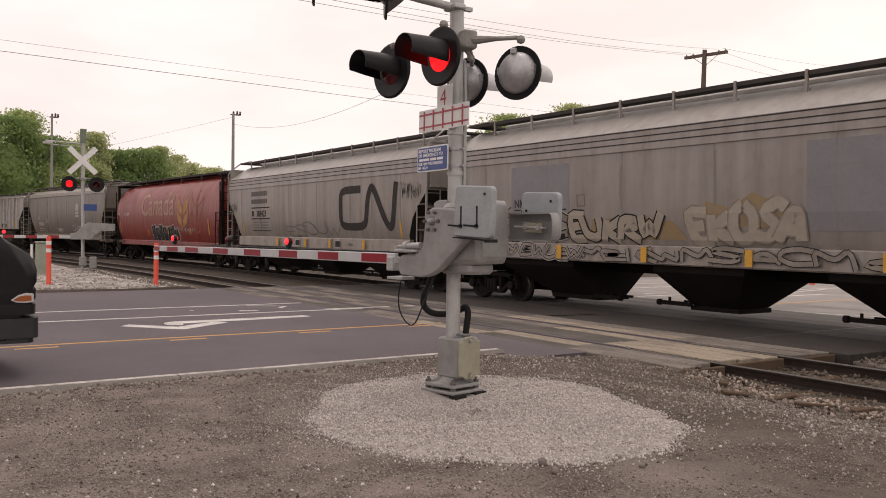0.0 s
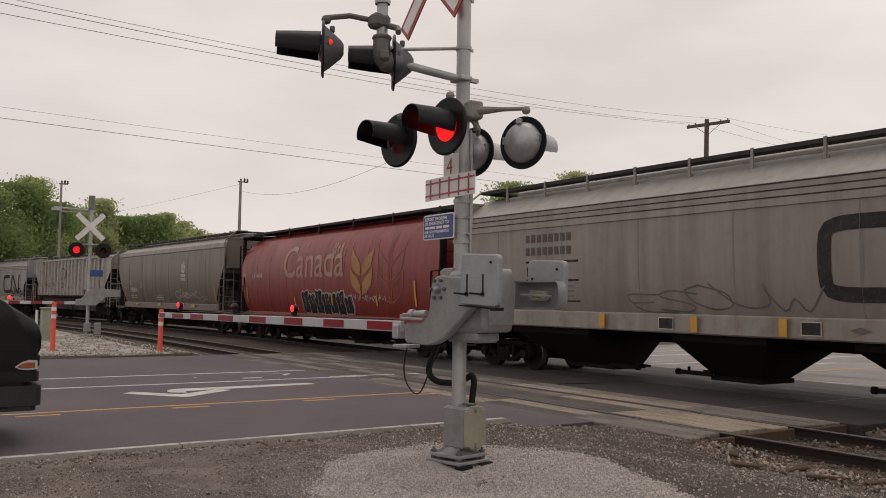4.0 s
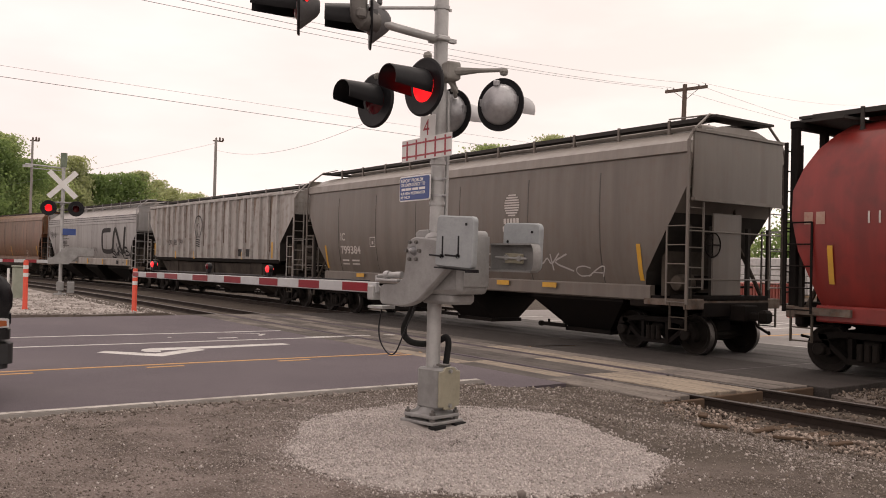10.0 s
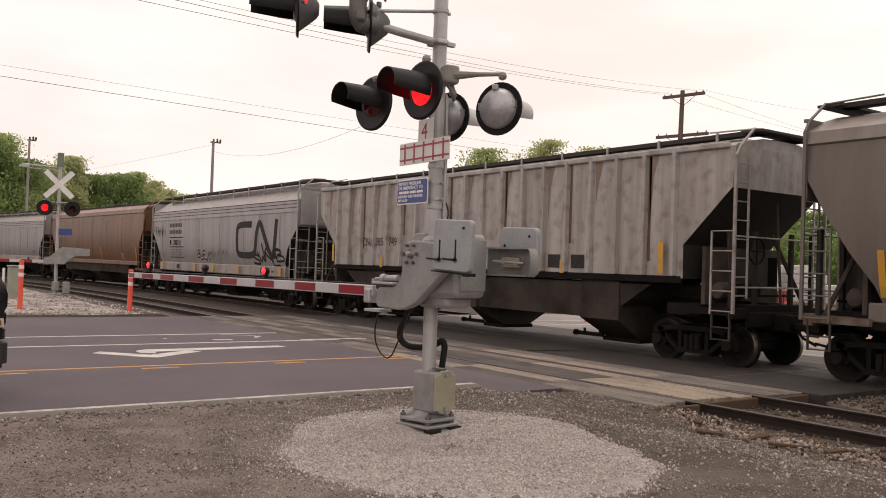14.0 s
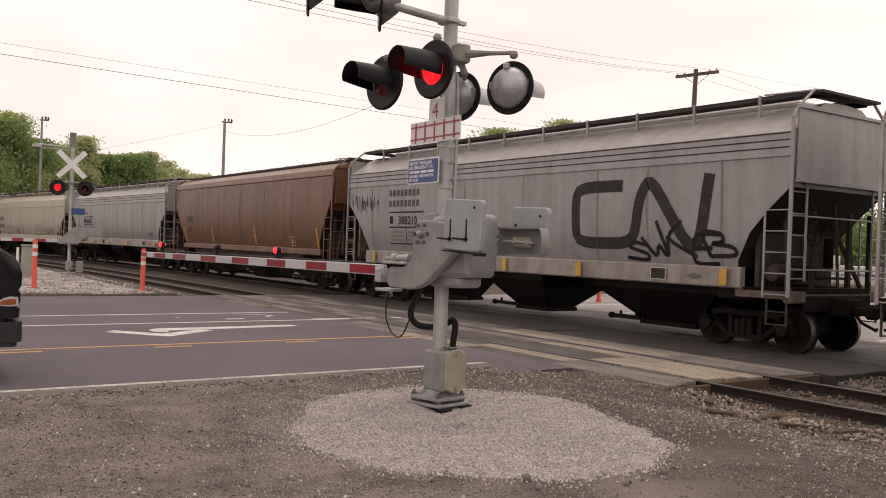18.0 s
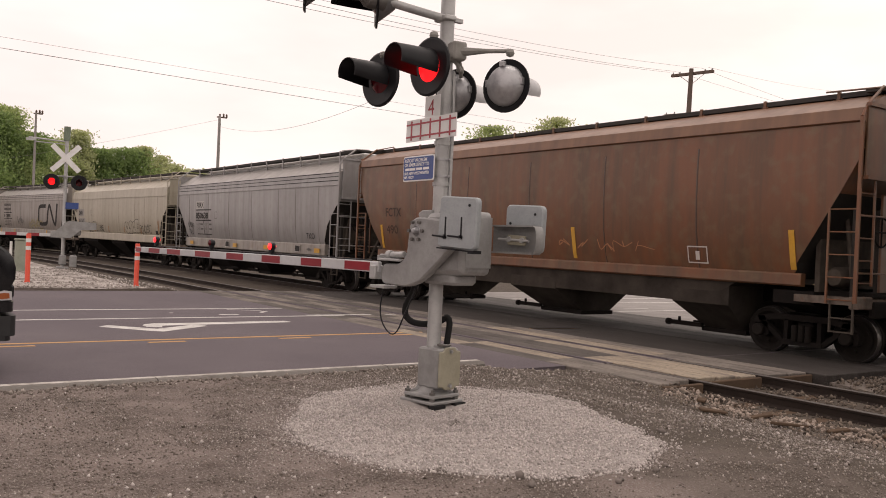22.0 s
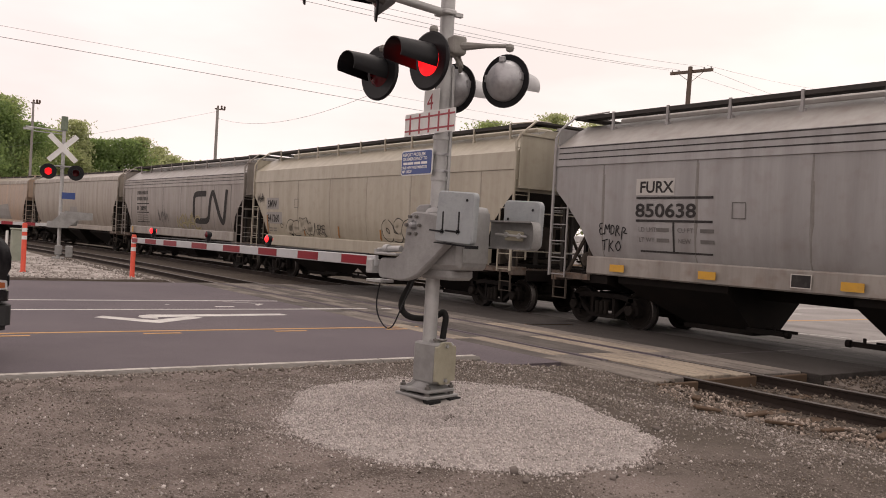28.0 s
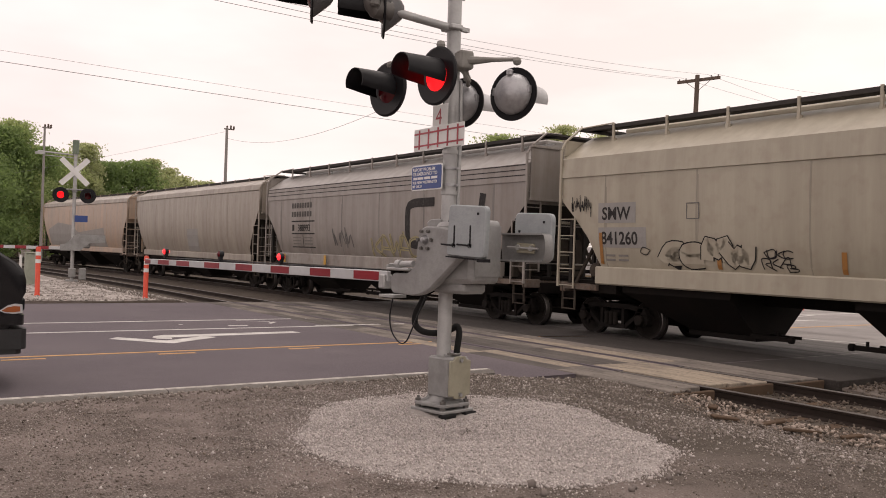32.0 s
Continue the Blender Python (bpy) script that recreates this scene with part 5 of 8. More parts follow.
mark(b_car, "wordmark", Decal(SECTION_ROUND, 0.012).text("Canada", 3.48, 2.66, 1.82, 1.0, -0.010), cream_faded, "faded white wordmark")
mark(b_car, "flag_mark", Decal(SECTION_ROUND, 0.012).rect(-1.2, -1.0, 3.50, 3.88).rect(-1.72, -1.52, 3.50, 3.88).poly([(-1.26, 3.72), (-1.32, 3.76), (-1.36, 3.88), (-1.40, 3.76), (-1.46, 3.72), (-1.40, 3.62), (-1.37, 3.52), (-1.35, 3.52), (-1.32, 3.62)]), cream_faded, "small faded flag mark")


def wheat(car, s, z0, z1, w, material, name, outline=False):
    """An ear of four curved leaves, filled or drawn in line."""
    h = z1 - z0
    for k in (1, -1):
        for zb, zt in ((z0, z0 + h * 0.58), (z0 + h * 0.40, z1)):
            hh = zt - zb
            outer = [(s + k * 0.04, zb), (s + k * w * 0.45, zb + hh * 0.10), (s + k * w * 0.85, zb + hh * 0.34), (s + k * w * 0.98, zb + hh * 0.62), (s + k * w, zt)]
            inner = [(s + k * w * 0.72, zb + hh * 0.80), (s + k * w * 0.36, zb + hh * 0.64), (s + k * w * 0.12, zb + hh * 0.42)]
            d = Decal(SECTION_ROUND, 0.012)
            if outline:
                d.stroke(outer + inner + [outer[0]], 0.045)
            else:
                pts = outer[:1] + outer[1:] + inner
                d.put(pts, [(0, 1, 7), (1, 2, 6, 7), (2, 3, 5, 6), (3, 4, 5)])
            mark(car, name, d, material, "faded gold wheat leaf")
    d = Decal(SECTION_ROUND, 0.0135)
    for k in (1, -1):
        d.stroke([(s + k * w * 0.98, z1 - 0.1), (s + k * (w + 0.14), z1 + 0.32)], 0.03)
    if outline:
        d.stroke([(s - 0.06, z0 + h * 0.5), (s + 0.02, z0 + h * 0.9), (s - 0.14, z1 + 0.35)], 0.03).stroke([(s + 0.06, z0 + h * 0.5), (s + 0.14, z0 + h * 0.9), (s + 0.0, z1 + 0.35)], 0.03)
    mark(car, "wheat_awns", d, material, "thin faded gold awns")


wheat(b_car, -3.30, 1.98, 3.62, 0.80, decal_gold, "wheat_leaf")
wheat(b_car, -5.28, 1.72, 3.55, 0.86, gold_faint, "wheat_leaf_outline", outline=True)
rng = random.Random(12)
for name_, mat_, grow, up, what_ in (("graffiti_halo", spray_white, 0.05, 0.008, "soft white graffiti halo"), ("graffiti_fill", spray_black, 0.0, 0.012, "black filled graffiti letters")):
    rng = random.Random(12)
    for k in range(7):
        s0, s1 = 1.62 - k * 0.60, 1.62 - (k + 1) * 0.60 + (0.012 - 0.03 * (grow > 0))
        zt, zb = 2.10 + rng.uniform(-0.10, 0.10) - 0.12 * (k == 6), 1.26 + rng.uniform(-0.05, 0.04)
        lean, d = rng.uniform(-0.14, 0.02), Decal(SECTION_ROUND, up + 0.0008 * k)
        d.poly([(s0 + grow, zb + 0.16 - grow * 0.4), (s0 + lean * 0.5 + grow, (zb + zt) / 2), (s0 + 0.10 * (k == 0) + grow, zt - 0.1), (s0 - 0.04, zt + grow), (s0 - 0.26, zt - 0.05 + grow), (s0 - 0.32, zt + 0.02 + grow), (s1 + 0.05, zt - rng.uniform(-0.05, 0.06) + grow), (s1 - grow, zt - 0.12), (s1 + lean - grow, (zb + zt) / 2), (s1 - grow, zb + 0.12), (s1 + 0.06, zb - grow), (s0 - 0.30, zb + 0.03 - grow), (s0 - 0.06, zb - grow)])
        mark(b_car, name_, d, mat_, what_)
d = Decal(SECTION_ROUND, 0.022)
for k in range(7):
    s0 = 1.62 - k * 0.60
    d.lift += 0.0004
    d.stroke([(s0 - 0.58, 2.06), (s0 - 0.50, 1.80), (s0 - 0.66, 1.56), (s0 - 0.58, 1.28)], 0.022)
    d.stroke([(s0 - 0.16, 2.02), (s0 - 0.26, 1.78), (s0 - rng.uniform(0.2, 0.36), 1.60)], 0.018)
    d.stroke([(s0 - 0.36, 1.98), (s0 - 0.44, 1.84), (s0 - 0.34, 1.70), (s0 - 0.46, 1.62)] if k % 2 else [(s0 - 0.14, 1.62), (s0 - 0.30, 1.52), (s0 - 0.22, 1.40)], 0.014)
mark(b_car, "graffiti_line", d, spray_white, "thin white lines between the black letters")
mark(b_car, "graffiti", Decal(SECTION_ROUND, 0.013).scrawl(-2.7, -5.0, 1.72, 2.05, 8, 0.02, 14), spray_white, "thin chalk scribble")
d = Decal(SECTION_ROUND, 0.012)
d.text("111404", 6.85, 2.68, 0.30, 1.25)
stencil_bars(b_car, SECTION_ROUND, [(7.78, 7.95, 2.68, 2.90), (7.55, 7.72, 2.68, 2.90)], cream_faded, "faded pale stencilled bar")
mark(b_car, "number", d, decal_white, "faded white car number")
for s_, za, zb in ((-6.84, 1.62, 2.44), (-4.34, 1.6, 1.95), (-0.98, 1.60, 2.02), (7.45, 1.62, 2.3), (2.33, 1.5, 1.9)):
    mark(b_car, "reflector", Decal(SECTION_ROUND, 0.030).rect(s_ - 0.05, s_ + 0.05, za, zb), yellow_mark, "yellow reflector strip")

# the taupe car
c_car = rail_car("smooth", "hopper_car", "taupe covered hopper car with white number and chalk graffiti", 67.8, 17.4, taupe, taupe_roof, SECTION_SMOOTH,
                 C_BAYS, sill_z=(1.12, 1.46), board_z=5.03, board_x=(0.42, 0.86), stanchions=1.5,
                 seams=(-6.14, -3.64, -0.73, 1.5, 3.84, 6.34), seam_paint=taupe_seam)
d = Decal(SECTION_SMOOTH, 0.012)
d.text("799384", 6.2, 2.07, 0.37, 1.22, -0.008).text("IC", 6.2, 2.52, 0.36, 1.0, -0.006)
mark(c_car, "number", d, decal_white, "white stencilled car number")
mark(c_car, "data_box", Decal(SECTION_SMOOTH, 0.012).ring(3.86, 4.2, 2.3, 2.62).rect(3.98, 4.08, 2.38, 2.48), decal_white, "small white stencilled box")
mark(c_car, "data_box", Decal(SECTION_SMOOTH, 0.012).ring(0.3, 1.6, 1.62, 1.9).rect(0.5, 1.4, 1.72, 1.8), decal_white, "small white stencilled box")
d = Decal(SECTION_SMOOTH, 0.012)
for z in (1.82, 1.70):
    d.rect(5.7, 6.15, z, z + 0.05).rect(5.0, 5.5, z, z + 0.05)
mark(c_car, "data_bars", d, decal_white, "small white stencilled bars")
for i in range(9):
    z = 3.08 + i * 0.065
    w = 0.30 * math.sqrt(max(0.05, 1 - ((i - 4) / 4.6) ** 2))
    mark(c_car, "emblem_bar", Decal(SECTION_SMOOTH, 0.012).rect(-3.02 - w, -3.02 + w, z, z + 0.038), decal_white, "white bar of a round striped emblem")
for z, w in ((2.88, 0.32), (2.68, 0.36)):
    stencil_bars(c_car, SECTION_SMOOTH, [(-3.02 + w - k * w * 0.4 - w * 0.3, -3.02 + w - k * w * 0.4, z, z + 0.14) for k in range(5)], decal_white, "white stencilled bar")
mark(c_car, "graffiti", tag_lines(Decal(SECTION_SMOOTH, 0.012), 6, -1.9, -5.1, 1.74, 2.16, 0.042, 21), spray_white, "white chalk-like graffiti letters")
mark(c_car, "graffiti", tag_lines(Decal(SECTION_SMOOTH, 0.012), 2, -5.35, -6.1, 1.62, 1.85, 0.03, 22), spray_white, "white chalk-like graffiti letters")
sill_marks(c_car, 1.42, (4.9, 0.9, -2.6, -4.4), 1.3, 1.42, 0.5)
for s_ in (7.3, -7.3):
    mark(c_car, "reflector", Decal(SECTION_SMOOTH, 0.013).rect(s_ - 0.06, s_ + 0.06, 1.55, 2.35), yellow_mark, "yellow reflector strip")

# the ribbed white car
d_car = rail_car("ribbed", "hopper_car", "dirty white rib-sided covered hopper car with rust streaks", 86.77, 17.63, white_paint, white_paint, SECTION_RIBBED,
                 D_BAYS, knee=0.76, skirt=0.78, bay_paint=bay_brown, board_z=4.74, board_x=(0.40, 0.84), stanchions=1.56)
rust_pale = surface("pale_rust_run", (0.22, 0.165, 0.13), (0.30, 0.27, 0.24), rough=0.9, big=2, stretch=(1, 3, 0.4), bump=0)
rust_dark = surface("rust_streak", (0.10, 0.06, 0.04), (0.2, 0.15, 0.12), rough=0.9, big=2, stretch=(1, 3, 0.3), bump=0.1)
for k in range(19):
    y = -7.28 + k * 0.809
    part("rib", Shape().prism([(-1.50, y - 0.07), (-1.595, y - 0.045), (-1.595, y + 0.045), (-1.50, y + 0.07)], "z", 1.82, 4.40), white_paint, d_car)
    if k % 3 == 1:
        mark(d_car, "rust_streak", Decal([(z, w, e) for z, w, e in SECTION_RIBBED], 0.004).rect(y - 0.16, y - 0.08, random.uniform(1.9, 2.8), 4.35), rust_dark, "rust streak")
part("top_chord", Shape().box(-1.52, 0, 4.42, 0.12, 17.2, 0.12, chamfer=0.02), white_paint, d_car)
for k in range(19):
    y = -6.87 + k * 0.809
    if k in (3, 4):
        mark(d_car, "placard", Decal(SECTION_RIBBED, 0.012).rect(y - 0.22, y + 0.22, 1.9, 2.22), decal_black, "dark placard")
    if k in (16, 17):
        mark(d_car, "paint_patch", Decal(SECTION_RIBBED, 0.010).rect(y - 0.32, y + 0.32, 2.40, 2.76), patch_grey, "grey paint-out patch")
    if k % 2 == 0:
        mark(d_car, "grime_run", Decal(SECTION_RIBBED, 0.004).poly([(y + 0.30, 4.36), (y + 0.05, 4.36), (y + 0.18, 3.9), (y + 0.27, random.uniform(2.6, 3.5))]), rust_pale, "pale rusty run")
for word, s_left in (("CNA", 5.61), ("385", 4.80), ("749", 3.99)):
    mark(d_car, "number", Decal(SECTION_RIBBED, 0.012).text(word, s_left, 2.43, 0.38, 0.86), decal_black, "dark stencilled letters and figures")
d = Decal(SECTION_RIBBED, 0.10)
d.stroke([(1.38, 2.75), (1.70, 3.30), (1.50, 3.72), (1.18, 3.80), (0.84, 3.70), (0.66, 3.30), (0.98, 2.75)], 0.06)
for q in range(4):
    d.stroke([(1.42, 2.68 - q * 0.10), (0.96, 2.63 - q * 0.10)], 0.05)
d.stroke([(1.22, 2.75), (1.34, 3.3), (1.18, 3.45), (1.02, 3.3), (1.12, 2.75)], 0.035)
mark(d_car, "graffiti", d, spray_black, "black light-bulb graffiti drawing")
for s_, za, zb in ((-7.0, 1.85, 2.5), (-4.0, 1.78, 2.1), (7.46, 1.9, 2.5), (4.28, 1.75, 2.1), (1.67, 1.75, 2.1)):
    mark(d_car, "reflector", Decal(SECTION_RIBBED, 0.10).rect(s_ - 0.07, s_ + 0.07, za, zb), yellow_mark, "yellow reflector strip")

e_car = fascia_car("hopper_car", "weathered light grey covered hopper car with a large dark emblem", 105.67, 17.0, grey_light, roof_grey)
stripes_on_fascia(e_car, SECTION_FASCIA, 17)
worm_logo(e_car, SECTION_FASCIA)
company_bars(e_car, SECTION_FASCIA, 5.8, "388210")
mark(e_car, "graffiti", Decal(SECTION_FASCIA, 0.012).scrawl(8.2, 6.4, 2.75, 3.55, 9, 0.022, 31), decal_black, "grey graffiti tag")
piece(e_car, SECTION_FASCIA, 4, 1.95, 0.35, 1.76, 2.32, 0.075, spray_black, None, spray_white, 32, 0.010, 0.95, 0.5)
mark(e_car, "graffiti", Decal(SECTION_FASCIA, 0.012).scrawl(0.4, -1.9, 1.75, 2.4, 5, 0.025, 33), decal_grey, "thin grey graffiti lines")
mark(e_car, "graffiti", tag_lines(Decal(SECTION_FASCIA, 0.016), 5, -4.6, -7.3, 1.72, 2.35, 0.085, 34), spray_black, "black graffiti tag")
sill_marks(e_car, 1.50, (6.7, 2.2, -0.1, -2.9, -7.0))

brown_roof = car_paint("orange_brown_roof_paint", (0.25, 0.125, 0.066), (0.17, 0.09, 0.055), amount=0.8)
brown_seam = car_paint("dark_brown_seam", (0.085, 0.048, 0.034), (0.06, 0.04, 0.03))
f_car = rail_car("smooth", "hopper_car", "rust-brown covered hopper car with faded lettering", 124.1, 17.34, brown_paint, brown_roof, SECTION_SMOOTH,
                 F_BAYS, knee=0.84, skirt=0.86, bay_paint=bay_brown, sill_z=(1.32, 1.56), board_z=4.86, board_x=(0.42, 0.86), stanchions=1.55, seams=(-5.2, -2.6, 0.0, 2.6, 5.2), seam_paint=brown_seam)
brown_mark = surface("faded_dark_brown_stencil", (0.055, 0.035, 0.027), (0.09, 0.055, 0.04), rough=0.7, big=3, bump=0)
mark(f_car, "reporting_mark", Decal(SECTION_SMOOTH, 0.012).text("FCTX", 6.95, 2.62, 0.38, 0.97, -0.006), brown_mark, "dark faded letters")
mark(f_car, "number", Decal(SECTION_SMOOTH, 0.012).text("490", 6.9, 2.08, 0.38, 1.2), brown_mark, "dark faded car number")
mark(f_car, "data_box", Decal(SECTION_SMOOTH, 0.012).ring(-5.45, -4.95, 1.65, 2.0).rect(-5.25, -5.15, 1.72, 1.9), decal_white, "small white stencilled box")
mark(f_car, "graffiti", Decal(SECTION_SMOOTH, 0.012).scrawl(-1.0, -4.2, 1.8, 2.1, 5, 0.02, 41), surface("orange_chalk", (0.42, 0.2, 0.1), big=3, bump=0), "thin orange chalk scrawl")
for s_ in (-7.35, 7.2, 3.4, -1.6):
    mark(f_car, "reflector", Decal(SECTION_SMOOTH, 0.013).rect(s_ - 0.06, s_ + 0.06, 1.62, 2.35), yellow_mark, "yellow reflector strip")

g_car = fascia_car("hopper_car", "plain light grey covered hopper car with black stencilled number", 142.7, 17.05, grey_light, roof_grey)
stripes_on_fascia(g_car, SECTION_FASCIA, 17)
mark(g_car, "label_patch", Decal(SECTION_FASCIA, 0.008).rect(4.85, 5.9, 3.0, 3.36), label_pale, "white label patch")
mark(g_car, "reporting_mark", Decal(SECTION_FASCIA, 0.012).text("FURX", 5.80, 3.06, 0.34, 1.08, -0.008), decal_black, "black stencilled letters")
d = Decal(SECTION_FASCIA, 0.012)
stencil_bars(g_car, SECTION_FASCIA, [(3.86, 5.88, 2.92, 2.97), (3.86, 5.88, 2.43, 2.48), (3.86, 5.76, 1.78, 1.82), (4.82, 4.87, 1.82, 2.43)], decal_black)
d.text("850638", 5.9, 2.54, 0.40, 1.36, -0.009)
mark(g_car, "number", d, decal_black, "black stencilled car number between two lines")
for word, s_, z in (("LD LMT", 5.80, 2.22), ("LT WT", 5.80, 2.0), ("CU FT", 4.74, 2.22), ("NEW", 4.74, 2.0)):
    mark(g_car, "data_line", Decal(SECTION_FASCIA, 0.012).text(word, s_, z, 0.14, 1.05), decal_grey, "small grey stencilled words")
for s_, z in ((5.30, 2.22), (5.30, 2.0), (4.16, 2.22), (4.16, 2.0)):
    mark(g_car, "data_bar", Decal(SECTION_FASCIA, 0.012).rect(s_ - 0.34, s_, z + 0.01, z + 0.085), decal_grey, "small grey stencilled bar")
mark(g_car, "data_box", Decal(SECTION_FASCIA, 0.012).ring(3.1, 3.42, 2.52, 2.85, 0.02), decal_grey, "small stencilled box")
def tag_words(decal, strokes, s_left, z, w_, h_, band_w):
    """Spray-can letters from lines in a unit box, slanted and drawn in one go."""
    for k, line in enumerate(strokes):
        decal.lift += 0.0003
        decal.stroke([(s_left - w_ * (x + 0.03 * y), z + h_ * y) for x, y in line], band_w)
    return decal


TAG_TOP = ([(0.14, 0.95), (0.02, 0.9), (0.04, 0.62), (0.14, 0.6), (0.02, 0.55), (0.05, 0.18), (0.2, 0.25)], [(0.22, 0.2), (0.25, 0.95), (0.32, 0.45), (0.40, 1.0), (0.40, 0.3)],
           [(0.46, 0.2), (0.46, 0.85), (0.58, 0.75), (0.57, 0.3), (0.44, 0.22)], [(0.63, 0.1), (0.66, 0.85), (0.77, 0.7), (0.66, 0.5), (0.80, 0.15)], [(0.84, -0.1), (0.88, 0.75), (1.02, 0.6), (0.9, 0.35), (1.06, 0.3)])
TAG_LOW = ([(0.0, 0.85), (0.3, 1.0)], [(0.15, 0.9), (0.12, 0.1)], [(0.38, 1.0), (0.36, 0.0)], [(0.58, 0.9), (0.38, 0.5), (0.6, 0.05)], [(0.85, 0.9), (0.68, 0.55), (0.8, 0.05), (0.98, 0.4), (0.86, 0.9)])
mark(g_car, "graffiti", tag_words(tag_words(Decal(SECTION_FASCIA, 0.012), TAG_TOP, 7.0, 2.06, 0.82, 0.34, 0.026), TAG_LOW, 6.92, 1.74, 0.6, 0.28, 0.026), spray_black, "black graffiti tag in two lines")
mark(g_car, "graffiti", Decal(SECTION_FASCIA, 0.012).text("TKO", -5.9, 1.8, 0.30, 1.1), spray_black, "black graffiti tag")
sill_marks(g_car, 1.50, (6.36, 3.93, 0.9, -2.4, -6.9), 1.30, 1.46, 0.42)

h_car = fascia_car("hopper_car", "cream covered hopper car with black graffiti outlines", 161.06, 16.77, cream_paint, cream_paint, sill_paint=cream_paint, seam_paint=seam_paint_cream)
for za, zb in ((2.62, 3.08), (2.06, 2.52)):
    mark(h_car, "label_patch", Decal(SECTION_FASCIA, 0.008).rect(5.95 if za > 2.5 else 5.65, 7.1, za, zb), patch_grey, "grey paint-out patch")
d = Decal(SECTION_FASCIA, 0.012)
d.text("841260", 7.02, 2.14, 0.40, 0.94, -0.009)
mark(h_car, "reporting_mark", Decal(SECTION_FASCIA, 0.012).text("SMW", 6.98, 2.70, 0.40, 0.95, -0.009), decal_black, "black stencilled letters")
mark(h_car, "number", d, decal_black, "black stencilled car number")
stencil_bars(h_car, SECTION_FASCIA, [(6.9 - o - 0.3, 6.9 - o, z, z + 0.045) for z in (1.86, 1.76) for o in (0.0, 0.4)], grime_thin, "faint stencilled bar")
mark(h_car, "data_box", Decal(SECTION_FASCIA, 0.012).ring(4.22, 4.55, 2.68, 3.02, 0.02), decal_grey, "small stencilled box")
piece(h_car, SECTION_FASCIA, 4, 5.25, 2.90, 1.66, 2.30, 0.30, cream_paint, spray_black, None, 61, 0.010, 0.85, 0.35, 0.055)
for sa, k in ((5.55, 1), (2.72, -1)):
    mark(h_car, "graffiti", Decal(SECTION_FASCIA, 0.013).stroke([(sa, 2.02), (sa + 0.22 * k, 2.1), (sa + 0.3 * k, 1.96), (sa + 0.1 * k, 1.9), (sa, 2.02)], 0.02), spray_black, "black wing-like flourish")
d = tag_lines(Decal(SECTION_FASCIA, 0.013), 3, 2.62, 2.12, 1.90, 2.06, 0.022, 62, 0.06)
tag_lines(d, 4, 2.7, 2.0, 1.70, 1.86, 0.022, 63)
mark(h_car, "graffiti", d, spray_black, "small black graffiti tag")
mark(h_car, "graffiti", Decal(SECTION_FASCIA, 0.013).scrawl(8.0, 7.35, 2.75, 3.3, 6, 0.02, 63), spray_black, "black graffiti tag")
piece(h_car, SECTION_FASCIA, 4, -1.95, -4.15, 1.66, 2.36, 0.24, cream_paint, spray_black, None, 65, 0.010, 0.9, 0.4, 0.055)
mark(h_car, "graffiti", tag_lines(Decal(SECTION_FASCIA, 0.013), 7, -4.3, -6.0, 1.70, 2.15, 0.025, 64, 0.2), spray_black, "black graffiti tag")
mark(h_car, "data_box", Decal(SECTION_FASCIA, 0.012).rect(-6.95, -6.6, 1.66, 1.86), decal_black, "dark data plate")
for s_, za, zb in ((7.02, 1.68, 2.4), (3.75, 1.66, 2.0), (1.1, 1.66, 2.05), (-1.7, 1.66, 2.0), (-4.4, 1.66, 2.0), (-7.08, 1.7, 2.4)):
    mark(h_car, "reflector", Decal(SECTION_FASCIA, 0.016).rect(s_ - 0.05, s_ + 0.05, za, zb), reflect_orange, "orange reflector strip")

for car, spots in ((a_car, (-2.45, 1.0)), (e_car, (-5.3, 4.6)), (g_car, (-5.2, 1.9))):
    for s_ in spots:
        mark(car, "data_plate", Decal(SECTION_SILL, 0.002).rect(s_ - 0.20, s_ + 0.20, 1.29, 1.53), decal_black, "dark data plate")
        mark(car, "plate_border", Decal(SECTION_SILL, 0.004).ring(s_ - 0.21, s_ + 0.21, 1.28, 1.54, 0.018), decal_white, "white border of the data plate")
    mark(car, "sill_mark", Decal(SECTION_SILL, 0.003).poly([(spots[0] - 0.75, 1.41), (spots[0] - 0.95, 1.47), (spots[0] - 1.15, 1.41), (spots[0] - 0.95, 1.35)]), decal_grey, "small dark sill mark")

for car in (z_car, a_car):
    for s_ in (6.72, -6.85):
        mark(car, "reflector", Decal(SECTION_FASCIA, 0.016).rect(s_ - 0.055, s_ + 0.055, 1.66, 2.18), yellow_mark, "faded yellow reflector strip")

i_car = fascia_car("hopper_car", "weathered grey covered hopper car with a half painted-out emblem", 179.01, 16.6, grey_cn, roof_grey)
stripes_on_fascia(i_car, SECTION_FASCIA, 16.6)
worm_logo(i_car, SECTION_FASCIA, 0.2)
company_bars(i_car, SECTION_FASCIA, 5.9, "388993")
faded_yellow = surface("faded_yellow_spray", (0.36, 0.31, 0.15), (0.33, 0.30, 0.21), big=2, bump=0)
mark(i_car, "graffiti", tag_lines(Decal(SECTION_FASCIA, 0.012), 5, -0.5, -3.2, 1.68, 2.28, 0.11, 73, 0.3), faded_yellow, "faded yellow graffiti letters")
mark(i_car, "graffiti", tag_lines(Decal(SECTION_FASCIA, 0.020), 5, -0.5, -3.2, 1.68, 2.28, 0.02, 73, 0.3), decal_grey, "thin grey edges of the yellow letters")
mark(i_car, "graffiti", Decal(SECTION_FASCIA, 0.013).scrawl(2.4, 1.0, 1.8, 2.6, 3, 0.07, 71), decal_grey, "grey graffiti tag")
sill_marks(i_car, 1.50, (6.5, 3.0, -4.4))

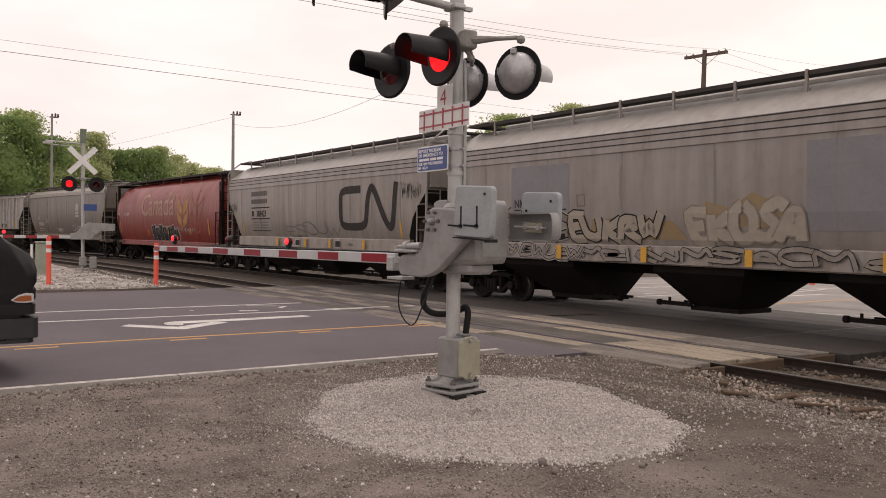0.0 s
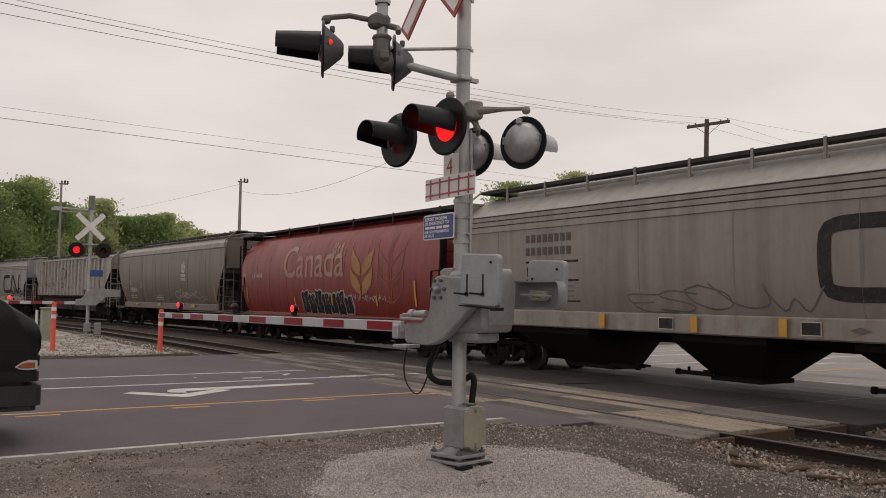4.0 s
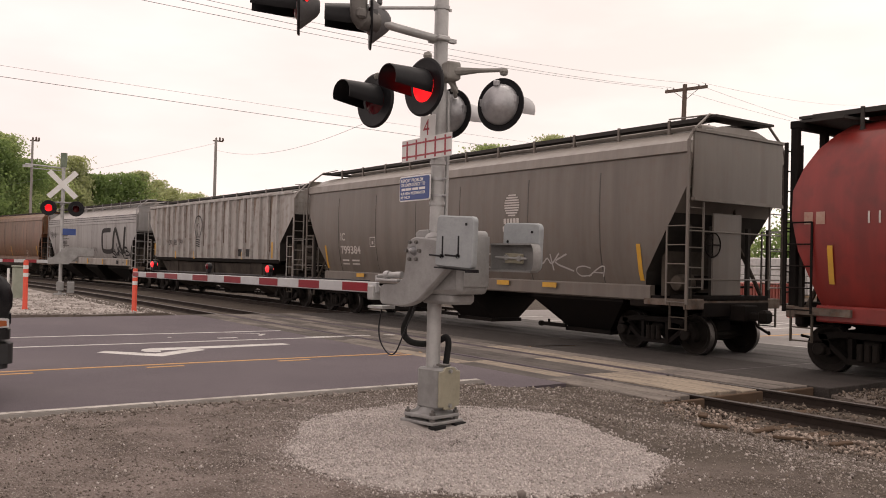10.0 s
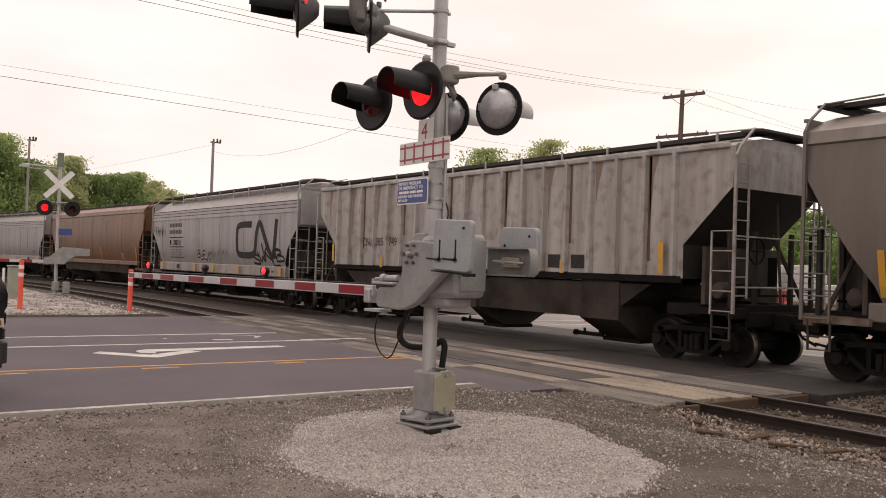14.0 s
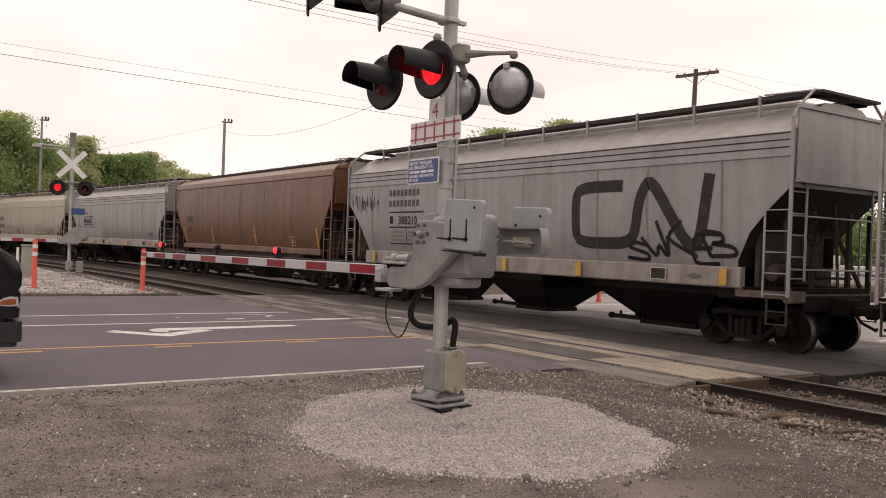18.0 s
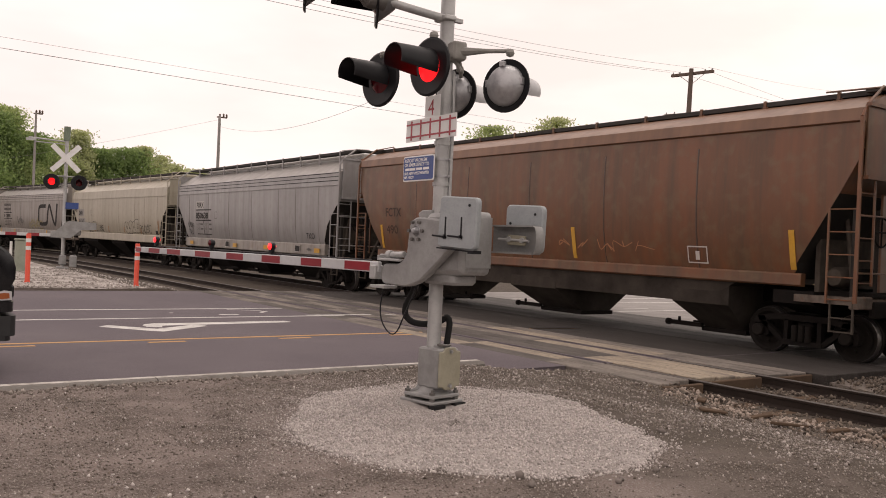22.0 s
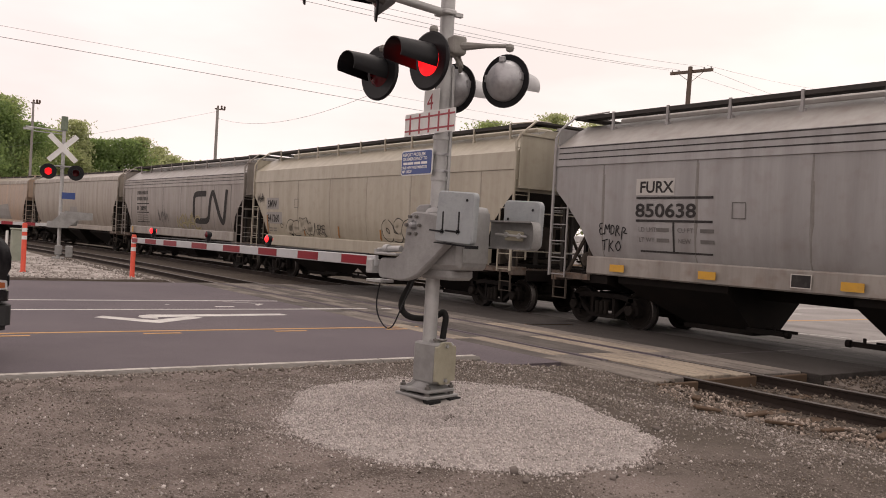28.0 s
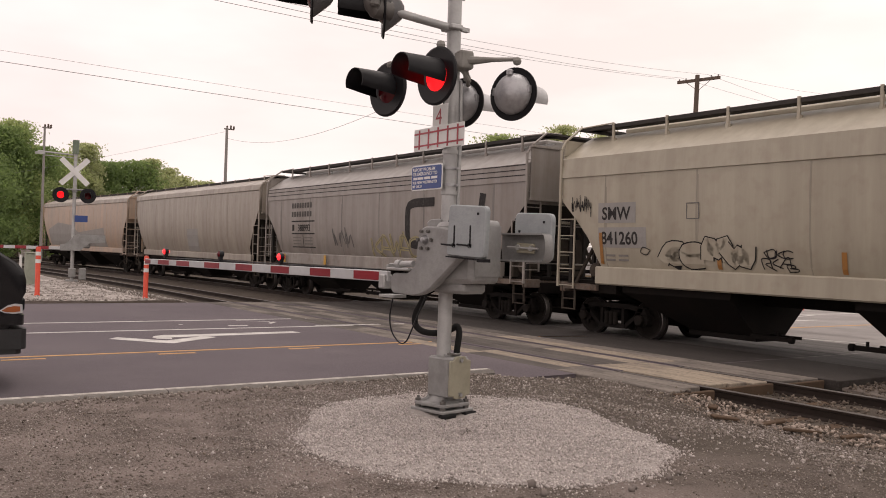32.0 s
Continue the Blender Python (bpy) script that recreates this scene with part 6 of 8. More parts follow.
j_car = rail_car("smooth", "hopper_car", "dusty tan-grey covered hopper car", 196.86, 17.1, tan_car, tan_car, SECTION_SMOOTH, THREE_BAYS, sill_z=(1.16, 1.46), board_z=4.86, board_x=(0.42, 0.86), seams=(-5.0, -2.5, 0, 2.5, 5.0))
mark(j_car, "paint_patch", Decal(SECTION_SMOOTH, 0.012).rect(-1.3, 0.2, 1.5, 2.6), patch_grey, "blue-grey paint-out patch")
k_car = rail_car("smooth", "hopper_car", "faded peach covered hopper car with grey paint-out", 215.5, 17.4, peach_paint, tan_car, SECTION_SMOOTH, THREE_BAYS, sill_z=(1.16, 1.46), board_z=4.86, board_x=(0.42, 0.86), seams=(-5.0, -2.5, 0, 2.5, 5.0))
mark(k_car, "paint_patch", Decal(SECTION_SMOOTH, 0.012).poly([(7.0, 1.5), (7.3, 2.6), (5.0, 3.1), (2.0, 2.9), (0.5, 2.4), (-4.5, 2.7), (-4.9, 1.5)]), patch_grey, "grey paint-out patch")

# ---- crossing signals ----
# Rear hoods are pale because the sky light on top is in their colour.
hood_sky_lit = surface("sky_lit_hood_tone", (0.55, 0.55, 0.56), rough=0.45, big=3, bump=0.03)
iron = surface("weathered_iron_bracket", (0.15, 0.142, 0.133), (0.10, 0.094, 0.088), rough=0.6, metal=0.3, big=5, fine=30, amount=0.7)
cone_grey = surface("dark_grey_cone_paint", (0.13, 0.128, 0.13), (0.09, 0.088, 0.09), rough=0.5, metal=0.2, big=5, amount=0.6)
bracket_grey = surface("weathered_grey_bracket", (0.27, 0.26, 0.24), (0.17, 0.16, 0.145), rough=0.6, metal=0.2, big=5, fine=30, amount=0.7)
GREEN_TAG = surface("green_weathered_cap", (0.16, 0.20, 0.15), rough=0.7, big=3, bump=0)


def lamp_unit(parent, at, facing, lit, back=dome_metal, r=0.28, hood=0.43, hood_mat=None, cone=False):
    """One flashing light: black disc, hood, red lens, metal dome behind. facing: degrees about z, 0 looks along -x."""
    m = pose(at[0], at[1], at[2], 0, 0, facing)
    disc = part("background_disc", Shape().lathe([(0.0, 0.012), (0.13, 0.012), (r - 0.02, 0.0), (r, 0.012), (r, 0.028), (r - 0.02, 0.02), (0.12, 0.03)], (1, 0, 0), (0, 0, 0), 32).moved(m), black_metal, parent, "black background disc")
    hs = Shape()
    n = 14
    v = []
    for k in range(n + 1):
        for q, rad, half in ((0.0, 0.160, 118), (0.5, 0.148, 116), (1.0, 0.132, 112)):
            a = math.pi / 2 - radians(half) + 2 * radians(half) * k / n
            x = -0.01 - hood * q
            v += [(x, math.cos(a) * rad, math.sin(a) * rad + 0.012 * q), (x, math.cos(a) * (rad + 0.008), math.sin(a) * (rad + 0.008) + 0.012 * q)]
    f = []
    for k in range(n):
        i = k * 6
        for o in (0, 2):
            f += [(i + o, i + o + 2, i + o + 8, i + o + 6), (i + o + 1, i + o + 7, i + o + 9, i + o + 3)]
        f += [(i + 4, i + 5, i + 11, i + 10), (i, i + 6, i + 7, i + 1)]
    for i in (0, n * 6):
        f += [(i, i + 1, i + 3, i + 2), (i + 2, i + 3, i + 5, i + 4)]
    hs.add(v, f)
    part("hood", hs.moved(m), hood_mat or black_metal, disc, "visor hood coloured pale for sky light" if hood_mat else "black visor hood")
    part("lens", Shape().lathe([(0.0, -0.045), (0.07, -0.038), (0.12, -0.018), (0.148, 0.01)], (1, 0, 0), (0, 0, 0), 28).moved(m), lens_lit if lit else lens_dark, disc, "lit red lens" if lit else "dark red lens")
    part("housing", Shape().lathe([(0.225, 0.02), (0.21, 0.045), (0.15, 0.12), (0.09, 0.19), (0.05, 0.215), (0.0, 0.215)] if cone else [(0.205, 0.025), (0.20, 0.06), (0.165, 0.115), (0.11, 0.155), (0.04, 0.178), (0.0, 0.18)], (1, 0, 0), (0, 0, 0), 28).box(0.10, 0.0, 0.2, 0.05, 0.06, 0.06, chamfer=0.01).box(0.05, 0.195, 0.03, 0.05, 0.03, 0.07).box(0.05, -0.195, 0.03, 0.05, 0.03, 0.07).moved(m), back, disc, "weathered metal lamp housing")
    return disc


MX, MY, MZ = 5.089, 7.345, 0.2
mast = thing("crossing_signal", "galvanised railway crossing signal mast with red flashing lights", "crossing signal", group="crossing signals", at=pose(MX, MY, 0, -0.3, 0.25, 0))
# base: stone-set plates on bolts, junction box, pipe
part("base_block", Shape().slab([(-0.22, -0.22), (0.22, -0.22), (0.22, 0.22), (-0.22, 0.22)], "z", 0.06, MZ - 0.03, 0.05).moved(pose(0, 0, 0, 0, 0, 12)), dark_timber, mast, "dark foundation block")
for x, y in ((-0.14, -0.21), (0.16, -0.21), (-0.21, 0.1), (0.21, 0.12)):
    part("packing_block", Shape().box(x * 1.02, y * 1.02, MZ - 0.045, 0.17, 0.10, 0.10, chamfer=0.008).moved(pose(0, 0, 0, 0, 0, 12)), rubber, mast, "black packing block under the plate")
part("base_plate", Shape().slab([(-0.235, -0.235), (0.235, -0.235), (0.235, 0.235), (-0.235, 0.235)], "z", MZ + 0.006, MZ + 0.036, 0.03, 0.006).moved(pose(0, 0, 0, 0, 0, 12)), cast, mast, "weathered lower base plate")
cone = Shape().slab([(-0.21, -0.21), (0.21, -0.21), (0.21, 0.21), (-0.21, 0.21)], "z", MZ + 0.062, MZ + 0.098, 0.04, 0.008).moved(pose(0, 0, 0, 0, 0, 12))
cone.lathe([(0.19, 0.0), (0.145, 0.02), (0.115, 0.06), (0.105, 0.10), (0.0, 0.10)], (0, 0, 1), (0, 0, MZ + 0.095), 20)
for k in range(4):
    cone.add([(pose(0, 0, 0, 0, 0, 12 + 45 + 90 * k) @ Vector(q)) for q in ((0.06, -0.016, 0.29), (0.06, 0.016, 0.29), (0.265, -0.016, 0.29), (0.265, 0.016, 0.29), (0.17, -0.016, 0.335), (0.17, 0.016, 0.335), (0.115, -0.016, 0.42), (0.115, 0.016, 0.42), (0.06, -0.016, 0.42), (0.06, 0.016, 0.42))],
             [(0, 2, 4, 6, 8), (1, 9, 7, 5, 3), (2, 3, 5, 4), (4, 5, 7, 6), (6, 7, 9, 8)])
part("base_casting", cone, cast, mast, "grey cast mast base with flared ribs")
for k in range(4):
    a = radians(45 + 12 + 90 * k)
    x, y = 0.245 * math.cos(a), 0.245 * math.sin(a)
    part("anchor_bolt", Shape().tube([(x, y, MZ - 0.02), (x, y, MZ + 0.15)], 0.014, 8).lathe([(0, 0), (0.032, 0), (0.032, 0.025), (0, 0.025)], (0, 0, 1), (x, y, MZ + 0.10), 6).lathe([(0, 0), (0.032, 0), (0.032, 0.025), (0, 0.025)], (0, 0, 1), (x, y, MZ + 0.034), 6), iron, mast)
JB = pose(0.04, -0.035, 0, 0, 0, 10)
body_ = Shape().slab([(-0.155, -0.15), (0.155, -0.15), (0.155, 0.15), (-0.155, 0.15)], "z", 0.352, 0.762, 0.035, 0.02)
body_.slab([(-0.085, -0.10), (0.085, -0.10), (0.085, 0.10), (-0.085, 0.10)], "z", 0.755, 0.79, 0.03, 0.008)
box_ = part("junction_box", body_.moved(JB), cast, mast, "grey cast junction box")
part("lid", Shape().slab([(-0.15, 0.375), (-0.09, 0.375), (-0.07, 0.345), (0.07, 0.345), (0.09, 0.375), (0.15, 0.375), (0.15, 0.735), (0.09, 0.735), (0.07, 0.775), (-0.07, 0.775), (-0.09, 0.735), (-0.15, 0.735)], "y", -0.178, -0.15, 0.025, 0.007).moved(JB), tan_paint, box_, "tan painted lid with tabs")
for z in (0.735, 0.385):
    part("bolt", Shape().lathe([(0, 0.02), (0.018, 0.02), (0.018, 0.0)], (0, -1, 0), (0.0, -0.178, z), 8).lathe([(0.03, 0.004), (0.03, 0.0)], (0, -1, 0), (0.0, -0.178, z), 8).moved(JB), dome_metal, box_)
part("clip", Shape().tube([(-0.09, -0.09, 0.80), (-0.02, -0.12, 0.785), (0.06, -0.11, 0.79)], 0.012, 8).lathe([(0.0, 0.02), (0.025, 0.02), (0.025, 0.0)], (0, 0, 1), (-0.09, -0.10, 0.785), 8).moved(JB), iron, box_, "dark iron clip on the box")
part("pole", Shape().tube([(0, 0, 0.74), (0, 0, 5.9)], 0.073, 20), galv, mast, "galvanised steel pole")
part("pole_cap", Shape().lathe([(0.08, 0.0), (0.08, 0.05), (0.05, 0.09), (0.0, 0.10)], (0, 0, 1), (0, 0, 5.88), 18), galv, mast)
for z in (4.14, 4.47, 5.0, 2.86, 2.44, 3.80):
    bands_ = Shape().lathe([(0.074, -0.02), (0.084, -0.02), (0.084, 0.02), (0.074, 0.02)], (0, 0, 1), (0, 0, z), 18)
    bands_.box(0.095, 0.0, z, 0.05, 0.02, 0.03)
    part("pole_band", bands_, galv, mast)
part("conduit", Shape().tube([(0.10, -0.02, 2.3), (0.105, -0.02, 3.2), (0.09, -0.02, 3.6)], 0.022, 8), galv, mast)
# lower four lights on their arms
head = part("light_bracket", Shape().slab([(-0.12, -0.10), (0.10, -0.10), (0.13, 0.0), (0.10, 0.09), (-0.12, 0.09)], "x", 0.0, 0.16, 0.03, 0.02).moved(pose(-0.03, -0.08, 3.80, 0, 0, -8)).tube([(-0.42, 0.52, 3.72), (-0.22, 0.3, 3.74), (0, 0.05, 3.74)], 0.03, 8).tube([(-0.42, -0.36, 3.72), (-0.22, -0.2, 3.74), (0, -0.05, 3.74)], 0.03, 8)
            .tube([(0.06, -0.17, 3.79), (0.20, -0.42, 3.78), (0.32, -0.64, 3.765)], [0.05, 0.024, 0.02], 8).tube([(0.03, 0.0, 3.82), (0.2, 0.06, 3.72), (0.27, 0.12, 3.68)], 0.03, 8).tube([(0.05, -0.1, 3.72), (0.12, -0.10, 3.62), (0.2, 0.0, 3.58)], 0.022, 8).tube([(0.09, -0.12, 3.70), (0.16, -0.08, 3.60)], 0.018, 8), bracket_grey, mast, "weathered grey light bracket")
for p in ((-0.42, 0.55, 3.79), (-0.43, -0.40, 3.83), (0.32, -0.65, 3.745), (0.27, 0.12, 3.68)):
    part("ball_joint", Shape().lathe([(0.0, -0.045), (0.035, -0.03), (0.045, 0.0), (0.035, 0.03), (0.0, 0.045)], (0, 0, 1), p, 14), bracket_grey, head)
lamp_unit(mast, (-0.45, 0.572, 3.535), 10, False, r=0.29)
lamp_unit(mast, (-0.48, -0.398, 3.522), 7, True, r=0.285)
lamp_unit(mast, (0.255, 0.136, 3.42), 198, False, r=0.265, hood_mat=hood_sky_lit)
lamp_unit(mast, (0.30, -0.650, 3.41), 200, False, r=0.265, hood_mat=hood_sky_lit)
# upper bracket, swung out towards the side street
up = part("upper_bracket", Shape().tube([(0, 0, 4.14), (-0.45, -0.01, 4.16), (-0.86, -0.03, 4.18)], 0.042, 12).tube([(-0.03, 0, 4.47), (-0.86, -0.04, 4.30)], 0.018, 8).box(-0.03, 0, 4.14, 0.14, 0.22, 0.05, chamfer=0.01).box(0.1, -0.03, 4.14, 0.12, 0.05, 0.04), galv, mast)
part("upper_post", Shape().tube([(-1.0, -0.03, 4.34), (-1.0, -0.03, 4.76)], 0.055, 14).lathe([(0.075, 0.0), (0.08, 0.03), (0.07, 0.06), (0, 0.06)], (0, 0, 1), (-1.0, -0.03, 4.73), 16), galv, mast, "galvanised bracket post")
part("elbow", Shape().hose([(-1.0, -0.03, 4.40), (-1.0, -0.03, 4.24), (-0.96, -0.03, 4.17), (-0.80, -0.03, 4.165)], [0.085] * 12 + [0.10] * 7, 12).box(-1.02, -0.12, 4.20, 0.10, 0.06, 0.10, chamfer=0.02).lathe([(0.09, 0.0), (0.10, 0.02), (0.09, 0.04)], (0, 0, 1), (-1.0, -0.03, 4.37), 14), iron, mast, "dark iron elbow casting")
part("upper_arm", Shape().box(-1.03, -0.02, 4.55, 0.20, 0.16, 0.14, chamfer=0.03).tube([(-1.05, 0, 4.56), (-1.28, 0.12, 4.60), (-1.47, 0.22, 4.57)], 0.028, 8).tube([(-0.98, -0.06, 4.52), (-0.92, -0.2, 4.46), (-0.95, -0.26, 4.40)], 0.03, 8).lathe([(0.0, -0.05), (0.04, -0.03), (0.05, 0.0), (0.04, 0.03), (0.0, 0.05)], (0, 0, 1), (-1.48, 0.23, 4.55), 14), iron, mast)
upper_lamp = lamp_unit(mast, (-1.50, 0.28, 4.27), -26, False, back=cone_grey, cone=True)
part("side_lens", Shape().lathe([(0.0, 0.02), (0.022, 0.015), (0.03, 0.0)], (0, -1, 0), (0.075, -0.172, 0.02), 12).moved(pose(-1.50, 0.28, 4.27, 0, 0, -26)), lens_lit, upper_lamp, "small lit red side lens")
lamp_unit(mast, (-0.80, 0.11, 4.21), -28, False, back=cone_grey, cone=True)
# crossbuck, its two boards white with a red edge
for a_, off in ((45, 0.0), (-45, -0.022)):
    m = pose(-0.14 + off, 0.42, 5.40, a_, 0, 0)
    bd = part("crossbuck_board", Shape().box(0, 0, 0, 0.016, 0.235, 1.58).moved(m), sign_red, mast, "white crossbuck board with a red edge")
    part("board_face", Shape().box(-0.010, 0, 0, 0.006, 0.145, 1.49).moved(m), sign_white, bd, "white board face")
# signs
four = part("track_count_sign", Shape().box(-0.10, 0.056, 3.225, 0.008, 0.275, 0.25, chamfer=0.003), sign_white, mast, "white sign with a dark red figure 4")
v_, f_ = letters("4", 0.24)
part("figure", Shape().add([(-0.1055, 0.135 - x, 3.145 + y) for x, y in v_], f_), sign_red, four, "dark red figure 4", smooth=False)
lad = part("track_sign", Shape().box(-0.115, 0.058, 3.01, 0.008, 0.915, 0.235, chamfer=0.003), sign_white, mast, "white sign with a red track symbol")
ts = Shape().box(-0.121, 0.058, 3.075, 0.004, 0.90, 0.018).box(-0.121, 0.058, 2.945, 0.004, 0.90, 0.018)
for k in range(5):
    ts.box(-0.122, 0.058 + (k - 2) * 0.175, 3.01, 0.004, 0.024, 0.205)
part("track_symbol", ts, sign_red, lad, "red track symbol", smooth=False)
blue = part("notice_sign", Shape().slab([(-0.05, 2.472), (0.535, 2.472), (0.535, 2.74), (-0.05, 2.74)], "x", -0.124, -0.116, 0.03, 0.003), sign_white, mast, "blue emergency notice sign with white writing")
part("notice_face", Shape().slab([(-0.036, 2.486), (0.521, 2.486), (0.521, 2.726), (-0.036, 2.726)], "x", -0.1285, -0.1235, 0.024, 0.002), sign_blue, blue, "blue sign face")
for text, z, size, s_ in (("REPORT PROBLEM", 2.676, 0.048, 1.08), ("OR EMERGENCY TO", 2.631, 0.048, 1.06), ("SUB NEW WESTMINSTER", 2.543, 0.040, 1.04), ("MP 145.29", 2.502, 0.040, 1.05)):
    v_, f_ = letters(text, size, -0.0012)
    part("notice_text", Shape().add([(-0.1295, 0.50 - x * s_, z + y) for x, y in v_], f_), sign_white, blue, "white lettering", smooth=False)
for z in (2.52, 2.69):
    part("sign_clamp", Shape().box(-0.06, 0.02, z, 0.11, 0.03, 0.03, chamfer=0.005).lathe([(0.076, -0.014), (0.083, -0.014), (0.083, 0.014), (0.076, 0.014)], (0, 0, 1), (0, 0, z), 18).tube([(0.02, -0.12, z), (-0.02, 0.12, z)], 0.012, 6), dome_metal, blue, "bright band clamp")
bars_ = Shape().box(-0.1293, 0.45, 2.60, 0.002, 0.07, 0.026)
for k in range(3):
    bars_.box(-0.1293, 0.35 - k * 0.13, 2.60, 0.002, 0.11, 0.026)
part("notice_bars", bars_, sign_white, blue, "white bars", smooth=False)

# ---- gate mechanism and arm, on the mast ----
gate = thing("crossing_gate", "lowered crossing gate with red and white striped arm", "crossing gate", group="crossing gates", at=pose(MX, MY, 0, 0, 0, 8.0 - 0.0))
case = Shape().slab([(-0.61, 1.53), (-0.02, 1.50), (0.0, 1.62), (0.0, 2.0), (-0.06, 2.13), (-0.61, 2.16)], "x", -0.24, 0.19, 0.07, 0.05)
case.slab([(-0.20, -0.46), (0.15, -0.46), (0.15, 0.02), (-0.20, 0.02)], "z", 1.42, 1.54, 0.08, 0.03)
case.slab([(-0.11, -0.14), (0.11, -0.14), (0.11, 0.12), (-0.11, 0.12)], "z", 1.50, 2.02, 0.05, 0.02)
mech = part("mechanism_case", case, cast, gate, "grey cast gate mechanism case")
part("case_lid_seam", Shape().slab([(-0.622, 1.60), (-0.616, 1.60), (-0.616, 2.10), (-0.622, 2.10)], "x", -0.20, 0.15, 0.002, 0.0015), cast, mech)
part("top_lug", Shape().slab([(0.02, 2.08), (0.20, 2.08), (0.22, 2.13), (0.16, 2.165), (0.02, 2.17)], "x", -0.10, 0.0, 0.02, 0.01), cast, mech)
part("u_bolts", Shape().tube([(-0.16, 0.10, 1.66), (0.16, 0.10, 1.66)], 0.018, 8).tube([(-0.16, 0.10, 1.94), (0.16, 0.10, 1.94)], 0.018, 8), galv, mech)
side = Shape().slab([(-0.28, 2.07), (-0.045, 2.085), (0.05, 2.03), (0.07, 1.90), (0.085, 1.74), (0.12, 1.66), (0.20, 1.605), (0.47, 1.595), (0.475, 1.39), (0.08, 1.375), (-0.10, 1.43), (-0.25, 1.54), (-0.50, 1.74), (-0.60, 1.82), (-0.55, 2.04)], "x", -0.35, -0.25, 0.07, 0.014)
cheek = part("arm_casting", side, cast, gate, "grey cast arm support")
part("cheek_rib", Shape().slab([(-0.12, 1.47), (-0.27, 1.58), (-0.58, 1.83), (-0.54, 1.86), (-0.24, 1.63), (-0.10, 1.52)], "x", -0.25, -0.21, 0.02, 0.008), cast, cheek)
part("hub", Shape().lathe([(0.0, 0.055), (0.022, 0.05), (0.035, 0.02), (0.04, 0.0)], (-1, 0, 0), (-0.35, -0.055, 1.945), 12).lathe([(0.05, 0.008), (0.055, 0.0)], (-1, 0, 0), (-0.35, -0.055, 1.945), 14), dome_metal, cheek, "bright hub pin")
for k in range(6):
    a = k * math.pi / 3
    part("hub_bolt", Shape().lathe([(0.0, 0.028), (0.018, 0.028), (0.018, 0.0)], (-1, 0, 0), (-0.35, -0.055 + 0.098 * math.cos(a), 1.945 + 0.098 * math.sin(a)), 6), iron, cheek)
clamp_ = Shape().slab([(0.36, 1.37), (0.60, 1.37), (0.60, 1.34), (0.36, 1.34)], "x", -0.40, -0.22, 0.008, 0.004).box(-0.30, 0.62, 1.50, 0.12, 0.10, 0.15, chamfer=0.012)
clamp_.tube([(-0.31, 0.16, 1.70), (-0.31, 0.36, 1.69)], 0.032, 12).tube([(-0.31, 0.36, 1.69), (-0.31, 0.42, 1.69)], 0.045, 12).tube([(-0.31, 0.40, 1.69), (-0.31, 0.54, 1.685)], 0.010, 8).box(-0.31, 0.34, 1.64, 0.13, 0.34, 0.025, chamfer=0.006).box(-0.31, 0.52, 1.655, 0.10, 0.03, 0.055)
part("clamp", clamp_, galv, gate, "galvanised arm clamp")
# counterweight plates on both ends of the shaft
pl = part("counterweight", Shape().slab([(-0.475, 1.80), (-0.50, 2.285), (-1.0, 2.26), (-0.985, 1.775)], "x", -0.455, -0.385, 0.055, 0.012), cover_paint, gate, "pale blue-grey counterweight plate")
part("counterweight_arm", Shape().slab([(-0.46, 1.84), (-0.46, 2.03), (-0.80, 2.03), (-0.80, 1.84)], "x", -0.385, -0.35, 0.05, 0.008), cast, gate, "grey shaft arm behind the plate")
for y in (-0.585, -0.80):
    part("slot", Shape().slab([(y - 0.011, 1.885), (y + 0.011, 1.885), (y + 0.011, 2.085), (y - 0.011, 2.085)], "x", -0.4565, -0.452, 0.008, 0.001).tube([(-0.462, y + 0.17, 1.905), (-0.462, y, 1.895)], 0.009, 6).lathe([(0.022, 0.012), (0.022, 0.0)], (-1, 0, 0), (-0.455, y, 1.895), 8), black_metal, pl, "dark bolt slot")
part("rivet", Shape().lathe([(0.0, 0.006), (0.014, 0.006), (0.014, 0.0)], (-1, 0, 0), (-0.455, -0.90, 2.19), 8), black_metal, pl)
part("clip", Shape().box(-0.42, -0.73, 1.775, 0.085, 0.50, 0.012, pose(0, 0, 0, 3, 0, 0)).box(-0.42, -0.95, 1.76, 0.10, 0.08, 0.03), black_metal, pl)
part("stay", Shape().tube([(-0.40, -0.46, 2.155), (-0.30, -0.34, 2.13), (-0.25, -0.30, 2.12)], 0.008, 6), black_metal, pl)
chan = Shape().box(0.28, -0.78, 2.03, 0.12, 0.62, 0.016).box(0.28, -0.78, 1.765, 0.12, 0.62, 0.016).box(0.335, -0.78, 1.90, 0.014, 0.62, 0.27)
chan.add([(x, -1.09 - 0.045 * math.sin(a), 1.897 - 0.135 * math.cos(a)) for k in range(9) for a in (math.pi * k / 8,) for x in (0.22, 0.34)], [(2 * k, 2 * k + 2, 2 * k + 3, 2 * k + 1) for k in range(8)])
part("counterweight_arm", chan, cast, gate, "grey channel arm with a rounded end")
p2 = part("counterweight", Shape().slab([(-0.61, 1.80), (-0.61, 2.25), (-1.10, 2.235), (-1.085, 1.765)], "x", 0.35, 0.42, 0.07, 0.012), cover_paint, gate, "pale blue-grey counterweight plate")
part("brass_rod", Shape().slab([(-0.73, 1.845), (-0.73, 1.945), (-0.96, 1.935), (-0.96, 1.84)], "x", 0.255, 0.285, 0.012, 0.006), tan_paint, p2, "brass coloured block")
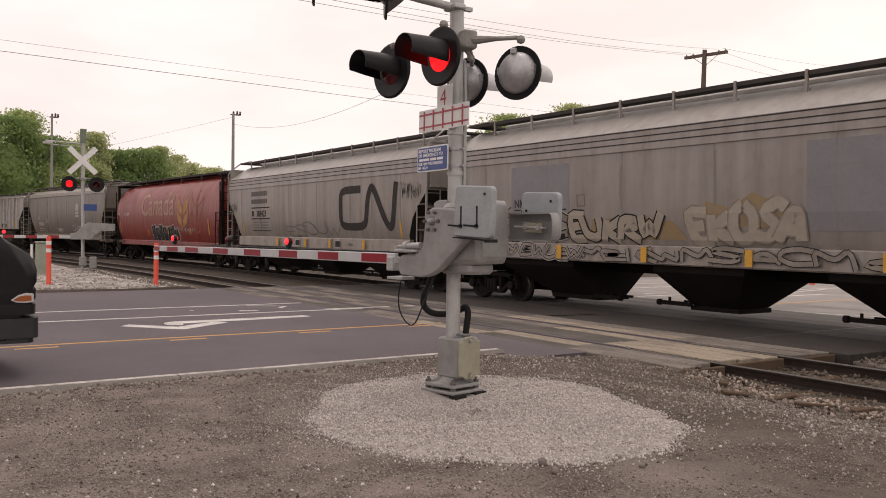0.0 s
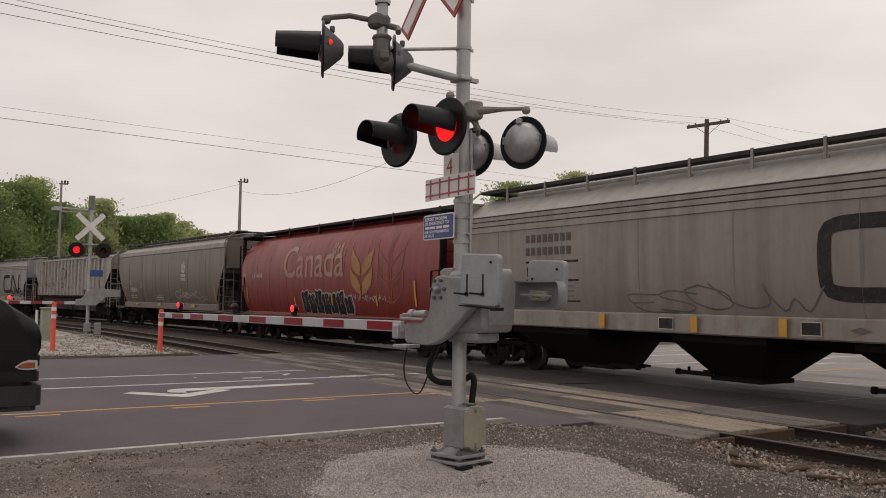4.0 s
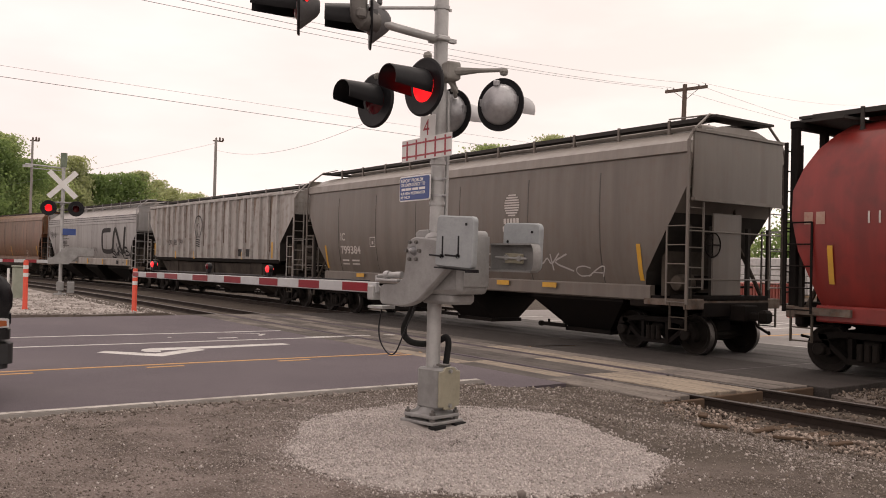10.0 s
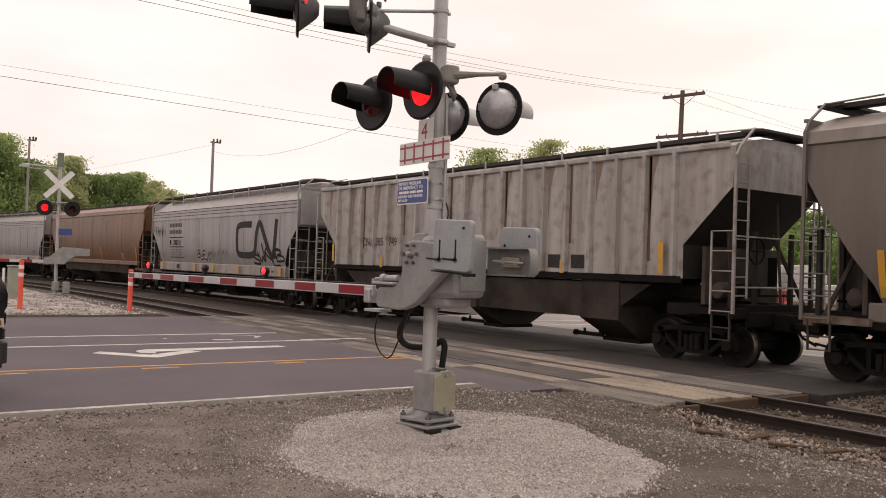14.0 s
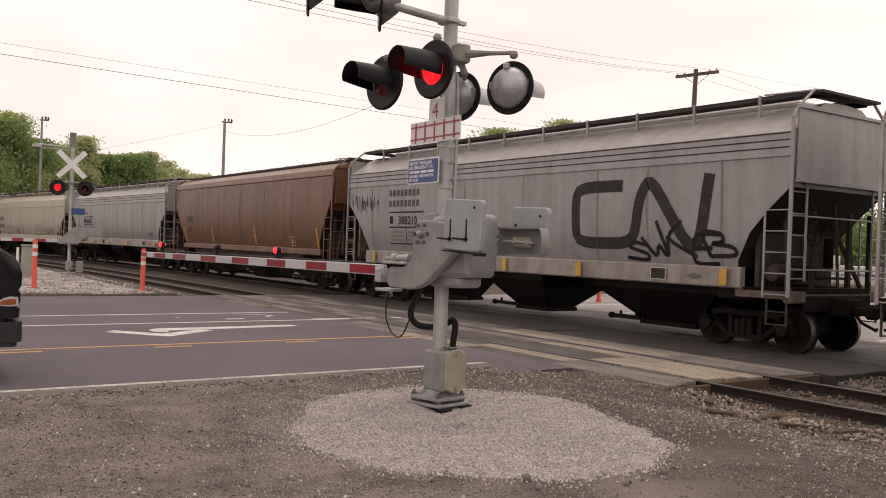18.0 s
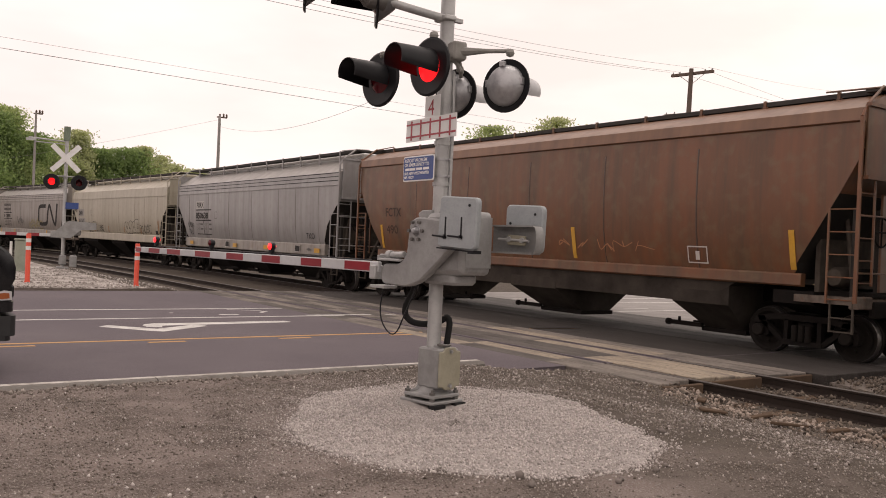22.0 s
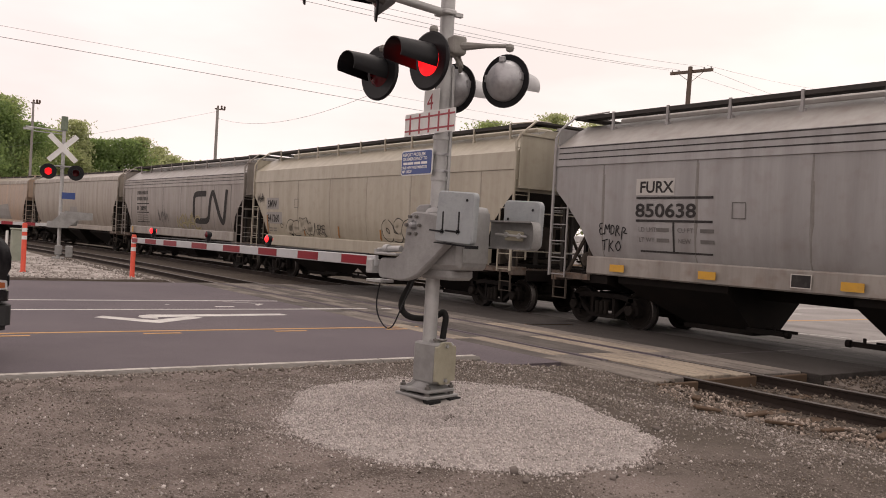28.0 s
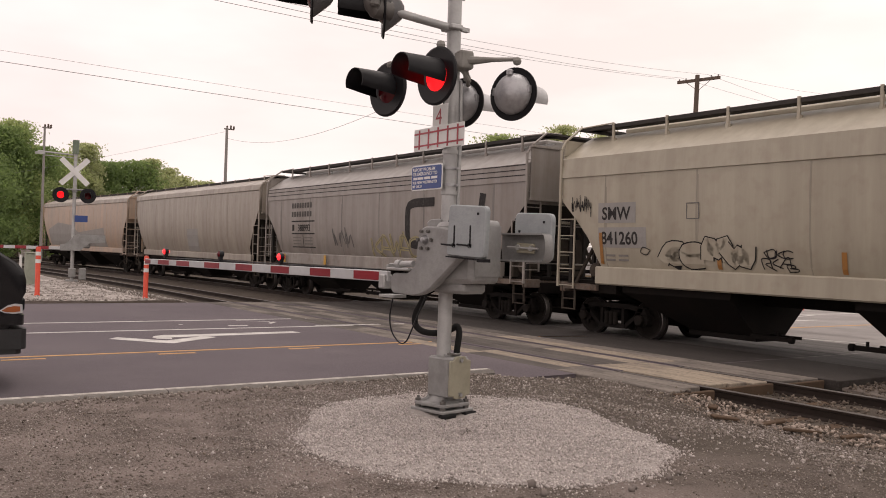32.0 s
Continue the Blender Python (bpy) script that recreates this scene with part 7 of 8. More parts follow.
part("rod", Shape().tube([(0.245, -0.62, 1.90), (0.245, -1.02, 1.888)], 0.012, 8).lathe([(0.0, 0.02), (0.028, 0.02), (0.028, 0.0)], (-1, 0, 0), (0.255, -0.76, 1.90), 8).lathe([(0.0, 0.02), (0.028, 0.02), (0.028, 0.0)], (-1, 0, 0), (0.255, -0.93, 1.89), 8), galv, p2)
part("rivet", Shape().lathe([(0.0, 0.006), (0.014, 0.006), (0.014, 0.0)], (-1, 0, 0), (0.35, -1.0, 2.15), 8).lathe([(0.0, 0.006), (0.014, 0.006), (0.014, 0.0)], (-1, 0, 0), (0.35, -0.68, 2.06), 8), black_metal, p2)
# arm: stripes butt end to end
edges = [0.696, 1.158, 1.589, 2.013, 2.453, 2.882, 3.323, 3.761, 4.194, 4.634, 5.082, 5.50, 5.74, 6.12, 6.38, 6.59]
for k in range(len(edges) - 1):
    a, b = edges[k], edges[k + 1]
    h = 0.115 - 0.004 * k * 0.6
    if k % 2:
        part("arm_stripe", Shape().box(-0.30, (a + b) / 2, 1.553 - 0.001 * k, 0.045, b - a, h, chamfer=0.006), arm_white, gate, "white arm stripe")
    else:
        beam = part("arm_stripe", Shape().box(-0.30, (a + b) / 2, 1.553 - 0.001 * k, 0.045, b - a, h, chamfer=0.006), arm_white, gate, "red arm stripe with white rims")
        part("red_panel", Shape().box(-0.30, (a + b) / 2, 1.553 - 0.001 * k, 0.051, b - a - 0.012, h * 0.80, chamfer=0.002), arm_red, beam, "red reflective panel")
part("arm_butt", Shape().box(-0.30, 0.63, 1.555, 0.05, 0.14, 0.11, chamfer=0.006), arm_white, gate)
part("arm_cable", Shape().tube([(-0.30, 0.7, 1.622), (-0.30, 2.6, 1.618), (-0.30, 4.2, 1.618), (-0.30, 5.9, 1.612)], 0.007, 6), black_metal, gate, "black lamp cable")
for y, lit in ((2.686, True), (4.212, False), (5.902, True)):
    g_ = part("arm_light", Shape().box(-0.30, y, 1.645, 0.06, 0.07, 0.07, chamfer=0.015).lathe([(0.045, -0.03), (0.052, 0.0), (0.045, 0.03)], (1, 0, 0), (-0.30, y, 1.705), 16), black_metal, gate, "small gate arm light")
    for sx in (-1, 1):
        part("lens", Shape().lathe([(0.0, 0.05), (0.025, 0.045), (0.042, 0.03)], (sx, 0, 0), (-0.30, y, 1.705), 14), lens_hot if lit else lens_dark, g_, "lit red lens" if lit else "dark red lens")
# wiring
part("loop_cable", Shape().hose([(-0.28, 0.50, 1.36), (-0.28, 0.55, 1.14), (-0.28, 0.51, 0.98), (-0.28, 0.38, 0.875), (-0.28, 0.27, 0.90), (-0.27, 0.18, 1.06), (-0.24, 0.10, 1.26), (-0.20, 0.06, 1.42)], 0.008, 8), black_metal, gate, "thin black cable loop")
part("flexible_conduit", Shape().hose([(-0.08, 0.20, 1.46), (-0.06, 0.29, 1.31), (-0.07, 0.38, 1.16), (-0.06, 0.385, 1.05), (-0.02, 0.30, 0.985), (0.06, 0.17, 0.98), (0.14, 0.06, 1.02), (0.175, 0.0, 1.06), (0.185, -0.03, 1.0), (0.16, -0.04, 0.88), (0.14, -0.04, 0.74)], 0.033, 12), rubber, gate, "thick black flexible conduit")

# ---- far signal and gate across the street ----
fs = thing("crossing_signal", "distant crossing signal with white crossbuck and red lights", "crossing signal", group="crossing signals", at=pose(8.12, 40.1, 0.03, 0, 0, 78))
part("pole", Shape().tube([(0, 0, 0.1), (0, 0, 5.6)], 0.075, 14), galv, fs)
part("pole_cap", Shape().tube([(0, 0, 5.55), (0, 0, 6.15)], 0.14, 10), GREEN_TAG, fs, "green-grey cap")
part("base_casting", Shape().box(0, 0, 0.05, 0.5, 0.5, 0.1, chamfer=0.01).box(0, 0, 0.4, 0.3, 0.3, 0.4, chamfer=0.03).box(0.0, -0.42, 0.35, 0.4, 0.3, 0.5, chamfer=0.03), cast, fs)
part("light_bracket", Shape().tube([(-0.1, 0.55, 4.0), (-0.1, -0.55, 4.0)], 0.03, 8).box(0, 0, 3.98, 0.2, 0.2, 0.2, chamfer=0.03), cast, fs)
part("top_arm", Shape().tube([(0, 0.0, 5.50), (-0.05, 1.5, 5.58)], 0.035, 8).tube([(0, 0.0, 5.38), (-0.05, 1.3, 5.42)], 0.02, 8).box(-0.05, 1.4, 5.5, 0.1, 0.4, 0.1), galv, fs)
for a_, off in ((45, 0.0), (-45, -0.02)):
    m = pose(-0.10 + off, 0.02, 4.78, a_, 0, 0)
    part("crossbuck_board", Shape().box(0, 0, 0, 0.016, 0.22, 1.55).moved(m), sign_white, fs, "white crossbuck board")
lamp_unit(fs, (-0.25, 0.54, 3.75), 0, True, r=0.33)
lamp_unit(fs, (-0.25, -0.54, 3.75), 0, False, r=0.33)
part("notice_sign", Shape().box(-0.12, -0.30, 2.75, 0.01, 0.52, 0.28), sign_blue, fs, "small blue notice sign")
fg = thing("crossing_gate", "distant lowered crossing gate with red and white arm", "crossing gate", group="crossing gates", at=pose(8.12, 40.1, 0.03, 0, 0, 78))
part("mechanism_case", Shape().box(-0.1, -0.35, 1.75, 0.4, 0.7, 0.55, chamfer=0.05), cast, fg)
part("arm_casting", Shape().prism([(-1.3, 2.05), (-0.2, 2.1), (0.3, 1.65), (0.5, 1.62), (0.5, 1.36), (-0.3, 1.36), (-0.7, 1.72), (-1.3, 1.75)], "x", -0.4, -0.3), cast, fg)
for k in range(12):
    part("arm_stripe", Shape().box(-0.35, 0.72 + k * 0.43, 1.46, 0.05, 0.43, 0.13, chamfer=0.005), arm_white if k % 2 == 0 else arm_red, fg)
al = part("arm_light", Shape().lathe([(0.07, -0.03), (0.07, 0.03)], (1, 0, 0), (-0.36, 3.05, 1.66), 12), black_metal, fg)
part("lens", Shape().lathe([(0.0, 0.06), (0.075, 0.03)], (-1, 0, 0), (-0.36, 3.05, 1.66), 12), lens_hot, al, "lit red lens")

# delineator posts
def delineator(x, y, h, lean=0.0):
    t = thing("delineator_post", "orange plastic delineator post with white bands", "road post", group="delineator posts", at=pose(x, y, 0.0, lean, 0, 0))
    part("post", Shape().lathe([(0.0, h), (0.06, h), (0.075, h - 0.05), (0.075, 0.12), (0.11, 0.04), (0.11, 0.0)], (0, 0, 1), (0, 0, 0), 16), post_orange, t)
    for z in (h - 0.28, h - 0.52):
        part("band", Shape().lathe([(0.0775, 0.0), (0.0775, 0.12)], (0, 0, 1), (0, 0, z), 16), sign_white, t, "white reflective band")
    return t


delineator(7.88, 28.03, 1.42, 0.6)
delineator(5.03, 29.85, 1.60, -0.8)
delineator(31.2, 20.2, 0.9)
delineator(22.7, 22.7, 0.9)
# concrete box and white pipe by the far gate
solid("signal_cabinet", Shape().box(6.02, 37.0, 0.62, 0.50, 0.4, 1.30, chamfer=0.04).box(6.02, 37.0, 1.30, 0.56, 0.46, 0.06, chamfer=0.02), surface("grey_green_cabinet", (0.30, 0.32, 0.26), rough=0.7, big=3), "grey-green equipment cabinet beside the far gate", "cabinet")
solid("white_post", Shape().tube([(5.62, 37.0, -0.05), (5.62, 37.0, 1.22)], 0.05, 10), sign_white, "plain white marker pipe beside the cabinet", "post")

# ---- black van at the left ----
van = thing("van", "black van waiting at the crossing", "van", at=pose(0.0, 12.45, 0.0, 0, 0, 0))
side_poly = [(1.50, 0.48), (1.70, 0.88), (1.73, 0.93), (1.74, 1.04), (1.76, 1.10), (1.80, 1.18), (1.802, 1.32), (1.77, 1.44), (1.71, 1.52), (1.63, 1.575), (1.51, 1.655), (1.385, 1.74), (1.15, 1.84), (0.75, 1.95), (0.10, 2.48), (-0.3, 2.58), (-3.7, 2.58), (-3.85, 2.4), (-3.9, 0.45)]
vs = Shape()
ys = [(-0.985, 0.10), (-0.96, 0.04), (-0.88, 0.01), (-0.5, 0.0), (0.5, 0.0), (0.88, 0.01), (0.96, 0.04), (0.985, 0.10)]
npt = len(side_poly)
for y, inset in ys:
    for x, z in side_poly:
        k = 1
        vs.v.append((x - (0.05 if inset > 0.05 and x > 1.45 else 0.0), y, 1.2 + (z - 1.2) * k))
for j in range(len(ys) - 1):
    for i in range(npt):
        vs.f.append((j * npt + i, j * npt + (i + 1) % npt, (j + 1) * npt + (i + 1) % npt, (j + 1) * npt + i))
vs.f += [tuple(range(npt))[::-1], tuple((len(ys) - 1) * npt + i for i in range(npt))]
part("body", vs, van_paint, van, "glossy black body")
bump_plan = [(1.2, -1.0), (1.76, -1.0), (1.80, -0.97), (1.83, -0.9), (1.85, 0.0), (1.83, 0.9), (1.80, 0.97), (1.76, 1.0), (1.2, 1.0)]
part("bumper", Shape().prism(bump_plan, "z", 0.50, 0.74), van_trim, van, "dark bumper")
part("bumper_base", Shape().prism([(x - 0.05, y * 0.98) for x, y in bump_plan], "z", 0.44, 0.50), van_trim, van)
part("bumper_lip", Shape().prism([(x - 0.03, y * 0.995) for x, y in bump_plan], "z", 0.79, 0.91), van_paint, van, "black upper bumper")
part("grille", Shape().box(1.80, 0, 1.02, 0.05, 1.1, 0.26, chamfer=0.01), van_trim, van)
for sy in (-1, 1):
    part("headlight", Shape().box(1.765, sy * 0.70, 1.03, 0.09, 0.34, 0.18, chamfer=0.03), glass_dark, van)
    lens_poly = [(1.535, 0.965), (1.60, 1.005), (1.67, 1.02), (1.735, 1.015), (1.74, 0.955), (1.66, 0.945), (1.58, 0.95)]
    trim_poly = [(1.515, 0.965), (1.60, 1.025), (1.68, 1.048), (1.762, 1.035), (1.766, 0.935), (1.66, 0.928), (1.57, 0.937)]
    part("trim", Shape().prism(trim_poly, "y", min(sy * 0.88, sy * 0.998), max(sy * 0.88, sy * 0.998)), chrome, van, "bright lamp surround")
    part("turn_signal", Shape().prism(lens_poly, "y", min(sy * 0.90, sy * 1.006), max(sy * 0.90, sy * 1.006)), amber, van, "amber turn signal")
    for x in (0.85, -2.8):
        part("wheel", Shape().lathe([(0.0, 0.1), (0.2, 0.1), (0.22, 0.06), (0.34, 0.08), (0.37, 0.04), (0.37, -0.14), (0.30, -0.16), (0.0, -0.16)], (0, sy, 0), (x, sy * 0.90, 0.37), 24), rubber, van, "black tyre")
part("windscreen", Shape().box(0.46, 0, 2.24, 0.03, 1.5, 0.78, pose(0, 0, 0, 0, -49, 0), chamfer=0.01), glass_dark, van, "dark windscreen")

# ---- poles and wires ----
pale_pole = surface("pale_weathered_pole", (0.30, 0.285, 0.27), (0.22, 0.205, 0.19), rough=0.9, big=1, stretch=(5, 5, 0.4), spec=DULL)


def utility_pole(x, y, h, arms, label, tilt=(0, 0), r=0.15, turn=0.0):
    t = thing("utility_pole", label, "utility pole", group="utility poles", at=pose(x, y, -0.1, tilt[0], tilt[1], 0))
    part("pole", Shape().tube([(0, 0, 0), (0, 0, h)], [r * 1.25, r * 0.8], 12), pole_wood if arms else pale_pole, t, "weathered wooden pole")
    for z, w in arms:
        d_ = Vector((math.cos(radians(turn)), math.sin(radians(turn)), 0))
        n_ = Vector((-d_.y, d_.x, 0)) * 0.15
        part("crossarm", Shape().box(n_.x, n_.y, z, w, 0.16, 0.20, pose(0, 0, 0, 0, 0, turn).to_3x3().to_4x4()), pole_wood, t)
        br = Shape()
        for k in (-1, 1):
            br.tube([d_ * (k * w * 0.33) + n_ + Vector((0, 0, z)), Vector((0, 0, z - 0.75)) + n_ * 0.9], 0.02, 6)
        part("brace", br, pole_wood, t)
        ins = Shape()
        for k in (-0.46, -0.3, 0.3, 0.46):
            q = d_ * (k * w) + n_ + Vector((0, 0, z + 0.08))
            ins.lathe([(0.05, 0), (0.06, 0.05), (0.035, 0.08), (0.05, 0.13), (0.0, 0.17)], (0, 0, 1), q, 8)
        part("insulators", ins, wire_mat, t)
    return t


utility_pole(48.3, 40.05, 14.85, [(14.53, 3.3), (11.70, 4.1)], "brown wooden utility pole with two crossarms and wires", turn=-82, r=0.19, tilt=(0.6, 0.9))
utility_pole(26.9, 72.55, 12.1, [], "slim grey utility pole behind the train", r=0.14)
utility_pole(13.9, 81.3, 11.7, [], "thin pale pole before the trees", r=0.11)
for x, y, z in ((26.9, 72.55, 12.0), (13.9, 81.3, 11.6)):
    k = 0.8 if x < 20 else 1.0
    ins_ = Shape().box(x + 0.2 * k, y, z - 0.1, 0.9 * k, 0.08, 0.10)
    for dx, hh in ((0.02, 0.0), (0.35, 0.05), (0.62, 0.02)):
        ins_.lathe([(0.05, -0.02), (0.11, 0.05), (0.06, 0.12), (0.10, 0.18), (0.06, 0.26), (0.0, 0.3)], (0, 0, 1), (x + dx * k, y, z - 0.08 + hh), 8)
    solid("pole_fittings", ins_, pole_wood, "small insulators on the pole top", "pole fitting")


def pin(k, z=14.68):
    """Top of an insulator on the tall pole's upper crossarm, k metres along it."""
    return (48.3 + 0.139 * k + 0.149, 40.05 - 0.99 * k + 0.02, z)


def wire(a, b, sag, r=0.013):
    a, b = Vector(a), Vector(b)
    pts = [a.lerp(b, k / 24) - Vector((0, 0, sag * 4 * (k / 24) * (1 - k / 24))) for k in range(25)]
    solid("overhead_wire", Shape().tube(pts, r, 5, caps=False), wire_mat, "thin sagging overhead wire", "wire", group="overhead wires")


wire((-14.5, 31.6, 8.3), (48.1, 38.4, 8.9), 0.15, 0.006)
wire((-14.4, 31.7, 8.0), (48.1, 38.4, 8.35), 0.15, 0.011)
wire((-2.0, 22.9, 8.65), pin(-1.52), 0.5, 0.009)
wire((-0.5, 20.3, 8.1), pin(-1.0), 0.5, 0.009)
wire((-6.0, 23.3, 9.4), pin(1.0), 0.75, 0.008)
wire((26.95, 72.5, 11.1), (21.7, 35.95, 8.98), 1.0, 0.010)
wire(pin(1.52), (118.0, 65.8, 25.5), 0.5, 0.009)
wire(pin(1.0), (85.0, 30.0, 10.0), 0.8, 0.009)
wire(pin(-1.0), (95.0, 34.0, 12.5), 0.9, 0.009)
wire((26.9, 72.5, 11.7), (5.0, 102.0, 6.4), 0.3, 0.009)

# ---- yard beyond the tracks ----
wrap_white = surface("white_wrapped_goods", (0.62, 0.61, 0.60), (0.48, 0.47, 0.46), rough=0.5, big=2.5, fine=6, amount=0.7, third=(0.35, 0.34, 0.34), third_amount=0.5, bump=0.3, bump_scale=8)
pallet_wood = surface("pallet_wood", (0.30, 0.22, 0.14), (0.2, 0.15, 0.1), rough=0.9, big=3)
rng = random.Random(77)
for k in range(26):
    y = 19.0 + k * 1.62
    h = rng.choice((1.1, 1.9, 2.2, 2.25))
    st = thing("pallet_stack", "white wrapped goods stacked on wooden pallets", "pallet stack", group="pallet stacks in the yard", at=pose(58.0 + rng.uniform(-0.3, 0.3), y, -0.04, 0, 0, rng.uniform(-4, 4)))
    part("pallet", Shape().box(0, 0, 0.07, 1.2, 1.3, 0.14, chamfer=0.01), pallet_wood, st)
    z = 0.14
    while z < h:
        part("wrapped_load", Shape().box(rng.uniform(-0.04, 0.04), rng.uniform(-0.04, 0.04), z + 0.34, 1.15, 1.24, 0.66, chamfer=0.07), wrap_white, st)
        z += 0.68
cont_red = surface("dull_red_container", (0.25, 0.055, 0.04), (0.17, 0.045, 0.035), rough=0.6, big=1.5, amount=0.7)
box_red = thing("shipping_container", "low dull red corrugated container standing in the yard", "container", at=pose(41.5, 29.6, -0.03, 0, 0, 0))
cs = Shape().box(0, 0, 0.63, 5.9, 2.3, 1.1, chamfer=0.03)
part("shell", cs, cont_red, box_red)
for k in range(20):
    part("corrugation", Shape().box(-2.8 + k * 0.295, -1.17, 0.63, 0.14, 0.05, 1.0), cont_red, box_red)
for x in (-2.93, 2.93):
    part("corner_post", Shape().box(x, -1.15, 0.63, 0.12, 0.14, 1.2), cont_red, box_red)
for k in range(9):
    part("door_rib", Shape().box(-2.975, -0.95 + k * 0.235, 0.63, 0.05, 0.11, 1.0), cont_red, box_red)

# ---- trees ----
def tree(x, y, h, spread, seed, leaves, mat, label, size=0.34, clumps=16, low=0.25):
    r = random.Random(seed)
    t = thing("tree", label, "tree", group="trees behind the tracks", at=pose(x, y, -0.1))
    tk = Shape().tube([(0, 0, 0), (r.uniform(-0.2, 0.2), r.uniform(-0.2, 0.2), h * 0.4), (r.uniform(-0.5, 0.5), r.uniform(-0.5, 0.5), h * 0.85)], [h * 0.022, h * 0.015, h * 0.005], 8)
    cents = []
    for k in range(clumps):
        q = low + (0.97 - low) * ((k + r.random()) / clumps)
        a, w = r.uniform(0, 6.283), spread * (math.sin(min(1.0, (q - low) / (1 - low) * 0.92 + 0.08) * math.pi) ** 0.6) * r.uniform(0.25, 1.0)
        c = Vector((math.cos(a) * w, math.sin(a) * w, q * h))
        cents.append((c, spread * r.uniform(0.28, 0.5)))
        tk.tube([(0, 0, q * h * 0.72), tuple(c * 0.5 + Vector((0, 0, q * h * 0.4))), tuple(c)], [h * 0.009, h * 0.005, h * 0.002], 5)
    part("trunk", tk, bark, t)
    rn = np.random.RandomState(seed)
    fine = leaves * 5
    pick = rn.randint(0, len(cents), fine)
    mid, rad = np.array([tuple(c) for c, _ in cents])[pick], np.array([q for _, q in cents])[pick]

    def ways():
        d_ = rn.normal(size=(fine, 3))
        return d_ / np.linalg.norm(d_, axis=1, keepdims=True)
    p = mid + rn.normal(size=(fine, 3)) * (rad * 0.62)[:, None] * np.array([1.0, 1.0, 0.85])
    p[:, 2] = np.minimum(p[:, 2], h - rn.rand(fine) * 0.5)
    u_ = ways()
    v_ = np.cross(u_, ways())
    v_ /= np.linalg.norm(v_, axis=1, keepdims=True)
    s_ = (size * 0.46 * rn.uniform(0.5, 1.3, fine))[:, None]
    quad = np.stack([p - u_ * s_, p + v_ * s_ * 0.6, p + u_ * s_, p - v_ * s_ * 0.6], 1).reshape(-1, 3)
    tri = (np.array([(0, 1, 2), (0, 2, 3)])[None] + 4 * np.arange(fine)[:, None, None]).reshape(-1, 3)
    crown = tagged(new("crown", loose("crown", quad, tri, mat, "", "")), "leafy crown")
    crown.parent = t
    return t


for k, (x, y, h, w, n, m, sz) in enumerate([
        (9.0, 92.5, 11.8, 4.2, 5200, 0, 0.34), (12.3, 97.5, 13.3, 3.6, 5000, 0, 0.34), (14.6, 99.5, 14.3, 2.6, 3200, 1, 0.34), (16.8, 101.0, 12.0, 2.6, 3200, 0, 0.34),
        (20.0, 107.5, 12.2, 2.8, 3000, 1, 0.36), (23.2, 110.0, 13.7, 2.3, 2400, 2, 0.36), (26.2, 112.5, 11.8, 3.3, 4200, 0, 0.36), (29.4, 113.0, 12.3, 3.4, 4200, 0, 0.36),
        (32.6, 113.5, 12.8, 2.6, 1700, 2, 0.36), (35.0, 116.0, 12.0, 2.6, 1700, 2, 0.36), (37.3, 117.5, 11.3, 2.4, 1500, 2, 0.36), (40.8, 120.0, 10.9, 3.0, 2000, 2, 0.38), (44.5, 121.0, 10.2, 3.2, 2000, 1, 0.38),
        (59.2, 75.0, 15.0, 3.4, 3200, 1, 0.36), (62.6, 69.4, 15.9, 3.0, 2600, 2, 0.36), (65.4, 66.0, 15.0, 3.0, 2400, 2, 0.36),
        (86.0, -14.0, 7.0, 4.5, 2600, 0, 0.45), (84.0, 2.0, 8.0, 4.5, 2600, 1, 0.45), (86.0, 13.0, 7.5, 4.5, 2600, 0, 0.45), (85.0, 24.0, 8.0, 4.5, 2600, 1, 0.45), (84.0, 36.0, 8.5, 4.5, 2600, 0, 0.45), (80.0, 48.0, 8.5, 4.5, 2600, 0, 0.45), (74.0, 60.0, 9.0, 4.5, 2600, 1, 0.45),
        (70.0, 19.0, 5.2, 4.2, 1500, 0, 0.45), (71.0, 27.0, 5.6, 4.4, 1500, 1, 0.45), (70.0, 35.0, 5.4, 4.4, 1500, 0, 0.45), (69.0, 43.0, 5.8, 4.4, 1500, 0, 0.45), (67.0, 51.0, 5.6, 4.4, 1500, 1, 0.45), (66.0, 59.0, 5.8, 4.4, 1500, 0, 0.45)]):
    lab = ("full dark green tree behind the tracks", "mid green leafy tree behind the tracks", "sparse light green tree behind the tracks")[m]
    tree(x, y, h, w, 100 + k, n, leaf_mats[m], lab, size=sz, clumps=26 if m < 2 else 19, low=0.06 if m < 2 else 0.22)

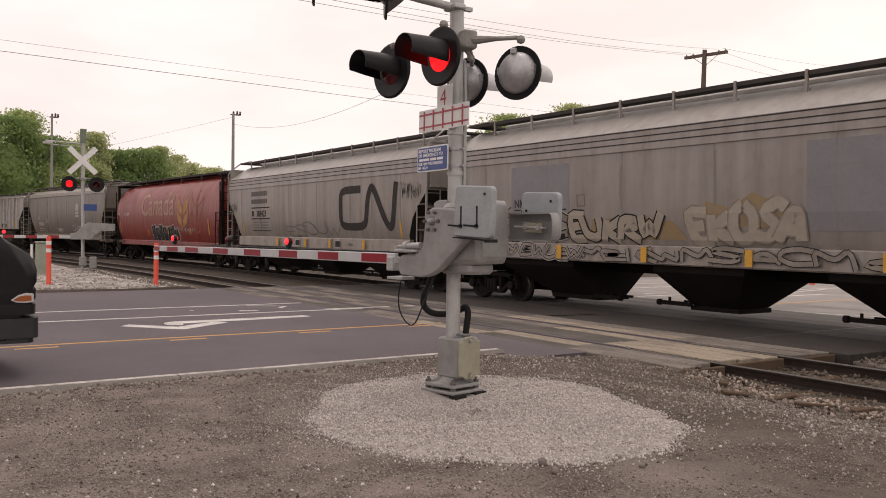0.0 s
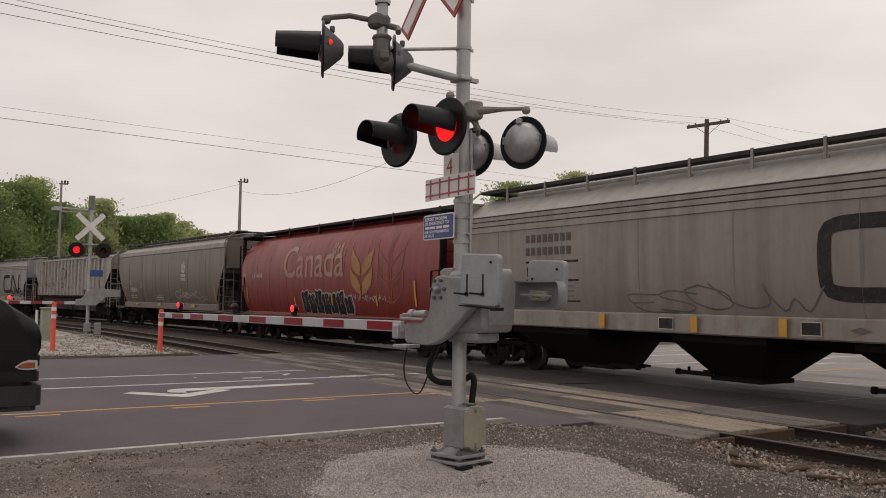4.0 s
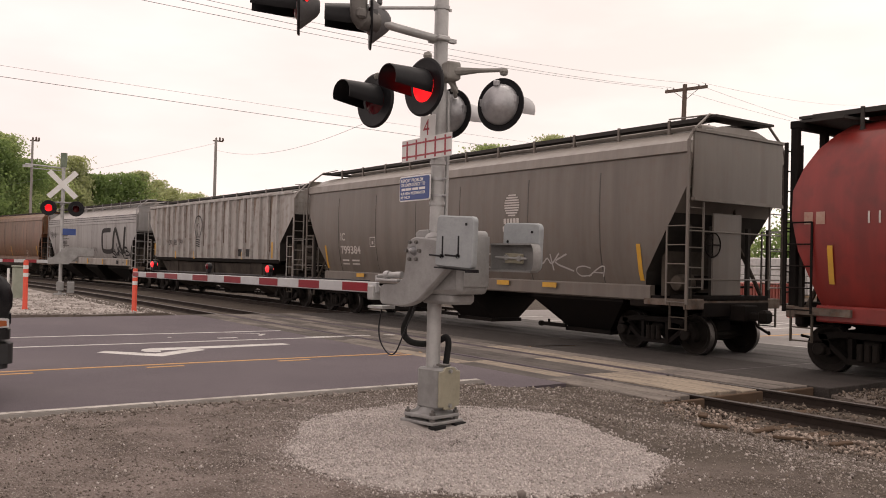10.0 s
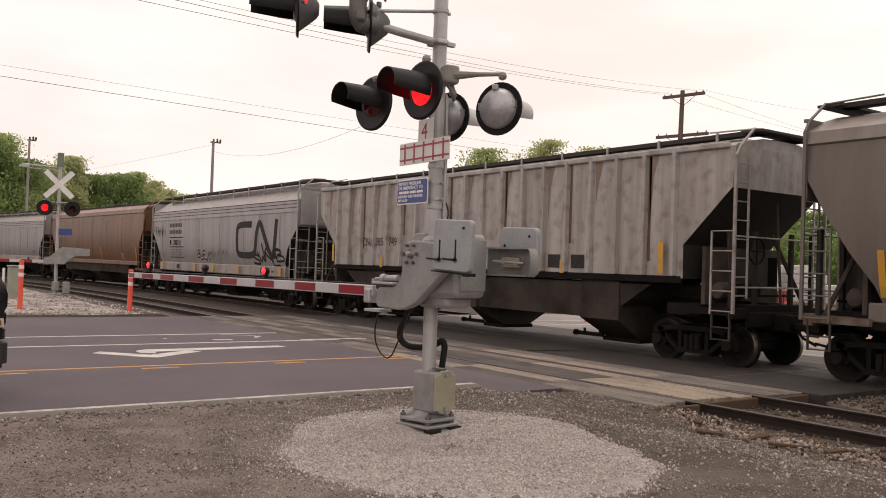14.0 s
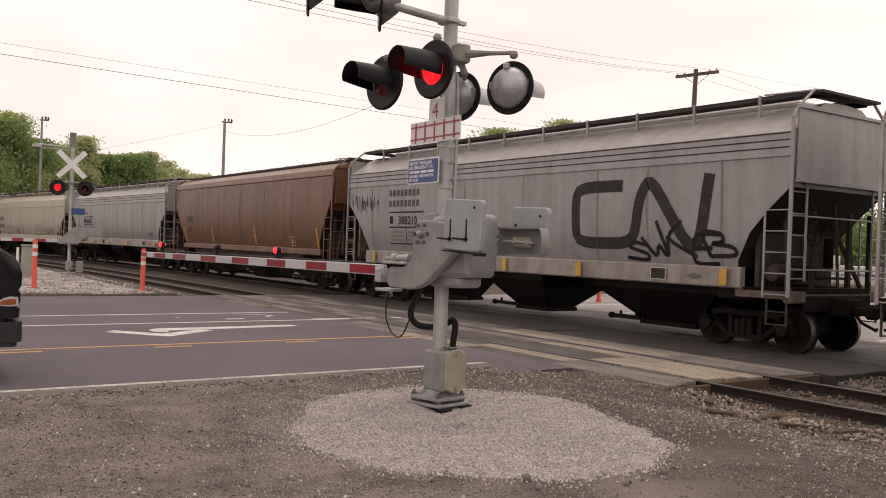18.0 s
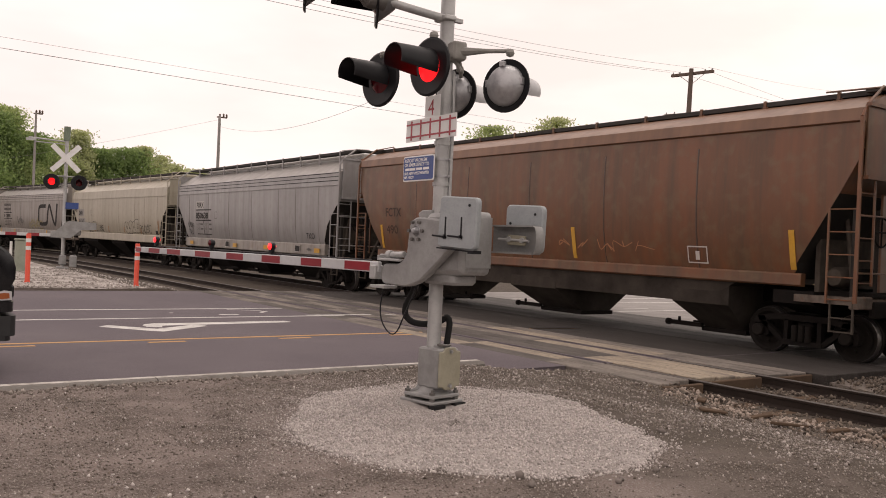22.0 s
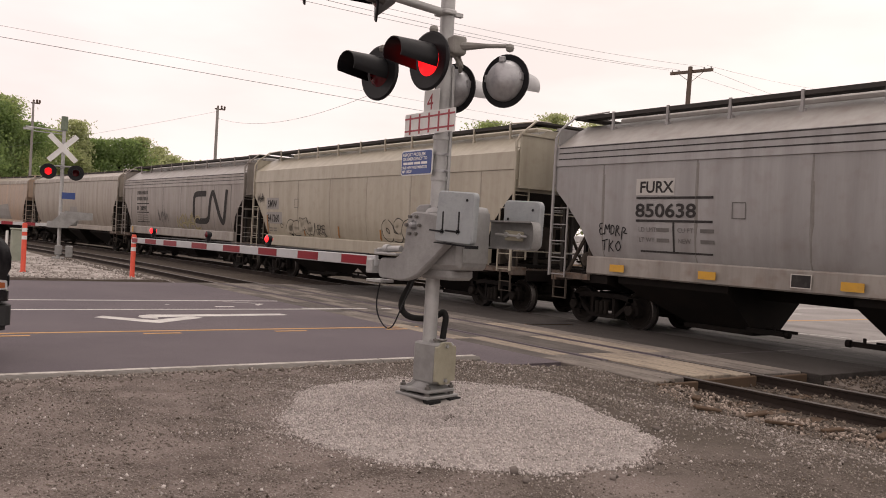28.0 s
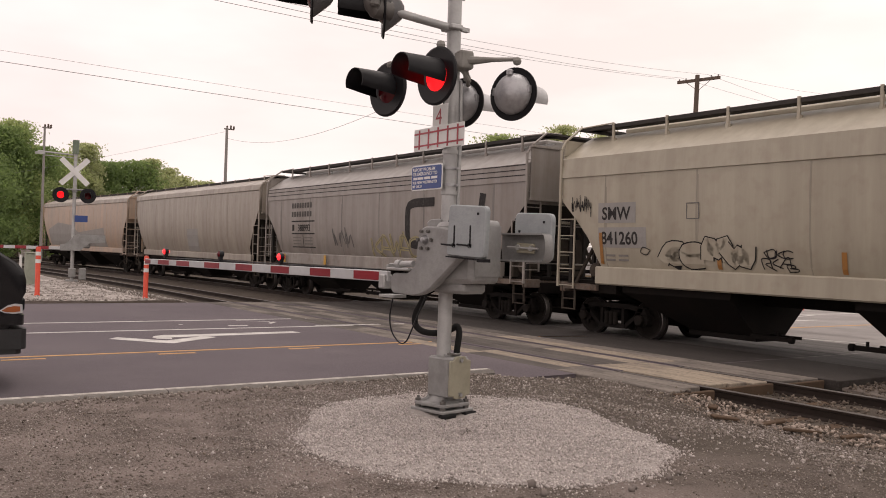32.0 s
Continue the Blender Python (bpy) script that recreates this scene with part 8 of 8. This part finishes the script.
# ---- loose stones on the shoulder ----
def stones(count, place, lo, hi, seed):
    """Many small crushed stones as one mesh; place gives x, y, z for three random numbers."""
    rn = np.random.RandomState(seed)
    base = np.array([(1, 0, 0), (-1, 0, 0), (0, 1, 0), (0, -1, 0), (0, 0, 1), (0, 0, -1), (0.62, 0.62, 0.35), (-0.6, 0.5, -0.3)])
    faces = [(4, 6, 2), (4, 0, 6), (6, 0, 2), (4, 2, 1), (4, 1, 3), (4, 3, 0), (5, 2, 0), (5, 7, 2), (5, 1, 7), (7, 1, 2), (5, 3, 1), (5, 0, 3)]
    at = np.array([place(rn) for k in range(count)])
    sz = lo + (hi - lo) * rn.rand(count) ** 2.2
    a, b, c = rn.uniform(0, 6.283, (3, count))
    ca, sa, cb, sb, cc, sc = np.cos(a), np.sin(a), np.cos(b), np.sin(b), np.cos(c), np.sin(c)
    turn = np.stack([np.stack([cb * cc, sa * sb * cc - ca * sc, ca * sb * cc + sa * sc], -1), np.stack([cb * sc, sa * sb * sc + ca * cc, ca * sb * sc - sa * cc], -1), np.stack([-sb, sa * cb, ca * cb], -1)], 1)
    v = base[None] * rn.uniform(0.65, 1.25, (count, 8, 1)) * np.array([1, 0.85, 0.7]) * sz[:, None, None]
    v = np.einsum("nij,nkj->nki", turn, v) + at[:, None, :] + np.array([0, 0, 0.25])[None, None] * sz[:, None, None]
    return v.reshape(-1, 3), (np.array(faces)[None] + 8 * np.arange(count)[:, None, None]).reshape(-1, 3)


PAD = (4.8, 6.5, 1.85)


def pad_radius(a):
    c1, s1, c2, s2, c3 = math.cos(a), math.sin(a), math.cos(2 * a), math.sin(2 * a), math.cos(3 * a)
    return 1.842 + 0.08 * c1 - 0.02 * s1 - 0.176 * c2 + 0.137 * s2 - 0.08 * c3 + 0.03 * math.sin(7 * a + 0.4) + 0.02 * math.sin(12 * a)


def pad_z(x, y):
    d_ = math.hypot(x - PAD[0], y - PAD[1]) / PAD[2]
    return ground_z(x, y) + 0.03 * (smooth_step(d_, 0.2, 0.45) - smooth_step(d_, 0.6, 1.0)) + 0.002


ps = Shape()
rings, segs = 22, 90
for i in range(rings + 1):
    for k in range(segs):
        a = 2 * math.pi * k / segs
        rr_ = pad_radius(a) * i / rings
        x, y = PAD[0] + rr_ * math.cos(a), PAD[1] + rr_ * math.sin(a)
        ps.v.append((x, y, pad_z(x, y) + (0.006 * noise.noise((x * 9, y * 9, 2)) if i < rings else -0.03)))
ps.f = [(i * segs + k, i * segs + (k + 1) % segs, (i + 1) * segs + (k + 1) % segs, (i + 1) * segs + k) for i in range(rings) for k in range(segs)]
solid("gravel_pad", ps, crushed, "round pad of pale crushed stone around the mast", "gravel", kind="stuff")


def on_pad(rn):
    a, q = rn.uniform(0, 6.283), math.sqrt(rn.rand())
    while math.hypot(PAD[0] + pad_radius(a) * q * math.cos(a) - MX, PAD[1] + pad_radius(a) * q * math.sin(a) - MY) < 0.36:
        a, q = rn.uniform(0, 6.283), math.sqrt(rn.rand())
    q = q * (1.0 if rn.rand() < 0.85 else rn.uniform(1.0, 1.14))
    rr_ = pad_radius(a) * q
    x, y = PAD[0] + rr_ * math.cos(a), PAD[1] + rr_ * math.sin(a)
    return x, y, pad_z(x, y) if q < 0.98 else ground_z(x, y)


def on_dirt(rn):
    while True:
        x, y = rn.uniform(-2.5, 9.6), rn.uniform(2.4, 9.6)
        if math.hypot(x - PAD[0], y - PAD[1]) > PAD[2] * 1.02 and rn.rand() < (0.55 + 0.45 * (x > 6.5)) * (0.25 + 0.75 * (noise.noise((x * 0.9, y * 0.9, 7)) > -0.12)):
            return x, y, ground_z(x, y)


def on_ballast(rn):
    return (lambda x, y: (x, y, ground_z(x, y)))(rn.uniform(9.0, 13.6), rn.uniform(-3.0, 8.3))


def along_kerb(rn):
    x, y = rn.uniform(-3, 9.0), 9.62 - abs(rn.normal()) * 0.16
    return x, y, ground_z(x, y)


stone_pale = surface("pale_stone", (0.57, 0.52, 0.495), (0.25, 0.222, 0.208), rough=0.9, big=9, fine=50, amount=1.0, bump=0.2, spec=DULL, lo=0.25, hi=1.1, island=True)
stone_verge = surface("mottled_verge_stone", (0.50, 0.46, 0.43), (0.24, 0.212, 0.193), rough=0.9, big=9, fine=50, amount=1.0, bump=0.2, spec=DULL, lo=0.2, hi=0.85, island=True)
stone_mid = surface("mid_grey_stone", (0.46, 0.415, 0.385), (0.19, 0.165, 0.15), rough=0.9, big=9, fine=50, amount=1.0, bump=0.2, spec=DULL, lo=0.1, hi=0.9, island=True)
stone_pink = surface("pale_pinkish_stone", (0.42, 0.35, 0.30), (0.16, 0.125, 0.10), rough=0.9, big=9, fine=50, amount=1.0, bump=0.2, spec=DULL, lo=0.1, hi=0.95, island=True)
stone_brown = surface("brown_grey_stone", (0.23, 0.19, 0.155), (0.06, 0.048, 0.04), rough=0.9, big=9, fine=50, amount=1.0, bump=0.2, spec=DULL, lo=0.0, hi=0.9, island=True)
stone_grey = surface("grey_stone", (0.365, 0.323, 0.289), (0.152, 0.128, 0.112), rough=0.9, big=9, fine=50, amount=1.0, bump=0.2, spec=DULL, lo=0.0, hi=0.7, island=True)
def about_pad(rn):
    a = rn.uniform(0.4, 3.6)
    rr_ = pad_radius(a) * (1.0 + abs(rn.normal()) * 0.28)
    x, y = PAD[0] + rr_ * math.cos(a), min(PAD[1] + rr_ * math.sin(a), 9.55)
    return x, y, ground_z(x, y)


loose("crushed_stones", *stones(36000, on_pad, 0.005, 0.017, 1), stone_pale, "loose pale crushed stones", "gravel")
loose("strewn_stones", *stones(6500, about_pad, 0.005, 0.013, 8), stone_mid, "pale crushed stones strewn about the pad", "gravel")
loose("shoulder_stones", *stones(98000, on_dirt, 0.004, 0.0135, 2), stone_grey, "loose grey stones in the dirt", "gravel")
loose("dirt_clods", *stones(3000, on_dirt, 0.006, 0.019, 12), stone_brown, "dark clods and stones trodden into the dirt", "gravel")
loose("shoulder_cobbles", *stones(500, on_dirt, 0.010, 0.022, 13), stone_mid, "larger grey stones in the dirt", "gravel")
loose("shoulder_pebbles", *stones(1500, on_dirt, 0.006, 0.022, 5), stone_pale, "scattered pale stones in the dirt", "gravel")
def on_verge(rn):
    x, y = rn.uniform(-4.0, 9.2), 27.0 + 14.0 * rn.rand() ** 1.4
    return x, y, ground_z(x, y) + 0.012


loose("verge_stones", *stones(5600, on_verge, 0.015, 0.06, 9), stone_verge, "rough pale stones on the far verge", "gravel")
def on_soil(rn):
    x, y = rn.uniform(6.3, 9.5), rn.uniform(2.0, 9.4)
    return x, y, ground_z(x, y)


def bed_end(rn):
    x, y = rn.uniform(12.95, 19.2), rn.uniform(3.2, 7.64)
    return x, y, -0.16 + 0.07 * max(0.0, (y - 6.3) / 1.33)


solid("ballast_shoulder", Shape().prism([(6.2, -0.2), (7.65, -0.10), (7.65, -0.2)], "x", 12.95, 19.3), ballast_mat, "dirty ballast banked against the road's edge", "ballast", kind="structure")
loose("bank_stones", *stones(5200, bed_end, 0.015, 0.045, 11), stone_brown, "dirty ballast stones against the road's edge", "ballast")
loose("soil_stones", *stones(2600, on_soil, 0.006, 0.026, 10), stone_mid, "scattered grey stones on the bare soil", "gravel")
loose("ballast_stones", *stones(8200, on_ballast, 0.014, 0.045, 3), stone_brown, "dirty ballast stones along the rails", "ballast")
loose("kerb_stones", *stones(1800, along_kerb, 0.008, 0.035, 4), stone_grey, "loose stones against the kerb", "gravel")


def by_rail(rn):
    x, y = 9.55 + rn.normal() * 0.22, 7.9 - rn.rand() * 6.5
    return x, y, ground_z(x, y)


loose("rail_side_stones", *stones(2600, by_rail, 0.010, 0.042, 6), stone_pink, "pale pinkish stones heaped beside the nearest rail", "gravel")
rng = random.Random(5)
for k in range(9):
    x, y = 9.25 + rng.uniform(-0.15, 0.5), 7.4 - k * 0.48
    solid("wood_scrap", Shape().box(0, 0, 0, rng.uniform(0.25, 0.45), rng.uniform(0.07, 0.12), 0.035, chamfer=0.008).moved(pose(x, y, ground_z(x, y) + 0.03, rng.uniform(-8, 8), rng.uniform(-8, 8), rng.uniform(-40, 40))), dark_timber, "broken brown timber scrap beside the rail", "wood scrap", group="timber scraps")
for k in range(10):
    a = rng.uniform(4.3, 6.1)
    rr_ = pad_radius(a) * rng.uniform(0.98, 1.1)
    x, y = PAD[0] + rr_ * math.cos(a), PAD[1] + rr_ * math.sin(a)
    tagged(loose("stone", *stones(1, lambda rn: (x, y, ground_z(x, y) + 0.005), 0.03, 0.06, 50 + k), stone_mid, "larger grey stone at the gravel edge", "stone", ""), group="larger stones")


# ---- what moves ----
def motions():
    for car, middle in TRAIN:
        walk(car, [(t * 0.5, track_pose(middle + rolled(t * 0.5))) for t in range(65)])
    for wheel in WHEELSETS:
        y = wheel.location.y
        walk(wheel, [(t * 0.1, pose(0, y, WHEEL_R, math.degrees(-rolled(t * 0.1) / WHEEL_R))) for t in range(321)])


motions()
